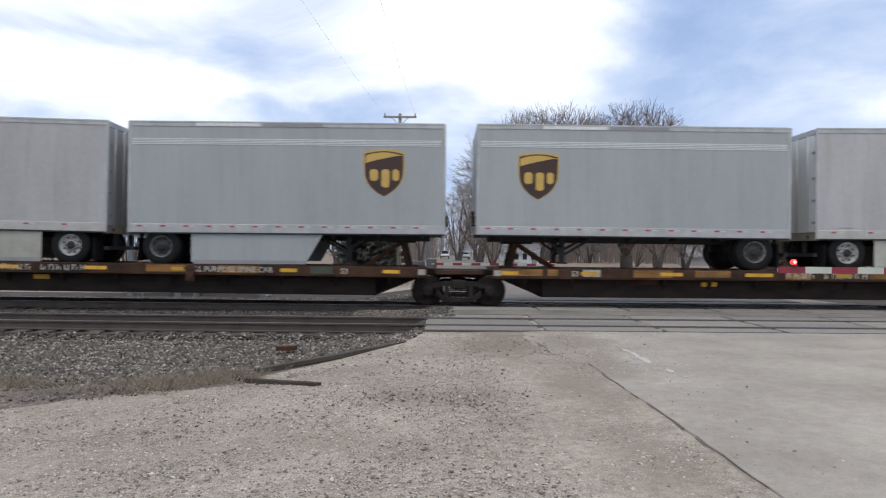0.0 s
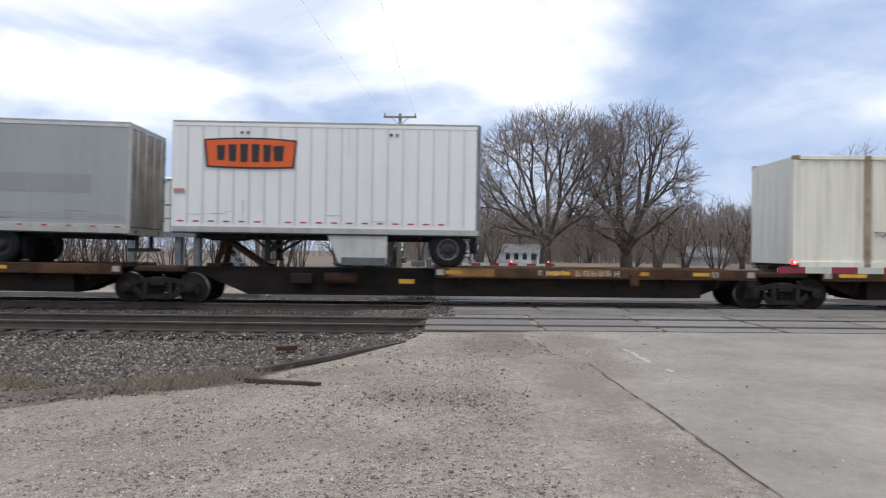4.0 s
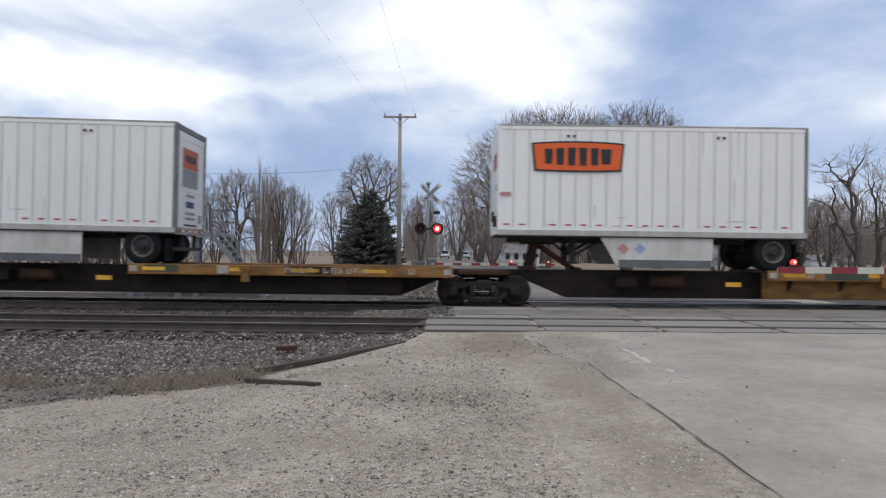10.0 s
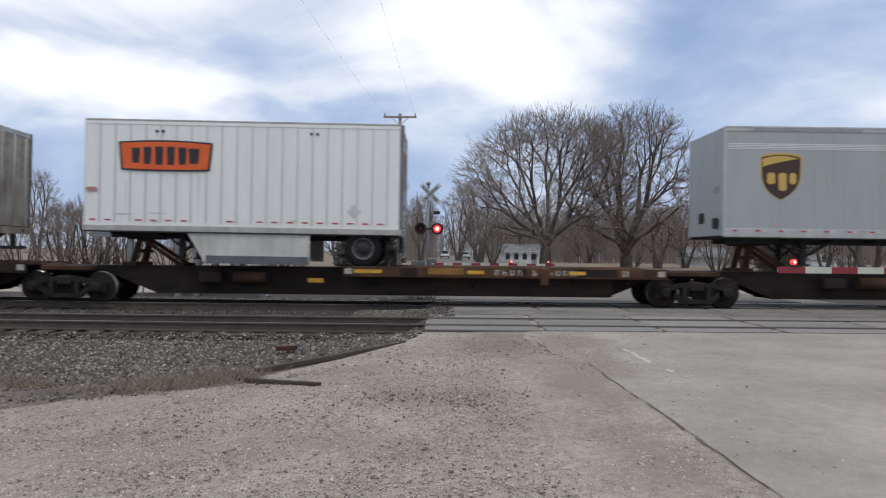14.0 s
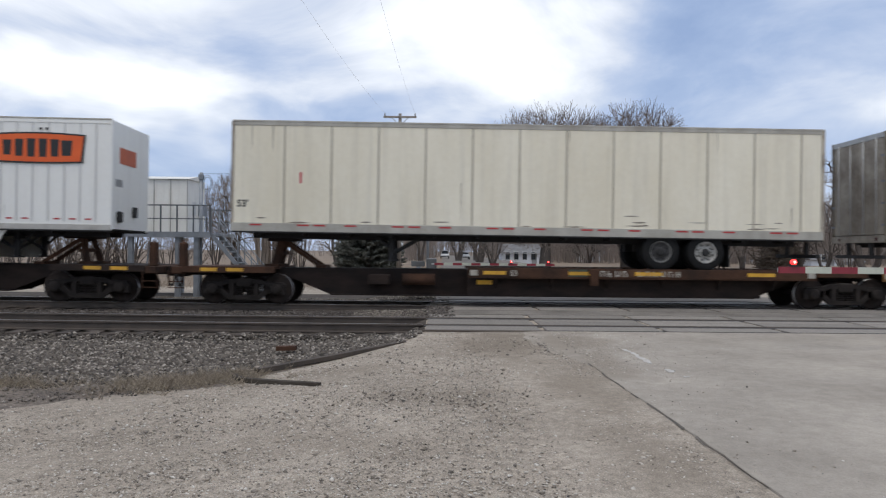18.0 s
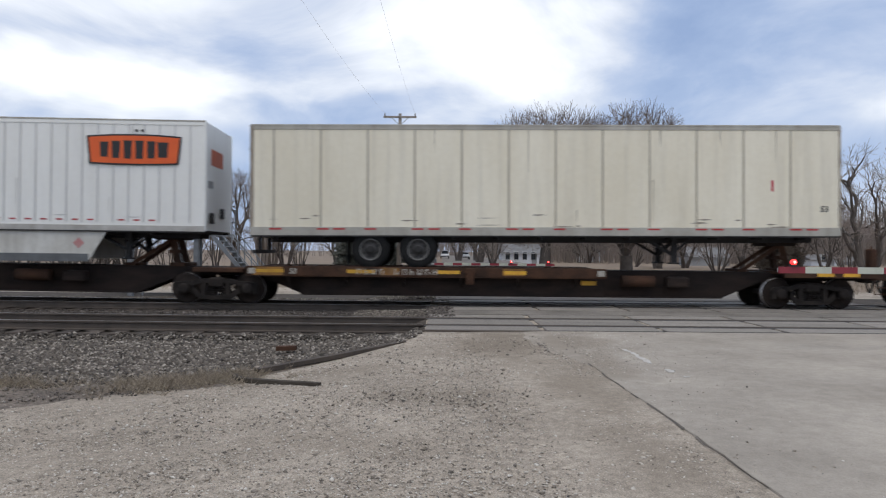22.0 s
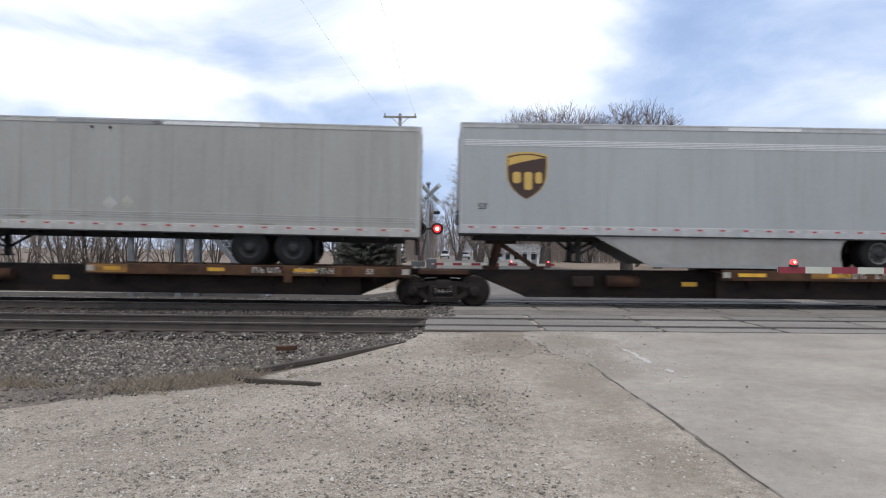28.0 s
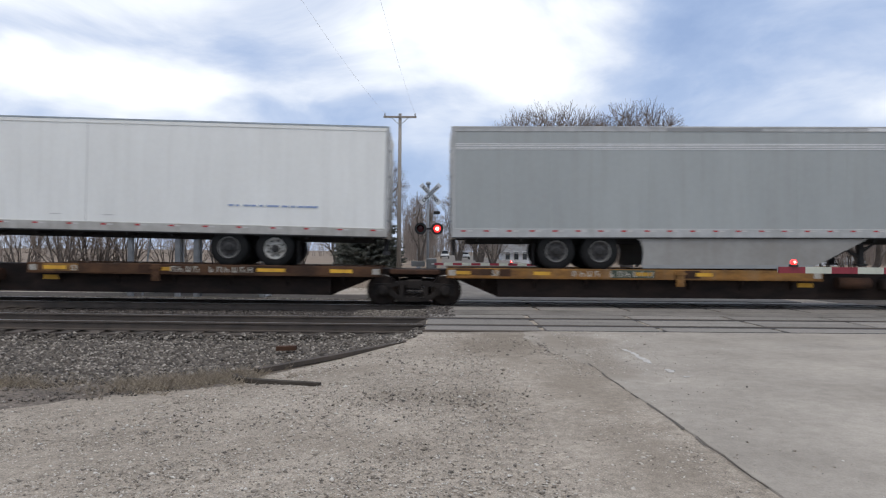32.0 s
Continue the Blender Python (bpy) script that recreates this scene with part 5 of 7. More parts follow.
def tl(t, u0, u1, nose, style, wheels, skirt=None, gear=None, tw=None, **k):
    """A trailer sighted at time t from u0 to u1, its nose towards -x or +x."""
    st = lambda u: station(t, u)
    ob, c = trailer(style, st(u0), st(u1), nose, [st(w) for w in wheels], tuple(st(q) for q in skirt) if skirt else None, gear=st(gear) if gear is not None else None, seed=int(t * 10 + 7), **k)
    HITCHES.append(((st(u0) + 1.15, -1) if nose < 0 else (st(u1) - 1.15, 1)))
    return ob, (lambda u: st(u) - c)


def load_train():
    GP, YP = "grey parcel trailer with brown and gold shield on a rail car", "white ribbed short trailer with bright orange sign"
    TF, W53, C53 = "dusty grey long trailer with navy logo on a rail car", "white long box trailer with grey seams on a rail car", "yellowed cream long box trailer on a rail car"
    # two to a platform at the start
    tl(0, -373, 186, -1, "silver", [124], (-220, 75), gear=-255, rim="white", label="bare silver short trailer with white wheels on a rail car", skirtmat=SKIRTG, door="skin")
    ob, f = tl(0, 228, 785, 1, "grey", [285], (338, 570), gear=612, label=GP)
    shield(ob, f(677), 2.55)
    ob, f = tl(0, 842, 1398, -1, "grey", [1337], None, gear=1000, label=GP)
    shield(ob, f(951), 2.50)
    ob, f = tl(1, 408, 958, 1, "silver", [465], (512, 770), gear=790, rim="white", label="silver short trailer with dark green band on a rail car", skirtmat=SKIRTG)
    part("colour_band", prism(bmesh.new(), [(f(681), 2.82), (f(955), 2.78), (f(955), 3.36), (f(692), 3.38)], NEARY - 0.009, NEARY - 0.006), DKGREEN, ob)
    for i, q in enumerate((700, 726, 750)):
        part("emblem_stroke", prism(bmesh.new(), [(f(q), 2.86), (f(q + 19), 2.86), (f(q + 22), 3.3), (f(q + 8), 3.3)], NEARY - 0.014, NEARY - 0.0095), YELLOWP, ob)
    diamond(ob, f(628), 1.55, PALE), diamond(ob, f(668), 1.55, GREYP), diamond(ob, f(706), 1.55, PALE, 0.16)

    def tforce(t, u0, u1, nose, wheels, skirt, gear, logo, dia=None, block=None, sm=SKIRTG, cool=False):
        ob, f = tl(t, u0, u1, nose, "dusty", wheels, skirt, gear=gear, label=TF, skirtmat=sm, door="dirty", rim="black", paint=TFBLUE if cool else None, rakes=t != 24)
        part("colour_patch", bx(f(logo) - 0.55, f(logo) + 0.5, NEARY - 0.004, NEARY + 0.001, 1.75, 2.75), REPAINT, ob, "slightly darker repainted patch")
        swoosh_logo(ob, f(logo), 2.95)
        if block:
            part("colour_patch", bx(f(block[0]), f(block[1]), NEARY - 0.004, NEARY + 0.001, 1.95, 2.45), REPAINT, ob, "painted-over lettering")
        if dia:
            diamond(ob, f(dia), 1.62, DUSTRAIL), diamond(ob, f(dia + 30), 1.66, SKIRTG, 0.18)
        words(ob, "53'", f(u0) + 0.35 if nose < 0 else f(u1) - 0.7, 1.55, 0.22, BLACK)
        for q in (0.13, 0.16, 0.45, 0.48):
            part("marker_lamp", cached("marker_lamp", lambda: tube(bmesh.new(), (0, -0.02, 0), (0, 0.0, 0), 0.04, n=10), CHASSIS), None, ob, m=pose(f(u0 + (u1 - u0) * q), NEARY - 0.012, TOP - 0.24))

    tforce(2, 130, 1184, -1, [888, 968], (425, 838), 390, 228, 636, (948, 1114), cool=True)
    tforce(3, 222, 1267, -1, [965, 1045], (490, 930), 465, 322, 728, (1040, 1200), TFGREY, cool=True)

    def yellow(t, u0, u1, nose, wheel, skirt, gear, sign, sz=None, **k):
        ob, f = tl(t, u0, u1, nose, "yellow", [wheel], skirt, gear=gear, label=YP, skirtmat=SKIRTW, **k)
        orange_sign(ob, f(sign) + 0.02, sz or (3.03 if nose < 0 else 3.07))
        part("small_sign", bx(f(u0 if nose < 0 else u1) + (0.05 if nose < 0 else -0.35), f(u0 if nose < 0 else u1) + (0.35 if nose < 0 else -0.05), NEARY - 0.034, NEARY - 0.03, 1.95, 2.05), FADEDRED, ob) if nose < 0 else None
        # the small orange plate on the rear and on the nose
        e = f(u1) if nose < 0 else f(u0)
        g = -nose
        for y0, y1, z0, z1, mm in ((-0.78, 0.55, 2.72, 3.28, FADEDSIGN), (-0.78, 0.55, 2.2, 2.70, GREYP), (-0.45, 0.3, 1.92, 2.0, GREYP), (-0.45, 0.25, 1.62, 1.8, NAVY), (-0.5, 0.35, 1.42, 1.5, GREYP), (-0.5, 0.35, 1.28, 1.34, GREYP), (-0.6, 0.55, 1.1, 1.15, BLACK), (0.68, 0.95, 1.2, 1.45, GREYP)):
            part("rear_plate", bx(min(e + g * 0.010, e + g * 0.014), max(e + g * 0.010, e + g * 0.014), y0, y1, z0, z1), mm, ob)
        part("plate_block", bx(min(e + g * 0.0145, e + g * 0.017), max(e + g * 0.0145, e + g * 0.017), -0.58, 0.35, 2.9, 3.1), BROWNP, ob)
        e = f(u0) if nose < 0 else f(u1)
        g = nose
        part("nose_plate", bx(min(e + g * 0.004, e + g * 0.008), max(e + g * 0.004, e + g * 0.008), -0.8, 0.35, 2.75, 3.2), FADEDSIGN, ob)
        return ob, f

    yellow(3.5, 824, 1366, -1, 1312, (1098, 1204), 985, 960)
    # the box without wheels
    s0, s1 = station(5.5, -163), station(5.5, 893)
    container(s0, s1)
    ob, f = tl(6, 995, 1528, 1, "grey", [1050], None, gear=1300, label=GP)
    shield(ob, f(1436), 2.48)
    ob, f = tl(7, 706, 1253, -1, "pale", [1188], (862, 1130), gear=880, rim="white", label="pale grey short trailer with green and yellow lettering", skirtmat=PALE)
    # slanted letters stand as plain strokes
    for block in ([(910, 2.42), (936, 2.42), (975, 3.0), (978, 3.34), (948, 3.34)], [(958, 2.42), (984, 2.42), (1008, 3.34), (982, 3.34)], [(990, 2.42), (1034, 2.42), (1046, 2.62), (1052, 3.34), (1010, 3.34)],
                  [(1046, 2.42), (1066, 2.42), (1086, 3.34), (1064, 3.34)], [(1084, 3.1), (1094, 3.1), (1098, 3.34), (1089, 3.34)], [(1079, 2.78), (1088, 2.78), (1092, 2.98), (1083, 2.98)]):
        part("logo_block", prism(bmesh.new(), [(f(u), z) for u, z in block], NEARY - 0.009, NEARY - 0.006), SLATE, ob)
    part("logo_bar", prism(bmesh.new(), [(f(888), 2.11), (f(988), 2.11), (f(992), 2.30), (f(898), 2.30)], NEARY - 0.009, NEARY - 0.006), YELLOWP, ob)
    words(ob, "Freight", f(1000), 2.10, 0.33, POSTGREY)
    words(ob, "An             Company", f(910), 1.58, 0.28, POSTGREY)
    part("logo_bar", bx(f(945), f(1000), NEARY - 0.004, NEARY + 0.001, 1.6, 1.78), BLACK, ob)
    part("colour_band", bx(f(1152), f(1244), NEARY - 0.008, NEARY - 0.004, 2.2, 2.52), DKGREEN, ob)
    part("logo_bar", bx(f(1190), f(1235), NEARY - 0.012, NEARY - 0.0085, 2.28, 2.43), PALE, ob)
    e = f(1253)
    for y0, y1, z0, z1, mm in ((-1.0, -0.35, 1.9, 2.25, DKGREEN), (0.2, 0.9, 2.1, 2.3, YELLOWP), (-0.9, -0.5, 2.9, 3.1, GREEN2), (0.35, 0.75, 2.9, 3.1, GREEN2), (0.25, 0.8, 1.6, 1.75, YELLOWP), (0.3, 0.7, 1.25, 1.45, OCHRE)):
        part("rear_decal", bx(e + 0.062, e + 0.066, y0, y1, z0, z1), mm, ob)
    for q in (737, 772, 790, 808):
        part("colour_patch", bx(f(q) - 0.08, f(q) + 0.1, NEARY - 0.004, NEARY + 0.001, 1.55, 1.7), PALE, ob)
    yellow(8, 762, 1306, -1, 1252, (930, 1143), 890, 895)
    yellow(9, 821, 1367, -1, 1310, (998, 1206), 960, 960)
    ob, f = yellow(10, 880, 1427, -1, 1370, (1062, 1262), 1020, 1019)
    diamond(ob, f(1103), 0.55, FADEDRED, 0.16, NEARY + 0.03), diamond(ob, f(1133), 0.55, FADEDBLUE, 0.16, NEARY + 0.03)
    yellow(12, 440, 983, 1, 488, (597, 806), 830, 860)
    ob, f = tl(13, 98, 1052, -1, "white", [793, 870], None, gear=362, label="stained white long rental trailer with red square logo", rim="dark", door="dirty")
    for a, b in ((405, 484), (486, 565), (567, 645), (886, 966), (968, 1040)):
        part("stained_sheet", bx(f(a), f(b), NEARY - 0.006, NEARY + 0.001, FLOOR + 0.17, TOP - 0.15), STAIN, ob)
    part("logo_square", bx(f(168), f(206), NEARY - 0.006, NEARY - 0.002, 2.89, 3.39), REDP, ob)
    part("logo_disc", tube(bmesh.new(), (f(186), NEARY - 0.0065, 3.14), (f(186), NEARY - 0.010, 3.14), 0.19, n=20), PALE, ob)
    words(ob, "INTERMODAL", f(216), 3.2, 0.205, BLACK), words(ob, "SERVICES", f(211), 2.95, 0.205, BLACK)
    part("painted_bar", bx(f(211), f(294), NEARY - 0.006, NEARY - 0.002, 2.87, 2.89), BLACK, ob)
    for k, w in enumerate((8, 5, 9, 4, 7, 8, 6)):
        part("painted_bar", bx(f(165 + 9 * k), f(165 + 9 * k + w), NEARY - 0.006, NEARY - 0.002, 2.24, 2.38), POSTGREY, ob)
    diamond(ob, f(587), 1.25, SCUFF, 0.24, NEARY - 0.0065)
    e = f(98)
    part("nose_post", bx(e - 0.02, e + 0.14, NEARY - 0.022, NEARY + 0.03, FLOOR - 0.05, TOP - 0.01, bev=0.01), TANPOST, ob, "grimy brown corner post")
    part("nose_post", bx(e - 0.03, e + 0.02, NEARY - 0.02, NEARY + 0.22, FLOOR - 0.05, TOP - 0.01, bev=0.01), TANPOST, ob)
    for y0, y1, z0, z1, mm in ((0.55, 0.95, 2.5, 3.1, FADEDRED), (-0.5, 0.4, 2.9, 3.05, GREYP), (-0.6, 0.35, 2.72, 2.82, GREYP), (-0.5, 0.1, 2.1, 2.25, GREYP), (-0.35, -0.05, 1.5, 1.95, GREYP), (-0.75, -0.5, 1.3, 1.8, POSTGREY), (-0.2, 0.2, 0.98, 1.45, POSTGREY), (0.75, 1.0, 1.6, 2.0, GREYP)):
        part("nose_decal", bx(e - 0.008, e - 0.003, y0, y1, z0, z1), mm, ob)
    ob, f = yellow(14, 150, 708, -1, 640, (330, 546), 310, 290, sz=2.92)
    diamond(ob, f(623), 1.5, PALE)
    ob, f = tl(14.5, 735, 1285, -1, "grey", [1220], None, gear=895, label=GP)
    shield(ob, f(836), 2.55)
    ob, f = tl(16.5, -362, 694, -1, "white", [390, 472], (-120, 350), gear=-150, rim="white", label=W53, skirtmat=WHITE)
    diamond(ob, f(157), 1.6, GREYP, 0.26)
    yellow(17, 768, 1310, 1, 815, (888, 1130), 1130, 1182)
    ob, f = tl(18, 408, 1456, -1, "cream", [1170, 1250], None, gear=690, rim=("dark", "white"), label=C53, door="dirty")
    words(ob, "53'", f(418), 1.55, 0.26, BLACK)
    part("red_mark", bx(f(528), f(532), NEARY - 0.006, NEARY, 2.2, 2.5), REDP, ob)
    ob, f = tl(19, 450, 1494, 1, "white", [668, 745], None, gear=1240, label=W53, door="dirty")
    words(ob, "53'", f(1455), 1.55, 0.26, BLACK), diamond(ob, f(955), 1.5, PALE)
    ob, f = tl(20, 454, 1498, 1, "bluegrey", [660, 743], None, gear=1245, rim="black", label="blue-grey long box trailer with rivet patches on a rail car")
    words(ob, "53'", f(1466), 1.6, 0.26, BLACK)
    part("painted_bar", bx(f(1370), f(1410), NEARY - 0.006, NEARY, 1.35, 1.46), GREYP, ob), part("painted_bar", bx(f(1370), f(1410), NEARY - 0.006, NEARY, 1.52, 1.64), PALE, ob)
    for a in (731, 972, 1210):
        for z in (2.0, 2.95):
            part("round_patch", tube(bmesh.new(), (f(a), NEARY + 0.0, z), (f(a), NEARY - 0.01, z), 0.06, n=10), PALE, ob)
    for a, z in ((540, 2.67), (500, 2.0)):
        part("scrape", bx(f(a) - 0.25, f(a) + 0.3, NEARY - 0.005, NEARY, z, z + 0.03), RUST, ob)
    ob, f = yellow(21, 957, 1491, 1, 1003, (1110, 1320), 1345, 1366, rim="white")
    diamond(ob, f(1272), 0.55, FADEDRED, 0.15, NEARY + 0.03)
    ob, f = tl(22, 444, 1488, 1, "cream", [655, 740], None, gear=1205, label=C53, door="dirty")
    words(ob, "53", f(1452), 1.55, 0.22, BLACK), part("red_mark", bx(f(1365), f(1369), NEARY - 0.006, NEARY, 2.1, 2.4), REDP, ob)
    ob, f = tl(23, 560, 1604, -1, "white", [1283, 1363], None, gear=772, rim="white", label=W53, door="dirty")
    words(ob, "53'", f(578), 1.55, 0.26, BLACK)
    for a, z, w in ((683, 3.0, 0.35), (668, 2.4, 0.2), (676, 2.15, 0.12)):
        part("grime_patch", prism(bmesh.new(), [(f(a) - w, z - 0.3), (f(a) + w * 0.4, z - 0.45), (f(a) + w, z + 0.3), (f(a) - w * 0.3, z + 0.4)], NEARY - 0.003, NEARY + 0.001), SMEAR, ob)
    tforce(24, 624, 1676, -1, [1357, 1440], (890, 1297), 840, 728, 1140, (1440, 1610), cool=True)
    ob, f = tl(25.5, 212, 1260, 1, "ribbed", [461, 543], None, gear=1010, rim="white", label="white ribbed refrigerated long trailer on a rail car")
    diamond(ob, f(747), 1.55, RIBWHITE, 0.26, NEARY - 0.013), words(ob, "53'", f(1225), 1.4, 0.24, BLACK)
    part("painted_bar", bx(f(1130), f(1190), NEARY - 0.034, NEARY - 0.03, 1.65, 1.77), GREYP, ob)
    reefer(ob, f(1260), 1)
    part("spare_tyre_rack", bx(f(738), f(808), -1.2, 0.2, 0.45, 0.86, bev=0.05), CHASSIS, ob)
    tk = bmesh.new()
    tube(tk, (f(915), -1.0, 0.55), (f(985), -0.85, 0.58), 0.22, n=18)
    part("fuel_tank", tk, RIMD, ob)
    tforce(27.5, -873, 182, -1, [-115, -35], (-580, -170), -610, -775, -367, (-55, 112))
    tforce(27.5, 271, 1317, -1, [1018, 1095], None, 525, 375, 775, None)
    ob, f = tl(28, 812, 1860, -1, "grey", [1558, 1641], (1050, 1500), gear=1030, skirtmat=SKIRTD, label="grey long parcel trailer with brown and gold shield")
    shield(ob, f(930), 2.48), words(ob, "53'", f(845), 1.55, 0.22, BLACK)
    ob, f = tl(29, 766, 1808, -1, "smooth", [1487, 1570], (1010, 1428), gear=985, rim="white", label="white refrigerated trailer with red and black lettering", skirtmat=WHITE)
    reefer(ob, f(766), -1)
    part("colour_band", bx(f(776), f(934), NEARY - 0.014, NEARY - 0.010, 2.12, 2.32), REDP, ob), part("colour_band", bx(f(776), f(934), NEARY - 0.014, NEARY - 0.010, 2.03, 2.08), BLACK, ob)
    part("colour_band", bx(f(1094), f(1790), NEARY - 0.014, NEARY - 0.010, 2.1, 2.3), REDP, ob), part("colour_band", bx(f(1300), f(1790), NEARY - 0.014, NEARY - 0.010, 2.34, 2.38), BLACK, ob)
    part("colour_band", bx(f(1094), f(1280), NEARY - 0.014, NEARY - 0.010, 2.01, 2.06), BLACK, ob)
    for a, b in ((1420, 1466), (1469, 1515), (1518, 1560), (1566, 1588), (1608, 1616), (1632, 1652), (1656, 1678), (1682, 1720)):
        part("painted_bar", bx(f(a), f(b), NEARY - 0.018, NEARY - 0.0145, 2.14, 2.26), WHITETAPE, ob)
    for a, w in ((958, 0.62), (1042, 0.62)):
        ring = bmesh.new()
        pts = [(w * math.cos(q * 0.2618), 0.36 * math.sin(q * 0.2618)) for q in range(24)]
        inn = [(0.68 * x, 0.66 * z) for x, z in pts]
        for i in range(24) if a > 1000 else range(3, 23):
            j = (i + 1) % 24
            prism(ring, [pts[i], pts[j], inn[j], inn[i]], -0.004, 0)
        part("logo_ring", ring, BLACK, ob, m=pose(f(a), NEARY - 0.009, 2.78))
    part("logo_tail", prism(bmesh.new(), [(f(976), 2.0), (f(1062), 2.0), (f(1072), 2.2), (f(1012), 2.2), (f(1018), 2.36), (f(1002), 2.36)], NEARY - 0.0175, NEARY - 0.0145), REDP, ob)
    dome = [(f(1036) + 0.60 * math.cos(q * math.pi / 10), 3.06 + 0.40 * math.sin(q * math.pi / 10)) for q in range(11)]
    dome += [(f(1036) + 0.36 * math.cos(q * math.pi / 10), 3.04 + 0.14 * math.sin(q * math.pi / 10)) for q in range(10, -1, -1)]
    part("logo_dome", prism(bmesh.new(), dome, NEARY - 0.017, NEARY - 0.0135), REDP, ob)
    part("logo_slash", prism(bmesh.new(), [(f(1026), 2.55), (f(1040), 2.55), (f(1060), 2.98), (f(1044), 2.98)], NEARY - 0.017, NEARY - 0.0135), REDP, ob)
    words(ob, "TRANSPORTATION SERVICES", f(887), 1.42, 0.252, BLACK)
    tforce(30, 753, 1801, 1, [958, 1038], (1098, 1495), 1500, 1690, 1260, None)
    ob, f = tl(31, 816, 1868, -1, "smooth", [1590, 1671], None, gear=1040, rim=("dark", "white"), label="white long box trailer with small dark lettering on a rail car")
    part("painted_bar", bx(f(845), f(907), NEARY - 0.012, NEARY - 0.008, 1.45, 1.56), BLACK, ob)
    for k, w in enumerate((10, 6, 12, 9, 8, 13, 7, 11, 10, 12, 14, 9)):
        part("painted_bar", bx(f(1588 + 13.5 * k), f(1588 + 13.5 * k + w), NEARY - 0.012, NEARY - 0.008, 1.625, 1.675), FADEDBLUE, ob)
    part("yellow_plate", bx(f(969), f(988), NEARY - 0.012, NEARY - 0.008, 1.28, 1.48), YELLOWP, ob)
    ob, f = tl(32, 800, 1850, 1, "grey", [985, 1063], (1128, 1540), gear=1545, skirtmat=SKIRTD, label="plain grey long trailer with white pin stripes")


def reefer(ob, x, d):
    u = part("cooling_unit", bx(min(x, x + d * 0.42), max(x, x + d * 0.42), -0.95, 0.95, 1.62, 3.72, bev=0.08), WHITE, ob, "white and black refrigeration unit")
    part("grille", bx(min(x + d * 0.2, x + d * 0.44), max(x + d * 0.2, x + d * 0.44), -0.97, 0.97, 2.6, 3.6, bev=0.05), CHASSIS, u)


def container(s0, s1):
    c, h = (s0 + s1) / 2, (s1 - s0) / 2
    z0, z1 = 1.15, 4.20
    ob = thing("freight_container", pose(c, FAR_TRACK, 0), "cream corrugated freight container with yellow sign and green lettering", "container")
    MOVERS.append((ob, c, pose(0, FAR_TRACK, 0), h))
    f = lambda u: station(5.5, u) - c
    for s in (-1, 1):
        y = s * 1.22
        bm = bmesh.new()
        x, pts = -h + 0.1, []
        while x < h - 0.1:
            for q, dep in ((0.0, 0.0), (0.11, 0.0), (0.15, 0.036), (0.26, 0.036)):
                if x + q < h - 0.1:
                    pts.append((x + q, y - s * dep))
            x += 0.30
        lo = [bm.verts.new((px, py, z0 + 0.16)) for px, py in pts]
        hi = [bm.verts.new((px, py, z1 - 0.1)) for px, py in pts]
        inn = [bm.verts.new((px, py - s * 0.02, z)) for (px, py), z in ((pts[0], z0), (pts[-1], z0))]
        for i in range(len(pts) - 1):
            bm.faces.new((lo[i], lo[i + 1], hi[i + 1], hi[i]))
        bmesh.ops.delete(bm, geom=inn, context="VERTS")
        w = part("side_wall", bm, CREAMBOX, ob)
        part("bottom_rail", bx(-h, h, y - 0.04, y + 0.04, z0, z0 + 0.17, bev=0.01), CREAMBOX, ob)
        part("top_rail", bx(-h, h, y - 0.04, y + 0.04, z1 - 0.11, z1, bev=0.01), CREAMBOX, ob)
        for x in (-h + 0.08, f(-30), f(756), h - 0.08):
            part("corner_post", bx(x - 0.08, x + 0.08, y - 0.06, y + 0.06, z0, z1, bev=0.01), RUSTPOST if abs(x) < h - 0.2 else CREAMBOX, ob)
        for x in (-h + 0.09, f(-30), f(756), h - 0.09):
            for z in (z0 + 0.06, z1 - 0.06):
                part("corner_casting", cached("corner_casting", lambda: bx(-0.09, 0.09, -0.07, 0.07, -0.065, 0.065, bev=0.015), RUSTPOST), None, ob, m=pose(x, y, z))
    part("roof", bx(-h + 0.1, h - 0.1, -1.2, 1.2, z1 - 0.05, z1 - 0.01), CREAMBOX, ob)
    part("floor", bx(-h + 0.1, h - 0.1, -1.2, 1.2, z0 + 0.02, z0 + 0.12), CHASSIS, ob)
    part("nose_wall", bx(-h, -h + 0.05, -1.2, 1.2, z0 + 0.1, z1 - 0.05), CREAMBOX, ob)
    for y0, y1 in ((-1.15, -0.01), (0.01, 1.15)):
        dr = part("end_door", bx(h - 0.06, h - 0.0, y0, y1, z0 + 0.14, z1 - 0.1, bev=0.01), CREAM, ob)
        for q in (0.3, 0.7):
            y = y0 + (y1 - y0) * q
            part("lock_rod", tube(bmesh.new(), (h + 0.03, y, z0 + 0.1), (h + 0.03, y, z1 - 0.06), 0.02, n=8), GALV, dr)
        for z in (1.5, 2.1, 2.8, 3.4):
            part("hinge", bx(h + 0.0, h + 0.05, (y0 if y0 < -0.5 else y1) - 0.07, (y0 if y0 < -0.5 else y1) + 0.07, z, z + 0.12), RUSTPOST, dr)
    for z in (1.6, 2.2, 2.9, 3.5):
        part("door_bar", bx(h + 0.0, h + 0.05, -1.1, 1.1, z, z + 0.09), RUSTPOST, ob)
    part("door_grime", bx(h + 0.001, h + 0.006, -1.1, -0.2, 3.1, 3.6), YELLOWP, ob)
    sg = part("sign_board", bx(f(9), f(253), -1.268, -1.262, 3.28, 3.86), YELLOWP, ob, "yellow sign with dark border")
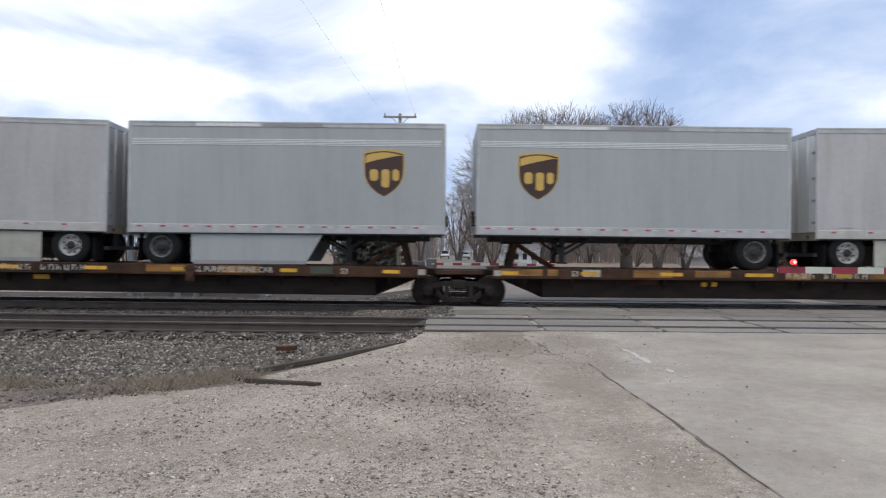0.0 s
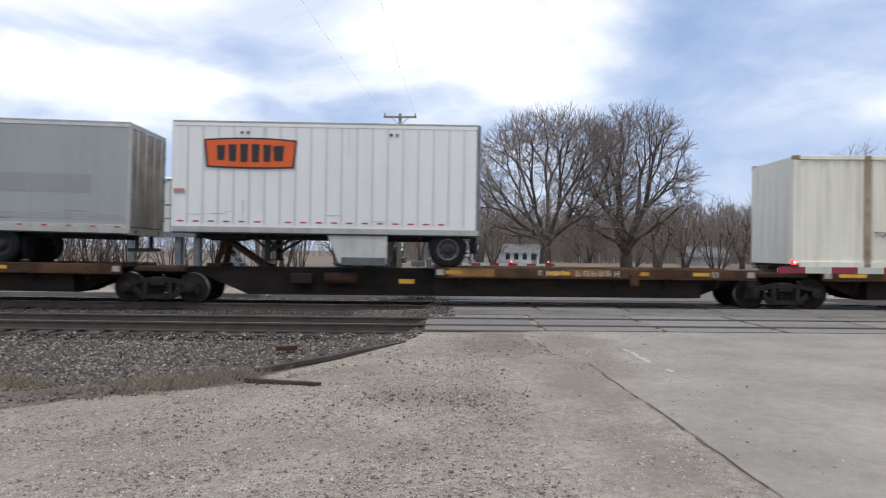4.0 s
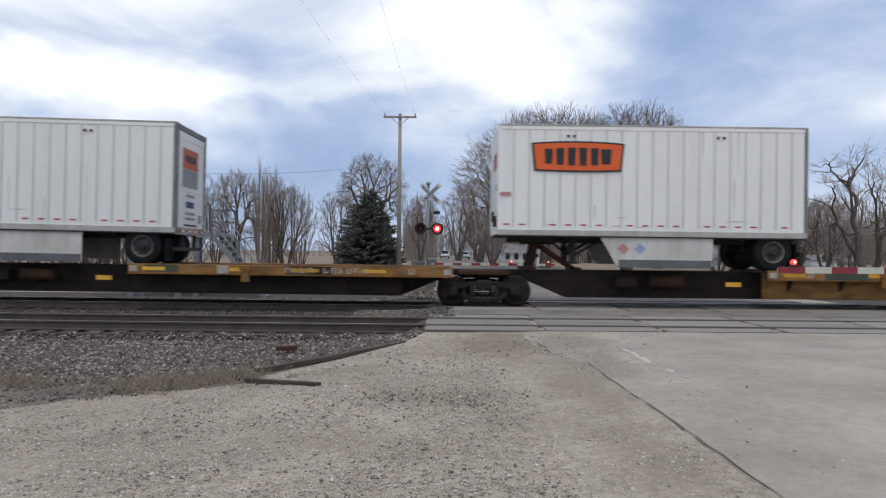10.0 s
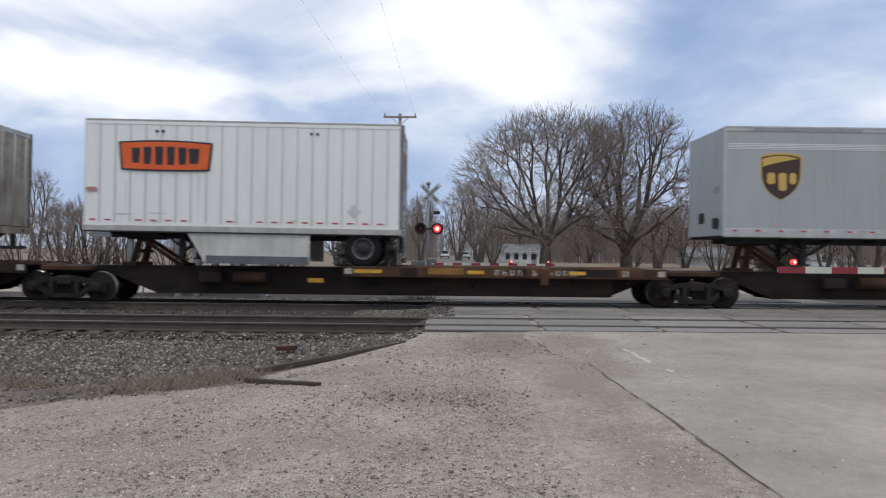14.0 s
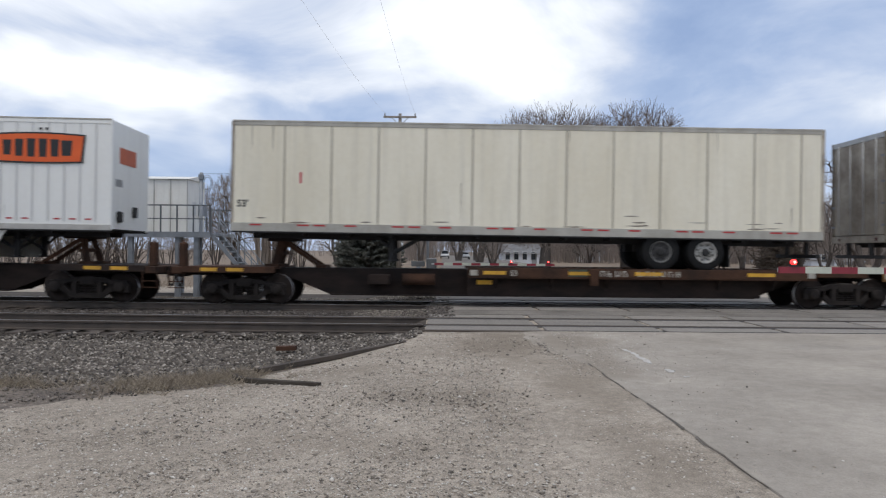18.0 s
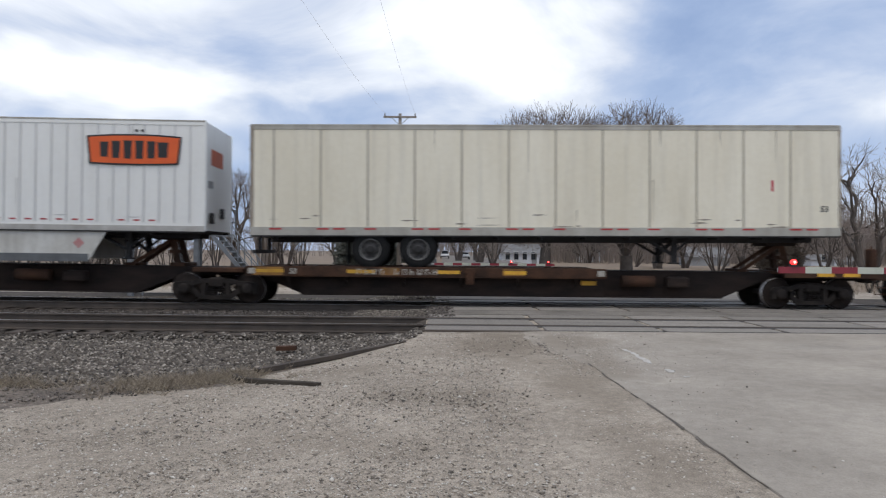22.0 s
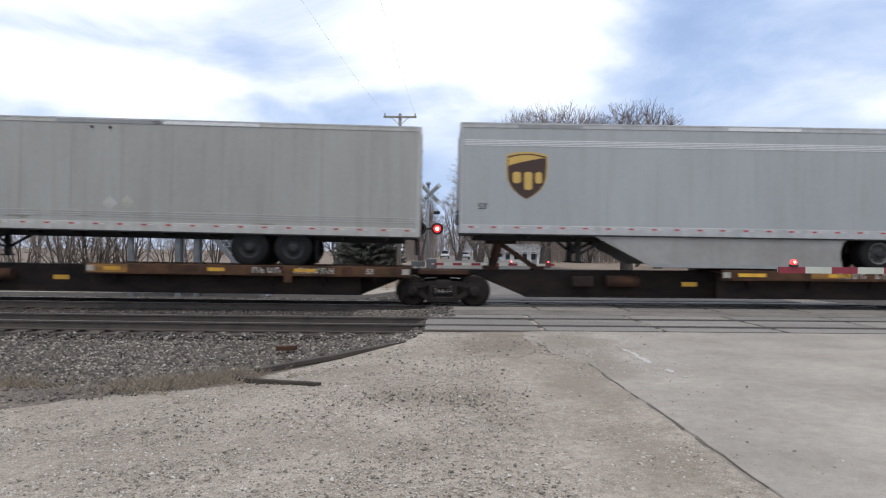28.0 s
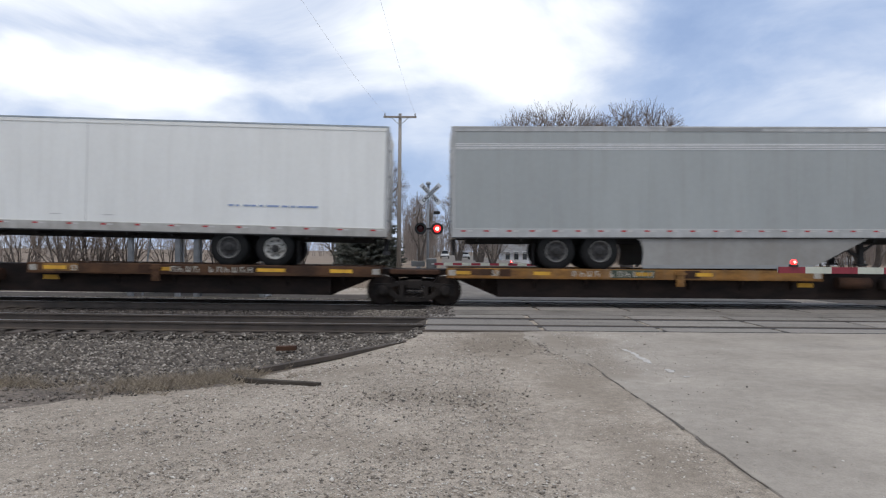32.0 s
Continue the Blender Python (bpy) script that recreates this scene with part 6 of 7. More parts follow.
    part("sign_border", bx(f(9), f(253), -1.272, -1.2685, 3.82, 3.86), BLACK, sg), part("sign_border", bx(f(9), f(253), -1.272, -1.2685, 3.28, 3.32), BLACK, sg)
    for a in range(6):
        part("logo_bar", bx(f(66 + 23 * a), f(66 + 23 * a) + (0.22 if a != 1 else 0.12), -1.273, -1.2685, 3.44, 3.71), DKGREEN, sg)
    part("scroll_shape", prism(bmesh.new(), [(f(22), 3.76), (f(50), 3.66), (f(56), 3.40), (f(40), 3.46)], -1.273, -1.2685), OCHRE, sg)
    part("scroll_shape", prism(bmesh.new(), [(f(210), 3.76), (f(238), 3.46), (f(246), 3.40), (f(222), 3.51)], -1.273, -1.2685), OCHRE, sg)
    for txt, u, z, sz, mm in (("Intermodal", 20, 2.74, 0.62, GREEN2), ("TOP LIFT ONLY", 657, 1.86, 0.19, POSTGREY), ("TOP LIFT ONLY", -18, 2.0, 0.19, POSTGREY), ("53'", 800, 3.86, 0.14, POSTGREY)):
        part("lettering", text_mesh(txt, sz, mm), None, ob, m=pose(f(u), -1.266, z))
    part("painted_bar", bx(f(663), f(733), -1.267, -1.262, 3.90, 3.96), POSTGREY, ob)
    # low saddle blocks carry it on the car
    for x in (-h + 0.6, 0, h - 0.6):
        part("saddle_block", bx(x - 0.25, x + 0.25, -1.0, 1.0, 1.04, 1.155), RUST, ob)


CREAMBOX = mat("cream_box", (0.87, 0.825, 0.69), (0.76, 0.71, 0.575), 0.5, scale=0.8, fine=9, bump=0.05, stretch=(1, 1, 0.3), streak=0.3)
RUSTPOST = mat("rust_streaked_post", (0.40, 0.33, 0.24), (0.22, 0.13, 0.08), 0.7, scale=3, fine=14, bump=0.2)
load_train()


def build_cars():
    i = 0
    for trucks, tone in CARS:
        for s in trucks:
            bogie(s)
        for a, b in zip(trucks, trucks[1:]):
            hs = [(p, d) for p, d in HITCHES if a - 1.0 < p < b + 1.0 and (a - 1.0 < p - d * 4 < b + 1)]
            d = hs[0][1] if hs else -1
            wide = (0.04, 0.96) if len(hs) > 1 else ((0.44, 1.0) if d < 0 else (0.0, 0.58))
            if a == 72.97:
                wide = (0.0, 1.0)
            first = (a == trucks[0], b == trucks[-1])
            if a < -10:
                first = (False, False)
            platform(a, b, d, DARK_UNITS.get(a, tone), first, hs, wide, seed=i)
            i += 1


build_cars()


# ---------------------------------------------------------------- trees
def segs_mesh(name, segs, sides, material):
    """Tapered limbs from segments of two points and two radii."""
    a = np.array([s[0] for s in segs]); b = np.array([s[1] for s in segs])
    r0 = np.array([s[2] for s in segs]); r1 = np.array([s[3] for s in segs])
    d = b - a
    d /= np.linalg.norm(d, axis=1)[:, None] + 1e-9
    ref = np.where(np.abs(d[:, 2:3]) > 0.9, np.array([[1.0, 0, 0]]), np.array([[0, 0, 1.0]]))
    u = np.cross(d, ref); u /= np.linalg.norm(u, axis=1)[:, None]
    w = np.cross(d, u)
    n = len(segs)
    ang = np.arange(sides) * 2 * np.pi / sides
    ring = np.cos(ang)[None, :, None] * u[:, None] + np.sin(ang)[None, :, None] * w[:, None]
    v = np.concatenate([a[:, None] + ring * r0[:, None, None], b[:, None] + ring * r1[:, None, None]], 1).reshape(-1, 3)
    i = np.arange(sides); j = (i + 1) % sides
    q = np.stack([i, j, j + sides, i + sides], 1)
    f = (q[None] + 2 * sides * np.arange(n)[:, None, None]).reshape(-1, 4)
    me = bpy.data.meshes.new(name)
    me.vertices.add(len(v)); me.vertices.foreach_set("co", v.reshape(-1))
    me.loops.add(len(f) * 4); me.loops.foreach_set("vertex_index", f.reshape(-1))
    me.polygons.add(len(f)); me.polygons.foreach_set("loop_start", np.arange(len(f)) * 4); me.polygons.foreach_set("loop_total", np.full(len(f), 4))
    me.update(); me.validate()
    me.materials.append(material)
    return me


def dome_tree(seed, height, width, count, low=0.18, stems=1, trunk=0.12, twigs_each=7, twigr=0.011, curl=0.10, fill=0.35, point=1.0, burst=0):
    """A bare tree: limbs fork from the trunk towards tips spread over an uneven dome, and end in fine twigs."""
    rng = random.Random(seed)
    thick, fine = [], []
    zc, rz, rx = height * (low + (1 - low) * 0.42), height * (1 - low) * 0.58, width / 2
    tips = []
    lobes = [(rng.uniform(0, 6.28), rng.uniform(0.1, 1.3), rng.uniform(-0.16, 0.12)) for k in range(9)]
    while len(tips) < count:
        v = Vector((rng.gauss(0, 1), rng.gauss(0, 1), rng.gauss(0.25, 1))).normalized()
        rad = 0.9 * (1 - fill * rng.random() ** 1.5)
        for a, e, w in lobes:
            c = Vector((math.cos(a) * math.cos(e), math.sin(a) * math.cos(e), math.sin(e)))
            rad += w * max(0.0, (v.dot(c) - 0.75) * 4)
        z = zc + v.z * rz * rad
        taper = 1.0 if point == 1.0 else max(0.08, 1 - max(0.0, z / height)) ** (point - 1.0)
        if z > height * low:
            tips.append(Vector((v.x * rx * rad * taper, v.y * rx * rad * taper, min(z, height * 0.985))))
    unit = height * 0.030 / math.sqrt(count)

    def add(a, b, r0, r1):
        (thick if r0 > 0.04 else fine).append((tuple(a), tuple(b), max(r0, twigr), max(r1, twigr * 0.85)))

    def curve(a, b, d, r0, r1, n):
        """A limb from a to b that leaves a in the direction d; returns its last direction."""
        L = (b - a).length
        c = a + d * L * 0.45 + Vector((rng.gauss(0, curl), rng.gauss(0, curl), rng.gauss(0, curl))) * L * 0.5
        last = a
        for k in range(1, n + 1):
            f = k / n
            q = a * (1 - f) ** 2 + c * 2 * f * (1 - f) + b * f * f
            add(last, q, r0 + (r1 - r0) * (k - 1) / n, r0 + (r1 - r0) * f)
            prev, last = last, q
        return (last - prev).normalized()

    def twig_fan(a, b, d, span):
        for k in range(twigs_each):
            q = a.lerp(b, rng.uniform(0.35, 1.0))
            e = (d + Vector((rng.gauss(0, 0.4), rng.gauss(0, 0.4), rng.gauss(0.18, 0.3)))).normalized()
            l = span * rng.uniform(0.5, 1.15)
            m_ = q + e * l * 0.5
            e2 = (e + Vector((rng.gauss(0, 0.2), rng.gauss(0, 0.2), rng.gauss(0.12, 0.2)))).normalized()
            add(q, m_, twigr * 1.4, twigr), add(m_, m_ + e2 * l * 0.5, twigr, twigr * 0.45)
            if k % 2:
                e3 = (e + Vector((rng.gauss(0, 0.5), rng.gauss(0, 0.5), rng.gauss(0.1, 0.4)))).normalized()
                add(m_, m_ + e3 * l * 0.4, twigr * 0.9, twigr * 0.6)

    def fork(p, d, group, r, many=0):
        if len(group) <= 2:
            for t in group:
                e = curve(p, t, (d + (t - p).normalized()).normalized(), max(r * 0.7, unit), twigr, 4)
                twig_fan(p, t, e, height * 0.10)
            return
        k = many or (3 if len(group) > 30 and rng.random() < 0.4 else 2)
        seeds = rng.sample(group, k)
        for it in range(3):
            parts = [[] for q in seeds]
            for t in group:
                parts[min(range(k), key=lambda m_: (t - seeds[m_]).length_squared)].append(t)
            seeds = [sum(g, Vector((0, 0, 0))) / len(g) if g else seeds[m_] for m_, g in enumerate(parts)]
        for g in parts:
            if not g:
                continue
            c = sum(g, Vector((0, 0, 0))) / len(g)
            q = p.lerp(c, rng.uniform(0.30, 0.46) if len(g) > 6 else 0.5)
            r1 = unit * math.sqrt(len(g)) * 1.15
            e = curve(p, q, (d * 0.8 + (q - p).normalized()).normalized(), min(r, r1 * 1.25), r1, 3)
            fork(q, e, g, r1)

    groups = [[] for k in range(stems)]
    bases = [Vector((0.03 * width * math.cos(6.283 * k / stems + seed), 0.03 * width * math.sin(6.283 * k / stems + seed), -0.3)) * (1 if stems > 1 else 0) for k in range(stems)]
    for t in tips:
        groups[int(((math.atan2(t.y, t.x) - seed + 0.5) % 6.283) / 6.2832 * stems) % stems].append(t)
    for b, g in zip(bases, groups):
        if not g:
            continue
        c = sum(g, Vector((0, 0, 0))) / len(g)
        top = b + Vector((c.x * 0.18, c.y * 0.18, height * trunk * rng.uniform(0.85, 1.15) + 0.3))
        r = unit * math.sqrt(len(g)) * (1.05 if burst else 1.5)
        b = Vector((b.x, b.y, -0.4))
        e = curve(b, top, Vector((0, 0, 1)), r * 1.3, r, 3)
        fork(top, e, g, r, burst)
    return thick, fine


VARIANTS = {}


def tree_meshes(kind):
    if kind not in VARIANTS:
        spec = {"spread": dict(seed=3, height=15, width=18, count=900, low=0.13, stems=1, trunk=0.13, twigr=0.012, twigs_each=6, curl=0.07, burst=9, fill=0.32),
                "spread2": dict(seed=9, height=15, width=12, count=620, low=0.15, stems=1, trunk=0.10, twigr=0.012, twigs_each=6, curl=0.07, burst=7, fill=0.32),
                "round": dict(seed=5, height=10, width=8, count=300, low=0.24, stems=2, trunk=0.2, twigr=0.006, twigs_each=10, curl=0.14),
                "round2": dict(seed=19, height=10, width=9, count=260, low=0.18, stems=3, trunk=0.12, twigr=0.006, twigs_each=10, curl=0.14),
                "vase": dict(seed=23, height=10, width=8, count=330, low=0.42, trunk=0.34, twigr=0.006, twigs_each=10, curl=0.07, fill=0.3),
                "poplar": dict(seed=8, height=12, width=5.5, count=110, low=0.25, stems=7, trunk=0.05, twigr=0.006, point=1.5, twigs_each=9, curl=0.04),
                "gnarl": dict(seed=31, height=11, width=12, count=120, low=0.28, stems=2, trunk=0.12, twigr=0.010, twigs_each=6, curl=0.34, fill=0.6),
                "shrub": dict(seed=14, height=6, width=7, count=150, low=0.08, stems=7, trunk=0.03, twigr=0.007, twigs_each=9)}[kind]
        thick, twigs = dome_tree(**spec)
        h = max(q[1][2] for q in twigs)
        VARIANTS[kind] = (segs_mesh("trunk", thick, 7, PALETWIG if kind == "poplar" else BARK), segs_mesh("crown", twigs, 3, TWIG), segs_mesh("crown", twigs, 3, PALETWIG if kind == "poplar" else FARTWIG), h, thick, twigs)
    return VARIANTS[kind]


def bare_tree(u, v, depth, width, kind, turn=0.0, far=False, label="leafless grey-brown deciduous tree with fine twigs", group="bare trees"):
    """u, v: where the top stands on the sighting scale; width: the crown's there."""
    tr, cr, crf, h, thick, twigs = tree_meshes(kind)
    x = (u - 784) * depth / 1235
    horizon = 445 + 0.0087 * (u - 784)
    zg = -0.7 if (x < -1 or x > 12) else -0.2
    height = (horizon - v) * depth / 1235 + 1.504 - zg
    xs = [s[1][0] for s in twigs]
    sx = width * depth / 1235 / (max(xs) - min(xs))
    sz = height / h
    ob = thing("bare_tree", Matrix.Translation((x, depth, zg)) @ Matrix.Rotation(radians(turn), 4, "Z") @ Matrix.Diagonal((sx, sx, sz, 1)), label, "tree", group)
    part("trunk", tr, None, ob)
    part("crown", crf if far else cr, None, ob)
    return ob


def build_trees():
    for a in [(965, 174, 68, 360, "spread", 0), (1108, 172, 71, 262, "spread2", 40), (850, 300, 100, 120, "round2", 160),
              (40, 385, 70, 110, "shrub", 50), (112, 350, 62, 140, "shrub", 200), (170, 338, 66, 150, "shrub", 130), (226, 352, 68, 130, "shrub", 310), (300, 398, 64, 110, "shrub", 75), (340, 388, 70, 100, "shrub", 15),
              (655, 262, 78, 140, "vase", 0), (598, 333, 92, 90, "round2", 60),
              (464, 270, 60, 70, "poplar", 0), (482, 285, 63, 80, "poplar", 140), (503, 310, 61, 110, "round2", 90), (530, 325, 64, 70, "shrub", 100),
              (418, 288, 57, 125, "round", 120), (382, 312, 60, 70, "round2", 200),
              (66, 285, 75, 100, "round", 200), (150, 345, 66, 110, "shrub", 0), (195, 345, 70, 90, "shrub", 90), (112, 352, 72, 70, "round2", 30), (8, 400, 80, 60, "shrub", 20),
              (745, 335, 105, 70, "round", 40), (812, 330, 115, 90, "round2", 130), (845, 360, 120, 90, "round", 250), (872, 375, 90, 90, "round2", 300),
              (1165, 355, 95, 120, "round", 15), (1212, 345, 100, 110, "round2", 75), (1270, 355, 84, 110, "shrub", 30), (1312, 352, 95, 110, "round", 145), (1345, 362, 110, 100, "round2", 10),
              (1418, 342, 82, 110, "round", 310), (1462, 335, 74, 110, "round2", 250), (1500, 345, 80, 100, "shrub", 60), (1535, 240, 52, 230, "gnarl", 100), (1610, 262, 56, 150, "gnarl", 10),
              (1120, 380, 105, 100, "shrub", 10), (920, 385, 140, 110, "round", 99), (1040, 385, 140, 110, "round2", 9)]:
        bare_tree(*a[:5], a[5], far=a[4] not in ("spread", "spread2", "gnarl"))


build_trees()


def conifer(u, v, depth, width, material, seed, label, dense=1.0):
    rng = random.Random(seed)
    x = (u - 784) * depth / 1235
    zg = -0.75
    h = (445 - v) * depth / 1235 + 1.504 - zg
    w = width * depth / 1235 / 2
    ob = thing("conifer_tree", pose(x, depth, zg), label, "tree", "conifers")
    part("trunk", tube(bmesh.new(), (0, 0, -0.2), (0, 0, h * 0.97), 0.16, 0.02, n=8), BARK, ob)
    br, tufts = [], []
    z = 0.25
    while z < h * 0.985:
        f = 1 - z / h
        n = max(3, int((5 + 9 * f) * (0.5 + 0.5 * dense)))
        for i in range(n):
            a = rng.uniform(0, 6.283)
            L = w * min(1.0, (f * 1.75) ** 0.72) * rng.uniform(0.70 - 0.4 * max(0.0, 1 - dense), 1.05 + 0.2 * max(0.0, 1 - dense)) + 0.08
            e = Vector((math.cos(a) * L, math.sin(a) * L, z + L * 0.10 + rng.uniform(-0.2, 0.25)))
            s = Vector((0, 0, z))
            br.append((tuple(s), tuple(e), 0.02, 0.006))
            k = max(4, int(L * 24 * dense))
            for j in range(k):
                q = s.lerp(e, 0.15 + 0.85 * (j + rng.random()) / k)
                d = Vector((math.cos(a) + rng.gauss(0, 0.6), math.sin(a) + rng.gauss(0, 0.6), rng.uniform(-0.5, 0.9))).normalized()
                tufts.append((tuple(q), tuple(q + d * rng.uniform(0.14, 0.32)), rng.uniform(0.03, 0.055), 0.006))
        z += 0.09 + 0.05 * rng.random()
    part("branches", segs_mesh("branches", br, 4, BARK), None, ob)
    part("crown", segs_mesh("crown", tufts, 4, material), None, ob)


conifer(653, 338, 52, 118, NEEDLE, 1, "dense dark grey-green spruce tree", 1.35)
conifer(1378, 334, 72, 40, CEDAR, 2, "slim dark brownish cedar tree", 0.35)
conifer(1366, 368, 75, 62, CEDAR, 3, "low dark brownish cedar tree", 0.4)
conifer(1396, 385, 78, 50, CEDAR, 4, "low dark brownish cedar tree", 0.4)



def far_woods():
    """The woods along the horizon."""
    rng = random.Random(21)
    segs = []
    for i in range(8200):
        dep = rng.uniform(135, 280)
        u = rng.uniform(-60, 1640)
        # open fields between the tree lines on one side
        open_side = u < 715
        if open_side and (rng.random() < 0.87 or dep < 240):
            continue
        x = (u - 784) * dep / 1235
        if dep < 240 and -2 < x < 14:
            continue
        h = rng.uniform(6, 15) if not open_side else rng.uniform(2.5, 6)
        base = Vector((x, dep, -1.0))
        top = base + Vector((rng.gauss(0, 0.5), 0, h))
        segs.append((tuple(base), tuple(top), 0.12, 0.03))
        for k in range(8):
            q = base.lerp(top, rng.uniform(0.2, 0.95))
            a = rng.uniform(0, 6.28)
            e = q + Vector((math.cos(a) * rng.uniform(0.8, 2.2), math.sin(a), rng.uniform(0.5, 2.0)))
            segs.append((tuple(q), tuple(e), 0.05, 0.02))
            for m_ in range(1):
                q2 = q.lerp(e, rng.uniform(0.4, 1))
                segs.append((tuple(q2), tuple(q2 + Vector((rng.gauss(0, 0.7), rng.gauss(0, 0.3), rng.uniform(0.2, 1.1)))), 0.03, 0.015))
    tagged(new("far_woods", segs_mesh("far_woods", segs, 3, FARTWIG)), "hazy grey-brown leafless woods along the horizon", "woods", kind="stuff")


far_woods()


# ---------------------------------------------------------------- pole, signals, cabin, houses
def utility_pole():
    y, x = 50.0, (706 - 784) * 50 / 1235
    ob = thing("utility_pole", pose(x, y, -0.7), "weathered wooden utility pole with crossarm and insulators", "utility pole")
    part("pole", tube(bmesh.new(), (0, 0, 0), (0, 0, 12.05), 0.17, 0.11, n=12), POLEWOOD, ob)
    part("crossarm", bx(-1.18, 1.18, -0.16, -0.05, 11.72, 11.86, bev=0.01), POLEWOOD, ob)
    bm = bmesh.new()
    for s in (-1, 1):
        bar(bm, (0, -0.12, 11.2), (s * 0.62, -0.12, 11.75), 0.04)
    part("brace", bm, GALV, ob)
    for q in (-1.08, -0.02, 1.08):
        part("insulator", lathe(bmesh.new(), [(0.02, 11.84), (0.05, 11.9), (0.03, 11.94), (0.06, 11.98), (0.03, 12.06)], 10, "Z"), GREYP, ob, m=pose(q, -0.1, 0 if q else 0.2))
    for k, (q, p1) in enumerate(((-1.08, (-6.2, -2.0, 11.5)), (1.08, (-2.6, -2.0, 11.5)))):
        w = thing("power_line", pose(0, 0, 0), "thin dark overhead power line", "power line", "overhead lines")
        segs = []
        a, b = Vector((x + q, y - 0.1, 11.35)), Vector((p1[0], p1[1], p1[2]))
        for i in range(24):
            f0, f1 = i / 24, (i + 1) / 24
            sag = lambda f: Vector((0, 0, -4 * 0.9 * f * (1 - f)))
            segs.append((tuple(a.lerp(b, f0) + sag(f0)), tuple(a.lerp(b, f1) + sag(f1)), 0.004, 0.004))
        part("wire", segs_mesh("wire", segs, 5, PALE), None, w)


utility_pole()


def gate_arm(x_tip, x_mast, y, z, zg, label, lights, d):
    """A lowered gate: its mast and mechanism stand at x_mast, its arm reaches to x_tip."""
    ob = thing("crossing_gate", pose(x_mast, y, zg), label, "crossing gate", "crossing gates")
    h = z - zg
    part("mechanism", bx(-0.22, 0.22, -0.2, 0.2, 0.0, h + 0.25, bev=0.04), DARKSTEEL, ob)
    part("counterweight", bx(min(d * 0.3, d * 0.9), max(d * 0.3, d * 0.9), -0.06, 0.06, h - 0.12, h + 0.12, bev=0.02), DARKSTEEL, ob)
    length = abs(x_tip - x_mast)
    arm = part("arm_spine", bx(min(0, -d * length), max(0, -d * length), 0.021, 0.05, -0.03, 0.03), ALU, ob, m=pose(0, -0.24, h))
    n = int(length / 0.406)
    tip = -d * length
    for i in range(n):
        a = min(tip + d * i * 0.406, tip + d * (i + 1) * 0.406)
        part("stripe_board", cached("stripe_board|%d" % (i % 2), lambda: bx(0, 0.406, -0.02, 0.02, -0.05, 0.05), (GATERED, GATEWHITE)[i % 2]), None, arm, m=pose(a, 0, 0))
    for q in lights:
        part("lamp_housing", bx(tip + d * q - 0.05, tip + d * q + 0.05, -0.05, 0.05, 0.05, 0.085), CHASSIS, arm)
        part("lamp_lens", lathe(bmesh.new(), [(0.012, -0.04), (0.04, -0.03), (0.045, 0.0), (0.04, 0.03), (0.012, 0.04)], 14), REDLAMP, arm, "glowing red gate lamp", m=pose(tip + d * q, 0, 0.122))
        part("lamp_core", lathe(bmesh.new(), [(0.006, -0.055), (0.018, -0.05), (0.02, -0.038)], 10), REDCORE, arm, m=pose(tip + d * q, 0, 0.122))
    return ob


CROSSWHITE = mat("sign_white", (0.62, 0.64, 0.66), (0.52, 0.54, 0.56), 0.5, scale=4, fine=30, bump=0.03)
GATERED = mat("gate_red", (0.27, 0.025, 0.04), (0.20, 0.02, 0.03), 0.5, scale=5, fine=30, bump=0.05)
GATEWHITE = mat("gate_white", (0.56, 0.57, 0.47), (0.45, 0.46, 0.38), 0.5, scale=5, fine=30, bump=0.05)


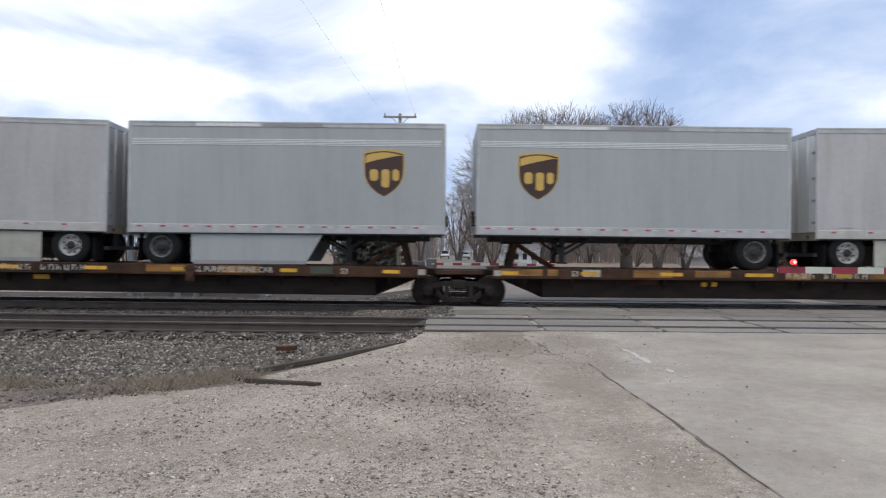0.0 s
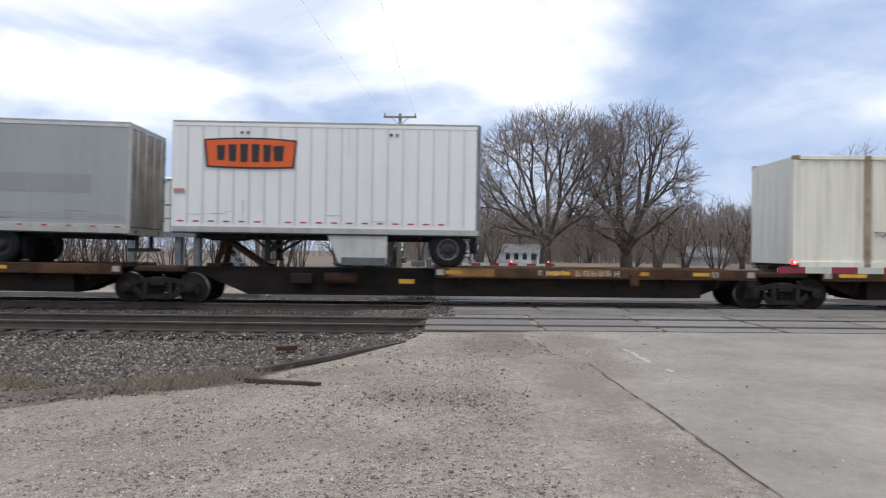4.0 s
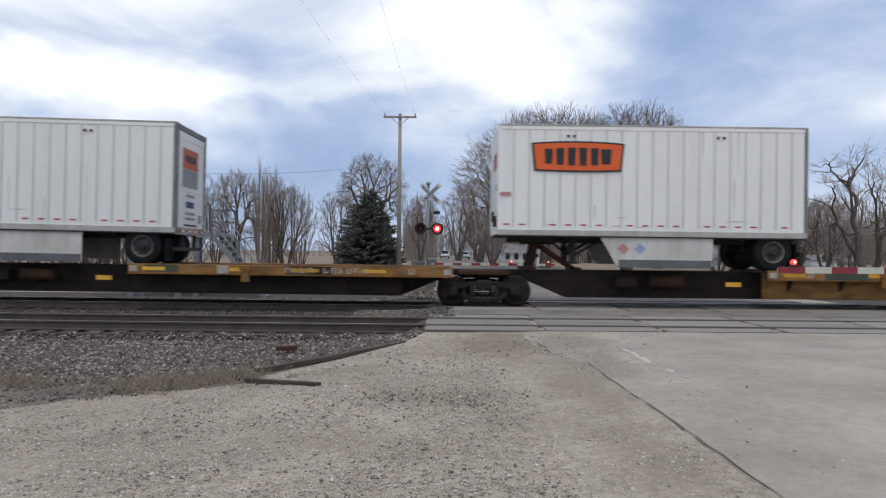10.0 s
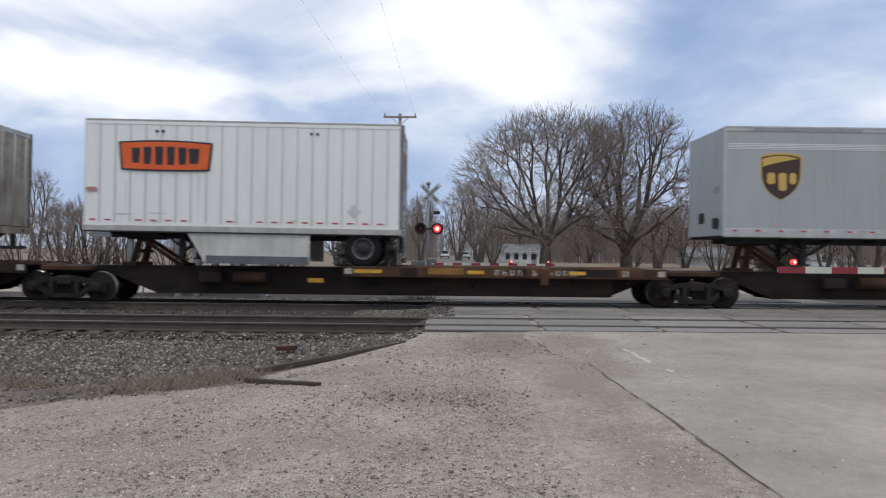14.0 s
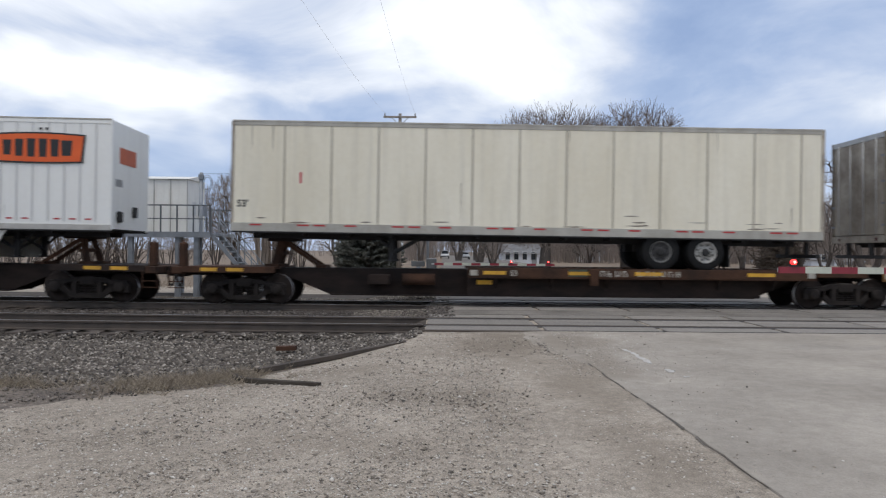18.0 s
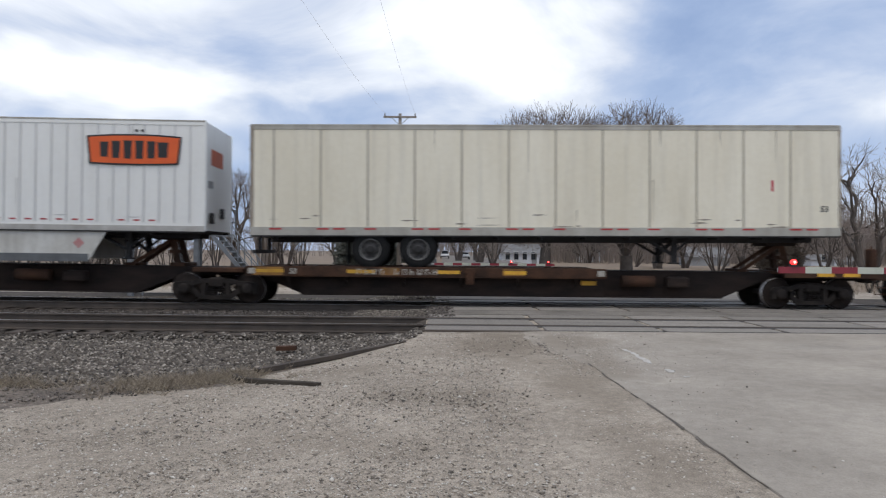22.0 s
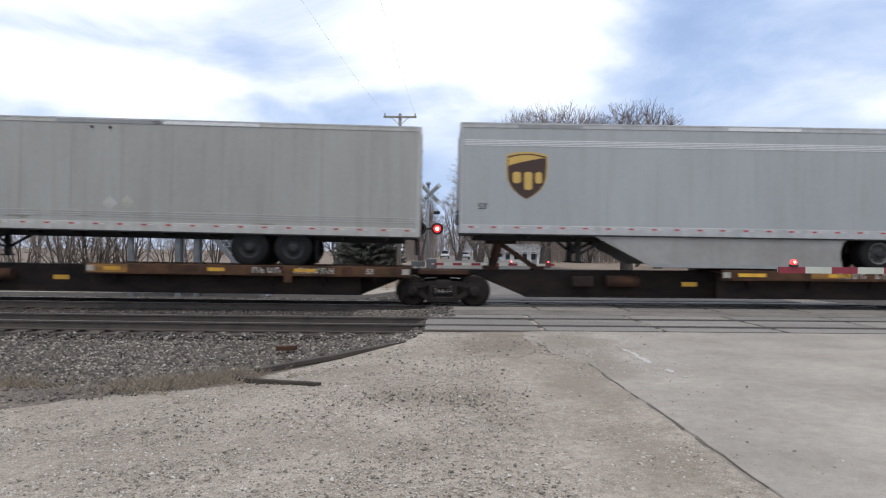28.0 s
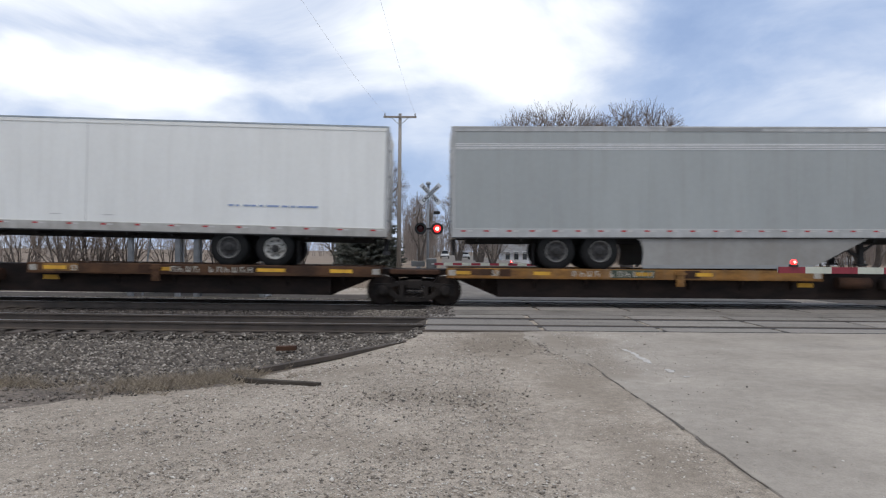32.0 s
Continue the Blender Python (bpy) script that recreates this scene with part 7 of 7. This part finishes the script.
def crossing_signal():
    y, x = 31.5, (757 - 784) * 31.5 / 1235
    ob = thing("crossing_signal", pose(x, y, -0.1), "level-crossing signal mast with lit red lamp and crossbuck", "crossing signal")
    part("mast", tube(bmesh.new(), (0, 0, 0), (0, 0, 4.6), 0.06, n=12), GALV, ob)
    part("base", bx(-0.3, 0.3, -0.3, 0.3, -0.1, 0.25, bev=0.03), GALV, ob)
    part("lamp_bracket", bx(-0.45, 0.5, -0.1, -0.04, 2.58, 2.66), CHASSIS, ob)
    for q, lens in ((-0.33, REDOFF), (0.42, REDLAMP)):
        b = part("lamp_backing", tube(bmesh.new(), (q, -0.12, 2.62), (q, -0.15, 2.62), 0.27, n=28), BLACK, ob)
        part("lamp_lens", lathe(bmesh.new(), [(0.155, -0.15), (0.155, -0.17), (0.11, -0.19), (0.03, -0.20)], 24), lens, b, "lit red lamp" if lens is REDLAMP else "unlit red lamp", m=pose(q, 0, 2.62))
        if lens is REDLAMP:
            part("lamp_core", lathe(bmesh.new(), [(0.085, -0.185), (0.085, -0.197), (0.03, -0.21)], 18), REDCORE, b, m=pose(q, 0, 2.62))
        hood = bmesh.new()
        pts = [(0.19 * math.cos(math.radians(a)), 0.19 * math.sin(math.radians(a))) for a in range(-10, 200, 15)]
        for p, r in zip(pts, pts[1:]):
            prism(hood, [p, r, (r[0] * 1.06, r[1] * 1.06), (p[0] * 1.06, p[1] * 1.06)], -0.42, -0.15)
        part("lamp_hood", hood, BLACK, b, m=pose(q, 0, 2.62))
    side = part("side_lamp", bx(0.25, 0.55, -0.1, 0.1, 3.28, 3.42, bev=0.03), CHASSIS, ob)
    part("side_lamp_disc", tube(bmesh.new(), (0.42, 0.0, 3.3), (0.44, 0.0, 3.3), 0.2, n=20), BLACK, side)
    for a, w in ((45, "RAILROAD"), (-45, "CROSSING")):
        c = part("crossbuck_blade", bx(-0.61, 0.61, -0.13, -0.115, -0.11, 0.11), CROSSWHITE, ob, "white crossbuck board with black lettering", m=pose(0.1, 0.0 if a > 0 else -0.02, 4.18, 0, a, 0))
        part("lettering", text_mesh(w, 0.2, BLACK, "CENTER"), None, c, m=pose(0, -0.134, -0.07))
    part("crossbuck_hub", bx(0.0, 0.2, -0.16, -0.1, 4.1, 4.26), GALV, ob)
    part("bell", lathe(bmesh.new(), [(0.02, 4.6), (0.12, 4.62), (0.10, 4.72), (0.02, 4.75)], 12, "Z"), GALV, ob)
    part("counterweight", bx(-0.5, -0.3, -0.05, 0.3, 0.75, 1.15, bev=0.03), GALV, ob)
    gate_arm(4.9, -0.5, y - 0.6, 0.95, -0.1, "lowered red and white striped gate across the far lane", (0.27, 1.9), -1)
    gate_arm(5.225, 11.3, 11.1, 1.262, 0.0, "lowered red and white striped gate across the near lane", (0.23, 2.6), 1)


crossing_signal()


def raised_cabin():
    D = 27.6
    k = D / 1235
    X = lambda u: (u - 784) * k
    Z = lambda v, u=300: 1.504 + (445 + 0.0087 * (u - 784) - v) * k
    ob = thing("signal_cabin", pose(X(285), D + 1.6, -0.55), "pale grey equipment cabin on a galvanised raised platform", "equipment cabin")
    ox, oz = X(285), -0.55
    lx = lambda u: X(u) - ox
    lz = lambda v: Z(v) - oz
    dk = lz(411)
    part("deck", bx(lx(166), lx(372), -1.6, 1.9, dk - 0.12, dk, bev=0.01), GALV, ob)
    part("fascia", bx(lx(166), lx(372), -1.64, -1.6, dk - 0.2, dk + 0.02), GALV, ob)
    cb = part("cabin_wall", bx(lx(225), lx(318), -0.75, 1.25, dk, lz(313), bev=0.02), CABIN, ob)
    n = 3
    for i in range(4):
        x = lx(226) + (lx(317) - lx(226)) * i / 3
        part("panel_rib", bx(x - 0.02, x + 0.02, -0.775, -0.752, dk, lz(314)), DUSTRAIL, cb)
    rf = bmesh.new()
    z, a, b = lz(313), lx(223), lx(320)
    v = [rf.verts.new(q) for q in ((a, -0.83, z), (b, -0.83, z), (b, 0.25, z + 0.2), (a, 0.25, z + 0.2), (a, 1.33, z), (b, 1.33, z), (a, 0.25, z - 0.01), (b, 0.25, z - 0.01))]
    for q in ((0, 1, 2, 3), (3, 2, 5, 4), (1, 7, 5, 2), (0, 3, 4, 6), (0, 6, 7, 1), (6, 4, 5, 7)):
        rf.faces.new([v[i] for i in q])
    part("cabin_roof", rf, CABIN, cb)
    part("door_panel", bx(lx(262), lx(284), -0.775, -0.755, dk + 0.05, dk + 1.75), CABIN, cb)
    part("notice", bx(lx(318) + 0.003, lx(318) + 0.01, -0.25, 0.15, dk + 0.75, dk + 1.3), PALE, cb, "small white notice plate")
    part("vent_box", bx(lx(318), lx(318) + 0.22, 0.45, 0.95, dk + 0.75, dk + 1.2), GALV, cb)
    for u in (229, 268, 313, 346):
        for y in ((1.6,) if u == 268 else (-1.45,)):
            part("leg", bx(lx(u) - 0.10, lx(u) + 0.10, y - 0.10, y + 0.10, -0.1, dk - 0.12, bev=0.02), GALV, ob)
    br = bmesh.new()
    bar(br, (lx(250), -1.45, 0.2), (lx(264), -1.45, dk - 0.2), 0.05)
    part("brace", br, GALV, ob)
    for y in (-1.58, 1.85):
        rl = part("guard_rail", bx(lx(166), lx(372) if y < 0 else lx(372), y - 0.025, y + 0.025, dk + 1.05, dk + 1.10), DARKSTEEL, ob)
        part("mid_rail", bx(lx(166), lx(372), y - 0.02, y + 0.02, dk + 0.52, dk + 0.56), DARKSTEEL, rl)
        for i in range(8):
            x = lx(166) + 0.03 + (lx(372) - lx(166) - 0.06) * i / 7
            part("baluster", cached("baluster", lambda: bx(-0.025, 0.025, -0.025, 0.025, 0, 1.06), DARKSTEEL), None, rl, m=pose(x, y, dk))
    part("end_rail", bx(lx(166) - 0.02, lx(166) + 0.02, -1.58, 1.85, dk + 1.05, dk + 1.1), DARKSTEEL, ob)
    # stairs down to the side
    x0, x1, steps = lx(372), lx(468), 12
    for s in (-1.5, -0.55):
        b = bmesh.new()
        bar(b, (x0, s, dk - 0.05), (x1, s, 0.12), 0.05, 0.15)
        part("stringer", b, GALV, ob)
        b = bmesh.new()
        bar(b, (x0, s, dk + 0.98), (x1, s, 1.10), 0.04)
        bar(b, (x0, s, dk + 0.5), (x1, s, 0.62), 0.035)
        for i in range(5):
            f = i / 4
            x = x0 + (x1 - x0) * f
            z = dk + (0.12 - dk) * f
            bar(b, (x, s, z), (x, s, z + 1.0), 0.04)
        part("stair_rail", b, GALV, ob)
    for i in range(steps):
        f = (i + 0.5) / steps
        x, z = x0 + (x1 - x0) * f, dk + (0.1 - dk) * f
        part("tread", cached("stair_tread", lambda: bx(-0.13, 0.13, -1.48, -0.57, -0.02, 0.02), GALV), None, ob, m=pose(x, 0, z))
    part("mast", tube(bmesh.new(), (lx(349), -1.2, 0), (lx(349), -1.2, lz(303)), 0.07, n=10), GALV, ob)
    part("antenna_box", bx(lx(349) - 0.09, lx(349) + 0.09, -1.3, -1.1, lz(316), lz(306), bev=0.02), GALV, ob)
    cl = bmesh.new()
    for r in (0.34, 0.26):
        pts = [(lx(360) + r * 0.55 * math.cos(q * 0.5236), -1.2, lz(318) - 0.1 + r * math.sin(q * 0.5236)) for q in range(13)]
        for q, w in zip(pts, pts[1:]):
            tube(cl, q, w, 0.012, n=5)
    part("cable_coil", cl, GALV, ob)
    w = thing("service_wire", pose(0, 0, 0), "thin dark service wire from cabin to pole", "wire", "overhead lines")
    a, b = Vector((X(350), D + 0.4, Z(305))), Vector(((706 - 784) * 50 / 1235, 50, 8.0))
    segs = []
    for i in range(12):
        f0, f1 = i / 12, (i + 1) / 12
        segs.append((tuple(a.lerp(b, f0) + Vector((0, 0, -1.2 * f0 * (1 - f0)))), tuple(a.lerp(b, f1) + Vector((0, 0, -1.2 * f1 * (1 - f1)))), 0.007, 0.007))
    part("wire", segs_mesh("wire", segs, 4, CHASSIS), None, w)


raised_cabin()


def house(u0, u1, v_eave, v_ridge, depth, wall, label, windows=3, v_base=468, gable=False):
    k = depth / 1235
    x0, x1 = (u0 - 784) * k, (u1 - 784) * k
    Z = lambda v: 1.504 + (446.5 - v) * k
    zb, ze, zr = -0.9, Z(v_eave), Z(v_ridge)
    c, h = (x0 + x1) / 2, (x1 - x0) / 2
    ob = thing("house", pose(c, depth, zb), label, "house", "houses beyond the crossing")
    w = part("wall", bx(-h, h, 0, 6, 0, ze - zb), wall, ob)
    bm = bmesh.new()
    v = [bm.verts.new(p) for p in ((-h - 0.3, -0.4, ze - zb - 0.1), (h + 0.3, -0.4, ze - zb - 0.1), (h + 0.3, 3, zr - zb), (-h - 0.3, 3, zr - zb), (-h - 0.3, 6.4, ze - zb - 0.1), (h + 0.3, 6.4, ze - zb - 0.1))]
    for q in ((0, 1, 2, 3), (3, 2, 5, 4), (0, 3, 4), (1, 5, 2), (0, 4, 5, 1)):
        bm.faces.new([v[i] for i in q])
    part("roof", bm, ROOF, ob)
    for i in range(windows):
        x = -h + (2 * h) * (i + 0.7) / (windows + 0.5)
        wn = part("window", bx(x - 0.45, x + 0.45, -0.05, -0.01, 1.0, 2.5), PALE, ob)
        part("pane", bx(x - 0.37, x + 0.37, -0.08, -0.055, 1.08, 2.42), GLASS, wn)
    if windows:
        part("door", bx(h - 1.5, h - 0.6, -0.05, -0.01, 0.1, 2.2), GREYP, ob)
    return ob


house(888, 956, 448, 432, 125, HOUSEW, "small white clapboard house with grey roof", 4)
house(1030, 1062, 452, 442, 150, HOUSEW, "distant white house with grey roof", 2)
house(1222, 1290, 452, 434, 120, SHEDGREY, "low grey shed with pale metal roof", 0)
house(1436, 1482, 455, 446, 130, HOUSEW, "distant white shed behind bare trees", 1)
house(1490, 1530, 458, 450, 140, SHEDGREY, "distant grey shed behind bare trees", 0)
house(1330, 1352, 460, 452, 160, HOUSEW, "tiny distant white outbuilding", 0)
house(735, 768, 452, 436, 170, SHEDGREY, "distant pale barn beside the road", 0)


def vehicle(x, y, colour, label, tall=False):
    ob = thing("pickup_truck" if tall else "car", pose(x, y, -0.0), label, "car", "waiting vehicles")
    bm = bmesh.new()
    box(bm, -0.92, 0.92, -2.2, 2.2, 0.35, 0.95, bev=0.12)
    part("body", bm, colour, ob)
    bm = bmesh.new()
    zt = 1.75 if tall else 1.42
    prism(bm, [(-0.82, 0.93), (-0.62, zt), (0.62, zt), (0.82, 0.93)], -1.0, 1.4)
    part("cabin", bm, colour, ob)
    part("windscreen", prism(bmesh.new(), [(-0.72, 1.0), (-0.58, zt - 0.08), (0.58, zt - 0.08), (0.72, 1.0)], -1.03, -1.005), GLASS, ob)
    for sx in (-1, 1):
        part("headlight", bx(sx * 0.65 - 0.16, sx * 0.65 + 0.16, -2.23, -2.19, 0.62, 0.78, bev=0.01), PALE, ob)
        for yy in (-1.4, 1.4):
            part("wheel", tube(bmesh.new(), (sx * 0.72, yy, 0.33), (sx * 0.94, yy, 0.33), 0.33, n=18), TYRE, ob)
    part("bumper", bx(-0.85, 0.85, -2.27, -2.18, 0.38, 0.55, bev=0.02), CHASSIS, ob)


vehicle(4.2, 135, mat("silver_car", (0.55, 0.56, 0.57), None, 0.3, 0.3), "silver car waiting beyond the crossing")
vehicle(0.4, 150, mat("white_truck", (0.7, 0.7, 0.7), None, 0.35), "white pickup truck waiting beyond the crossing", True)


# ---------------------------------------------------------------- loose stones, weeds and scraps
def scatter():
    rng = np.random.default_rng(5)
    # ballast
    for name, x0, x1, y0, y1, n in (("ballast_near", -12, -0.4, 8.0, 13.86, 32000), ("ballast_mid", -16, 0.3, 16.1, 19.4, 9000), ("ballast_far", -19, 0.2, 21.0, 27.0, 12000)):
        p = np.stack([rng.uniform(x0, x1, n), rng.uniform(y0, y1, n), np.zeros(n)], 1)
        keep = np.array([(y > edge_y(x) + 2.0 * min(1.0, max(0.12, (-x - 0.8) / 2.4)) * (0.6 + 0.6 * rng.random())) for x, y, z in p]) if name == "ballast_near" else np.ones(n, bool)
        p = p[keep]
        p[:, 2] = [ground_z(x, y) - 0.015 for x, y, z in p]
        stones(name, p, rng.uniform(0.026, 0.06, len(p)), DARKSTONES if name == "ballast_mid" else STONES, "loose grey crushed-stone track ballast", "ballast", seed=len(name))
    n = 4200
    p = np.stack([rng.uniform(-13, -0.45, n), 13.93 - np.abs(rng.normal(0, 0.22, n)), np.zeros(n)], 1)
    p[:, 1] += [bend(x)[0] for x in p[:, 0]]
    p[:, 2] = -0.185 - 0.25 * (13.93 - p[:, 1]) + 0.03 * np.sin(12.57 * p[:, 0]) + rng.normal(0, 0.012, n)
    stones("shoulder_ballast", p, rng.uniform(0.026, 0.05, n), STONES, "ballast heaped against the tie ends", "ballast", seed=53)
    n = 2500
    p = np.stack([rng.uniform(-2.2, 0.15, n), rng.uniform(16.7, 18.5, n), np.zeros(n)], 1)
    p[:, 2] = -0.08 + 0.1 * np.exp(-((p[:, 0] + 0.6) / 0.7) ** 2) * np.exp(-((p[:, 1] - 17.6) / 0.5) ** 2)
    stones("ballast_heap", p, rng.uniform(0.025, 0.05, n), STONES, "small heap of pale ballast at the crossing's end", "ballast", seed=77)
    # gravel lot
    n = 20000
    q = np.stack([rng.uniform(-11, 2.0, n), rng.uniform(-5, 9, n), np.zeros(n)], 1)
    q = np.array([(a, b, ground_z(a, b) - 0.026 + 0.011 * min(1.0, max(0.0, 2 * a))) for a, b, c in q if b < edge_y(a)])
    stones("gravel_scatter", q, rng.gamma(1.4, 0.0042, len(q)) + 0.004, PEBBLES, "loose gravel stones over the lot", "gravel", seed=29, flat=0.45)
    n = 150000
    y = 2.6 + 10.6 * rng.random(n) ** 1.6
    x = rng.uniform(-1, 1, n) * (1.2 + y * 0.68)
    keep = (x < 2.0 - np.maximum(0, y - 9) * 0.14) & (y < np.array([edge_y(q) for q in x]) + rng.normal(0, 0.25, n))
    # bare trodden ground shows through along the road and in a dark patch
    bare = np.exp(-((x - 1.25) / 0.75) ** 2) * 0.62 + 0.3 * (np.sin(1.9 * x + 0.7 * y) * np.sin(0.9 * x - 1.7 * y + 1) > 0.2) + 0.3 * np.exp(-((x + 0.2) / 0.8) ** 2 - ((y - 7.3) / 0.5) ** 2)
    keep &= rng.random(n) > bare
    x, y = x[keep], y[keep]
    z = np.array([ground_z(a, b) + 0.011 * min(1.0, max(0.0, 2 * a)) for a, b in zip(x, y)]) - 0.028
    n = 9000
    q = np.stack([rng.uniform(-9, -1.2, n), rng.uniform(6.6, 10.5, n), np.zeros(n)], 1)
    q = np.array([(a, b, ground_z(a, b) - 0.012) for a, b, c in q if edge_y(a) + 0.35 < b < edge_y(a) + 2.2])
    stones("dirt_stones", q, rng.gamma(1.6, 0.005, len(q)) + 0.004, STONES, "stones trodden into the dark dirt", "stones", seed=19)
    n = 4200
    q = np.stack([1.55 + rng.gamma(1.6, 0.42, n), 8.6 + 4.7 * rng.random(n) ** 0.8, np.zeros(n)], 1)
    q[:, 2] = np.where(q[:, 0] > 2.02, 0.001, -0.012)
    stones("washed_gravel", q, rng.gamma(1.2, 0.0034, n) + 0.0036, PEBBLES, "gravel washed over the asphalt's broken edge", "gravel", seed=41, flat=0.45)
    n = 500
    q = np.stack([2.1 + rng.gamma(1.2, 0.5, n), rng.uniform(3.2, 13.0, n), np.full(n, 0.002)], 1)
    stones("road_grit", q, rng.gamma(1.3, 0.003, n) + 0.0035, PEBBLES, "gravel grit strewn on the asphalt", "grit", seed=23)
    stones("gravel_stones", np.stack([x, y, z], 1), rng.gamma(1.2, 0.0036, len(x)) + 0.0036, PEBBLES, "loose pale and brown gravel stones", "gravel", seed=9, flat=0.45)


def crumbs():
    """Dark crumbs of dirt and old ballast trodden into the lot."""
    rng = np.random.default_rng(11)
    pts = []
    for cx, cy, sx, sy, n in ((-0.15, 7.3, 0.8, 0.25, 230), (1.5, 11.2, 0.4, 0.6, 200), (-0.6, 9.6, 0.9, 0.5, 160), (1.9, 10.6, 0.25, 0.25, 60), (-1.6, 6.4, 0.8, 0.25, 90)):
        pts.append(np.stack([rng.normal(cx, sx, n), rng.normal(cy, sy, n), np.full(n, -0.02)], 1))
    p = np.concatenate(pts)
    p = p[(p[:, 0] < 2.25) & (p[:, 1] > 2.5) & (p[:, 1] < 12.9)]
    p[:, 2] = [ground_z(a, b) - 0.018 + (0.02 if a > 2.0 else 0.008 if a > 0.5 else 0.0) for a, b, c in p]
    stones("dirt_crumbs", p, rng.gamma(1.6, 0.0035, len(p)) + 0.006, CRUMB, "dark crumbs of dirt over the gravel", "gravel", seed=31)


scatter()
crumbs()


def dirt_strip():
    bm = bmesh.new()
    xs = [-14 + 0.3 * i for i in range(60)]
    rng = random.Random(2)
    prev = None
    for x in xs:
        if x > -1.1:
            break
        y0 = edge_y(x) + rng.uniform(-0.15, 0.15)
        wd = min(1.0, max(0.1, (-x - 0.8) / 2.4))
        ym = y0 + 1.0 * wd
        y1 = y0 + 2.1 * wd + rng.uniform(-0.1, 0.1)
        row = [bm.verts.new((x, y, ground_z(x, y) - 0.02 + dz)) for y, dz in ((y0, -0.012), (ym, 0.012), (y1, -0.012))]
        if prev:
            for k in range(2):
                bm.faces.new((prev[k], row[k], row[k + 1], prev[k + 1]))
        prev = row
    tagged(new("dirt_strip", mesh("dirt_strip", bm, DIRT)), "dark packed dirt between ballast and gravel", "dirt", kind="structure")


dirt_strip()


def weeds():
    rng = random.Random(12)
    segs = []
    for i in range(420):
        x = rng.uniform(-9.0, -2.2)
        y = edge_y(x) + rng.gauss(1.3, 0.5)
        if rng.random() < 0.8:
            c = rng.choice(((-5.3, 8.4), (-5.4, 8.1), (-2.7, 9.0), (-3.3, 8.8), (-3.0, 8.5), (-2.9, 9.3), (-3.6, 8.3)))
            x, y = c[0] + rng.gauss(0, 0.30), c[1] + rng.gauss(0, 0.24)
        z = ground_z(x, y) - 0.03
        for k in range(12):
            a, l = rng.uniform(0, 6.28), rng.uniform(0.06, 0.20)
            t = rng.uniform(0.6, 1.35)
            p = (x + rng.gauss(0, 0.05), y + rng.gauss(0, 0.05), z)
            segs.append((p, (p[0] + math.cos(a) * l * math.sin(t), p[1] + math.sin(a) * l * math.sin(t), z + l * math.cos(t)), 0.0036, 0.001))
    tagged(new("dry_weeds", segs_mesh("dry_weeds", segs, 3, STRAW)), "withered straw-coloured weeds at the gravel's edge", "weeds", kind="stuff")
    # field grass beyond the tracks
    segs = []
    for i in range(9000):
        y = 24 + 60 * rng.random() ** 1.5
        x = rng.uniform(-0.75, 0.75) * y
        if -0.6 < x < 11.8:
            continue
        if y < 35:
            continue
        l = rng.uniform(0.12, 0.4)
        z = ground_z(x, y) - 0.2
        for k in range(3):
            segs.append(((x, y, z), (x + rng.gauss(0, 0.12), y + rng.gauss(0, 0.12), z + l), 0.007, 0.002))
    tagged(new("field_grass", segs_mesh("field_grass", segs, 3, STRAW)), "dry tan grass beyond the tracks", "grass", kind="stuff")


weeds()


def scrap(name, pts, w, hgt, material, label):
    bm = bmesh.new()
    for p, q in zip(pts, pts[1:]):
        bar(bm, p, q, w, hgt)
    tagged(new(name, mesh(name, bm, material)), label, "debris")


scrap("rubber_strip", [(-2.66, 9.0, -0.115), (-2.55, 8.72, -0.105), (-2.35, 8.52, -0.09), (-1.9, 8.30, -0.075), (-1.55, 8.15, -0.06), (-1.42, 8.08, -0.055)], 0.085, 0.055, OLDRUBBER, "discarded black rubber flangeway strip on the gravel")
scrap("timber", [(-2.48, 9.35, -0.115), (-1.6, 10.5, -0.085), (-0.65, 11.8, -0.045)], 0.105, 0.06, TIE, "old dark weathered timber lying at the gravel's edge")
scrap("rusty_offcut", [(-2.75, 11.6, -0.13), (-2.42, 11.62, -0.12)], 0.14, 0.07, RUST, "short rusty offcut on the ballast")



# ---------------------------------------------------------------- motion of the train
def motions():
    times = [0.5 * i for i in range(65)]
    gone = {t: run(t) for t in times}
    for ob, s, base, half in MOVERS:
        rows = []
        for t in times:
            x = s - gone[t]
            (ya, za), (yb, zb) = bend(x - half), bend(x + half)
            turn = Euler((0, -math.atan((zb - za) / (2 * half)), math.atan((yb - ya) / (2 * half)))).to_matrix().to_4x4()
            rows.append((t, Matrix.Translation((x, (ya + yb) / 2, (za + zb) / 2)) @ Matrix.Translation((0, FAR_TRACK, 0)) @ turn @ Matrix.Translation((0, -FAR_TRACK, 0)) @ base))
        walk(ob, rows)
    fine = [i / 30 for i in range(961)]
    dist = [run(t) for t in fine]
    for w, x, s in SPINNERS:
        seen = [i for i in range(961) if abs(s - dist[i]) < 16]
        if not seen:
            continue
        rows = [(0.0, Matrix.Translation((x, 0, 0.42)))] if seen[0] > 0 else []
        for i in seen:
            rows.append((fine[i], Matrix.Translation((x, 0, 0.42)) @ Matrix.Rotation(-(dist[i] - dist[seen[0]]) / 0.42, 4, "Y")))
        if seen[-1] < 960:
            rows.append((32.0, rows[-1][1]))
        walk(w, rows)


motions()
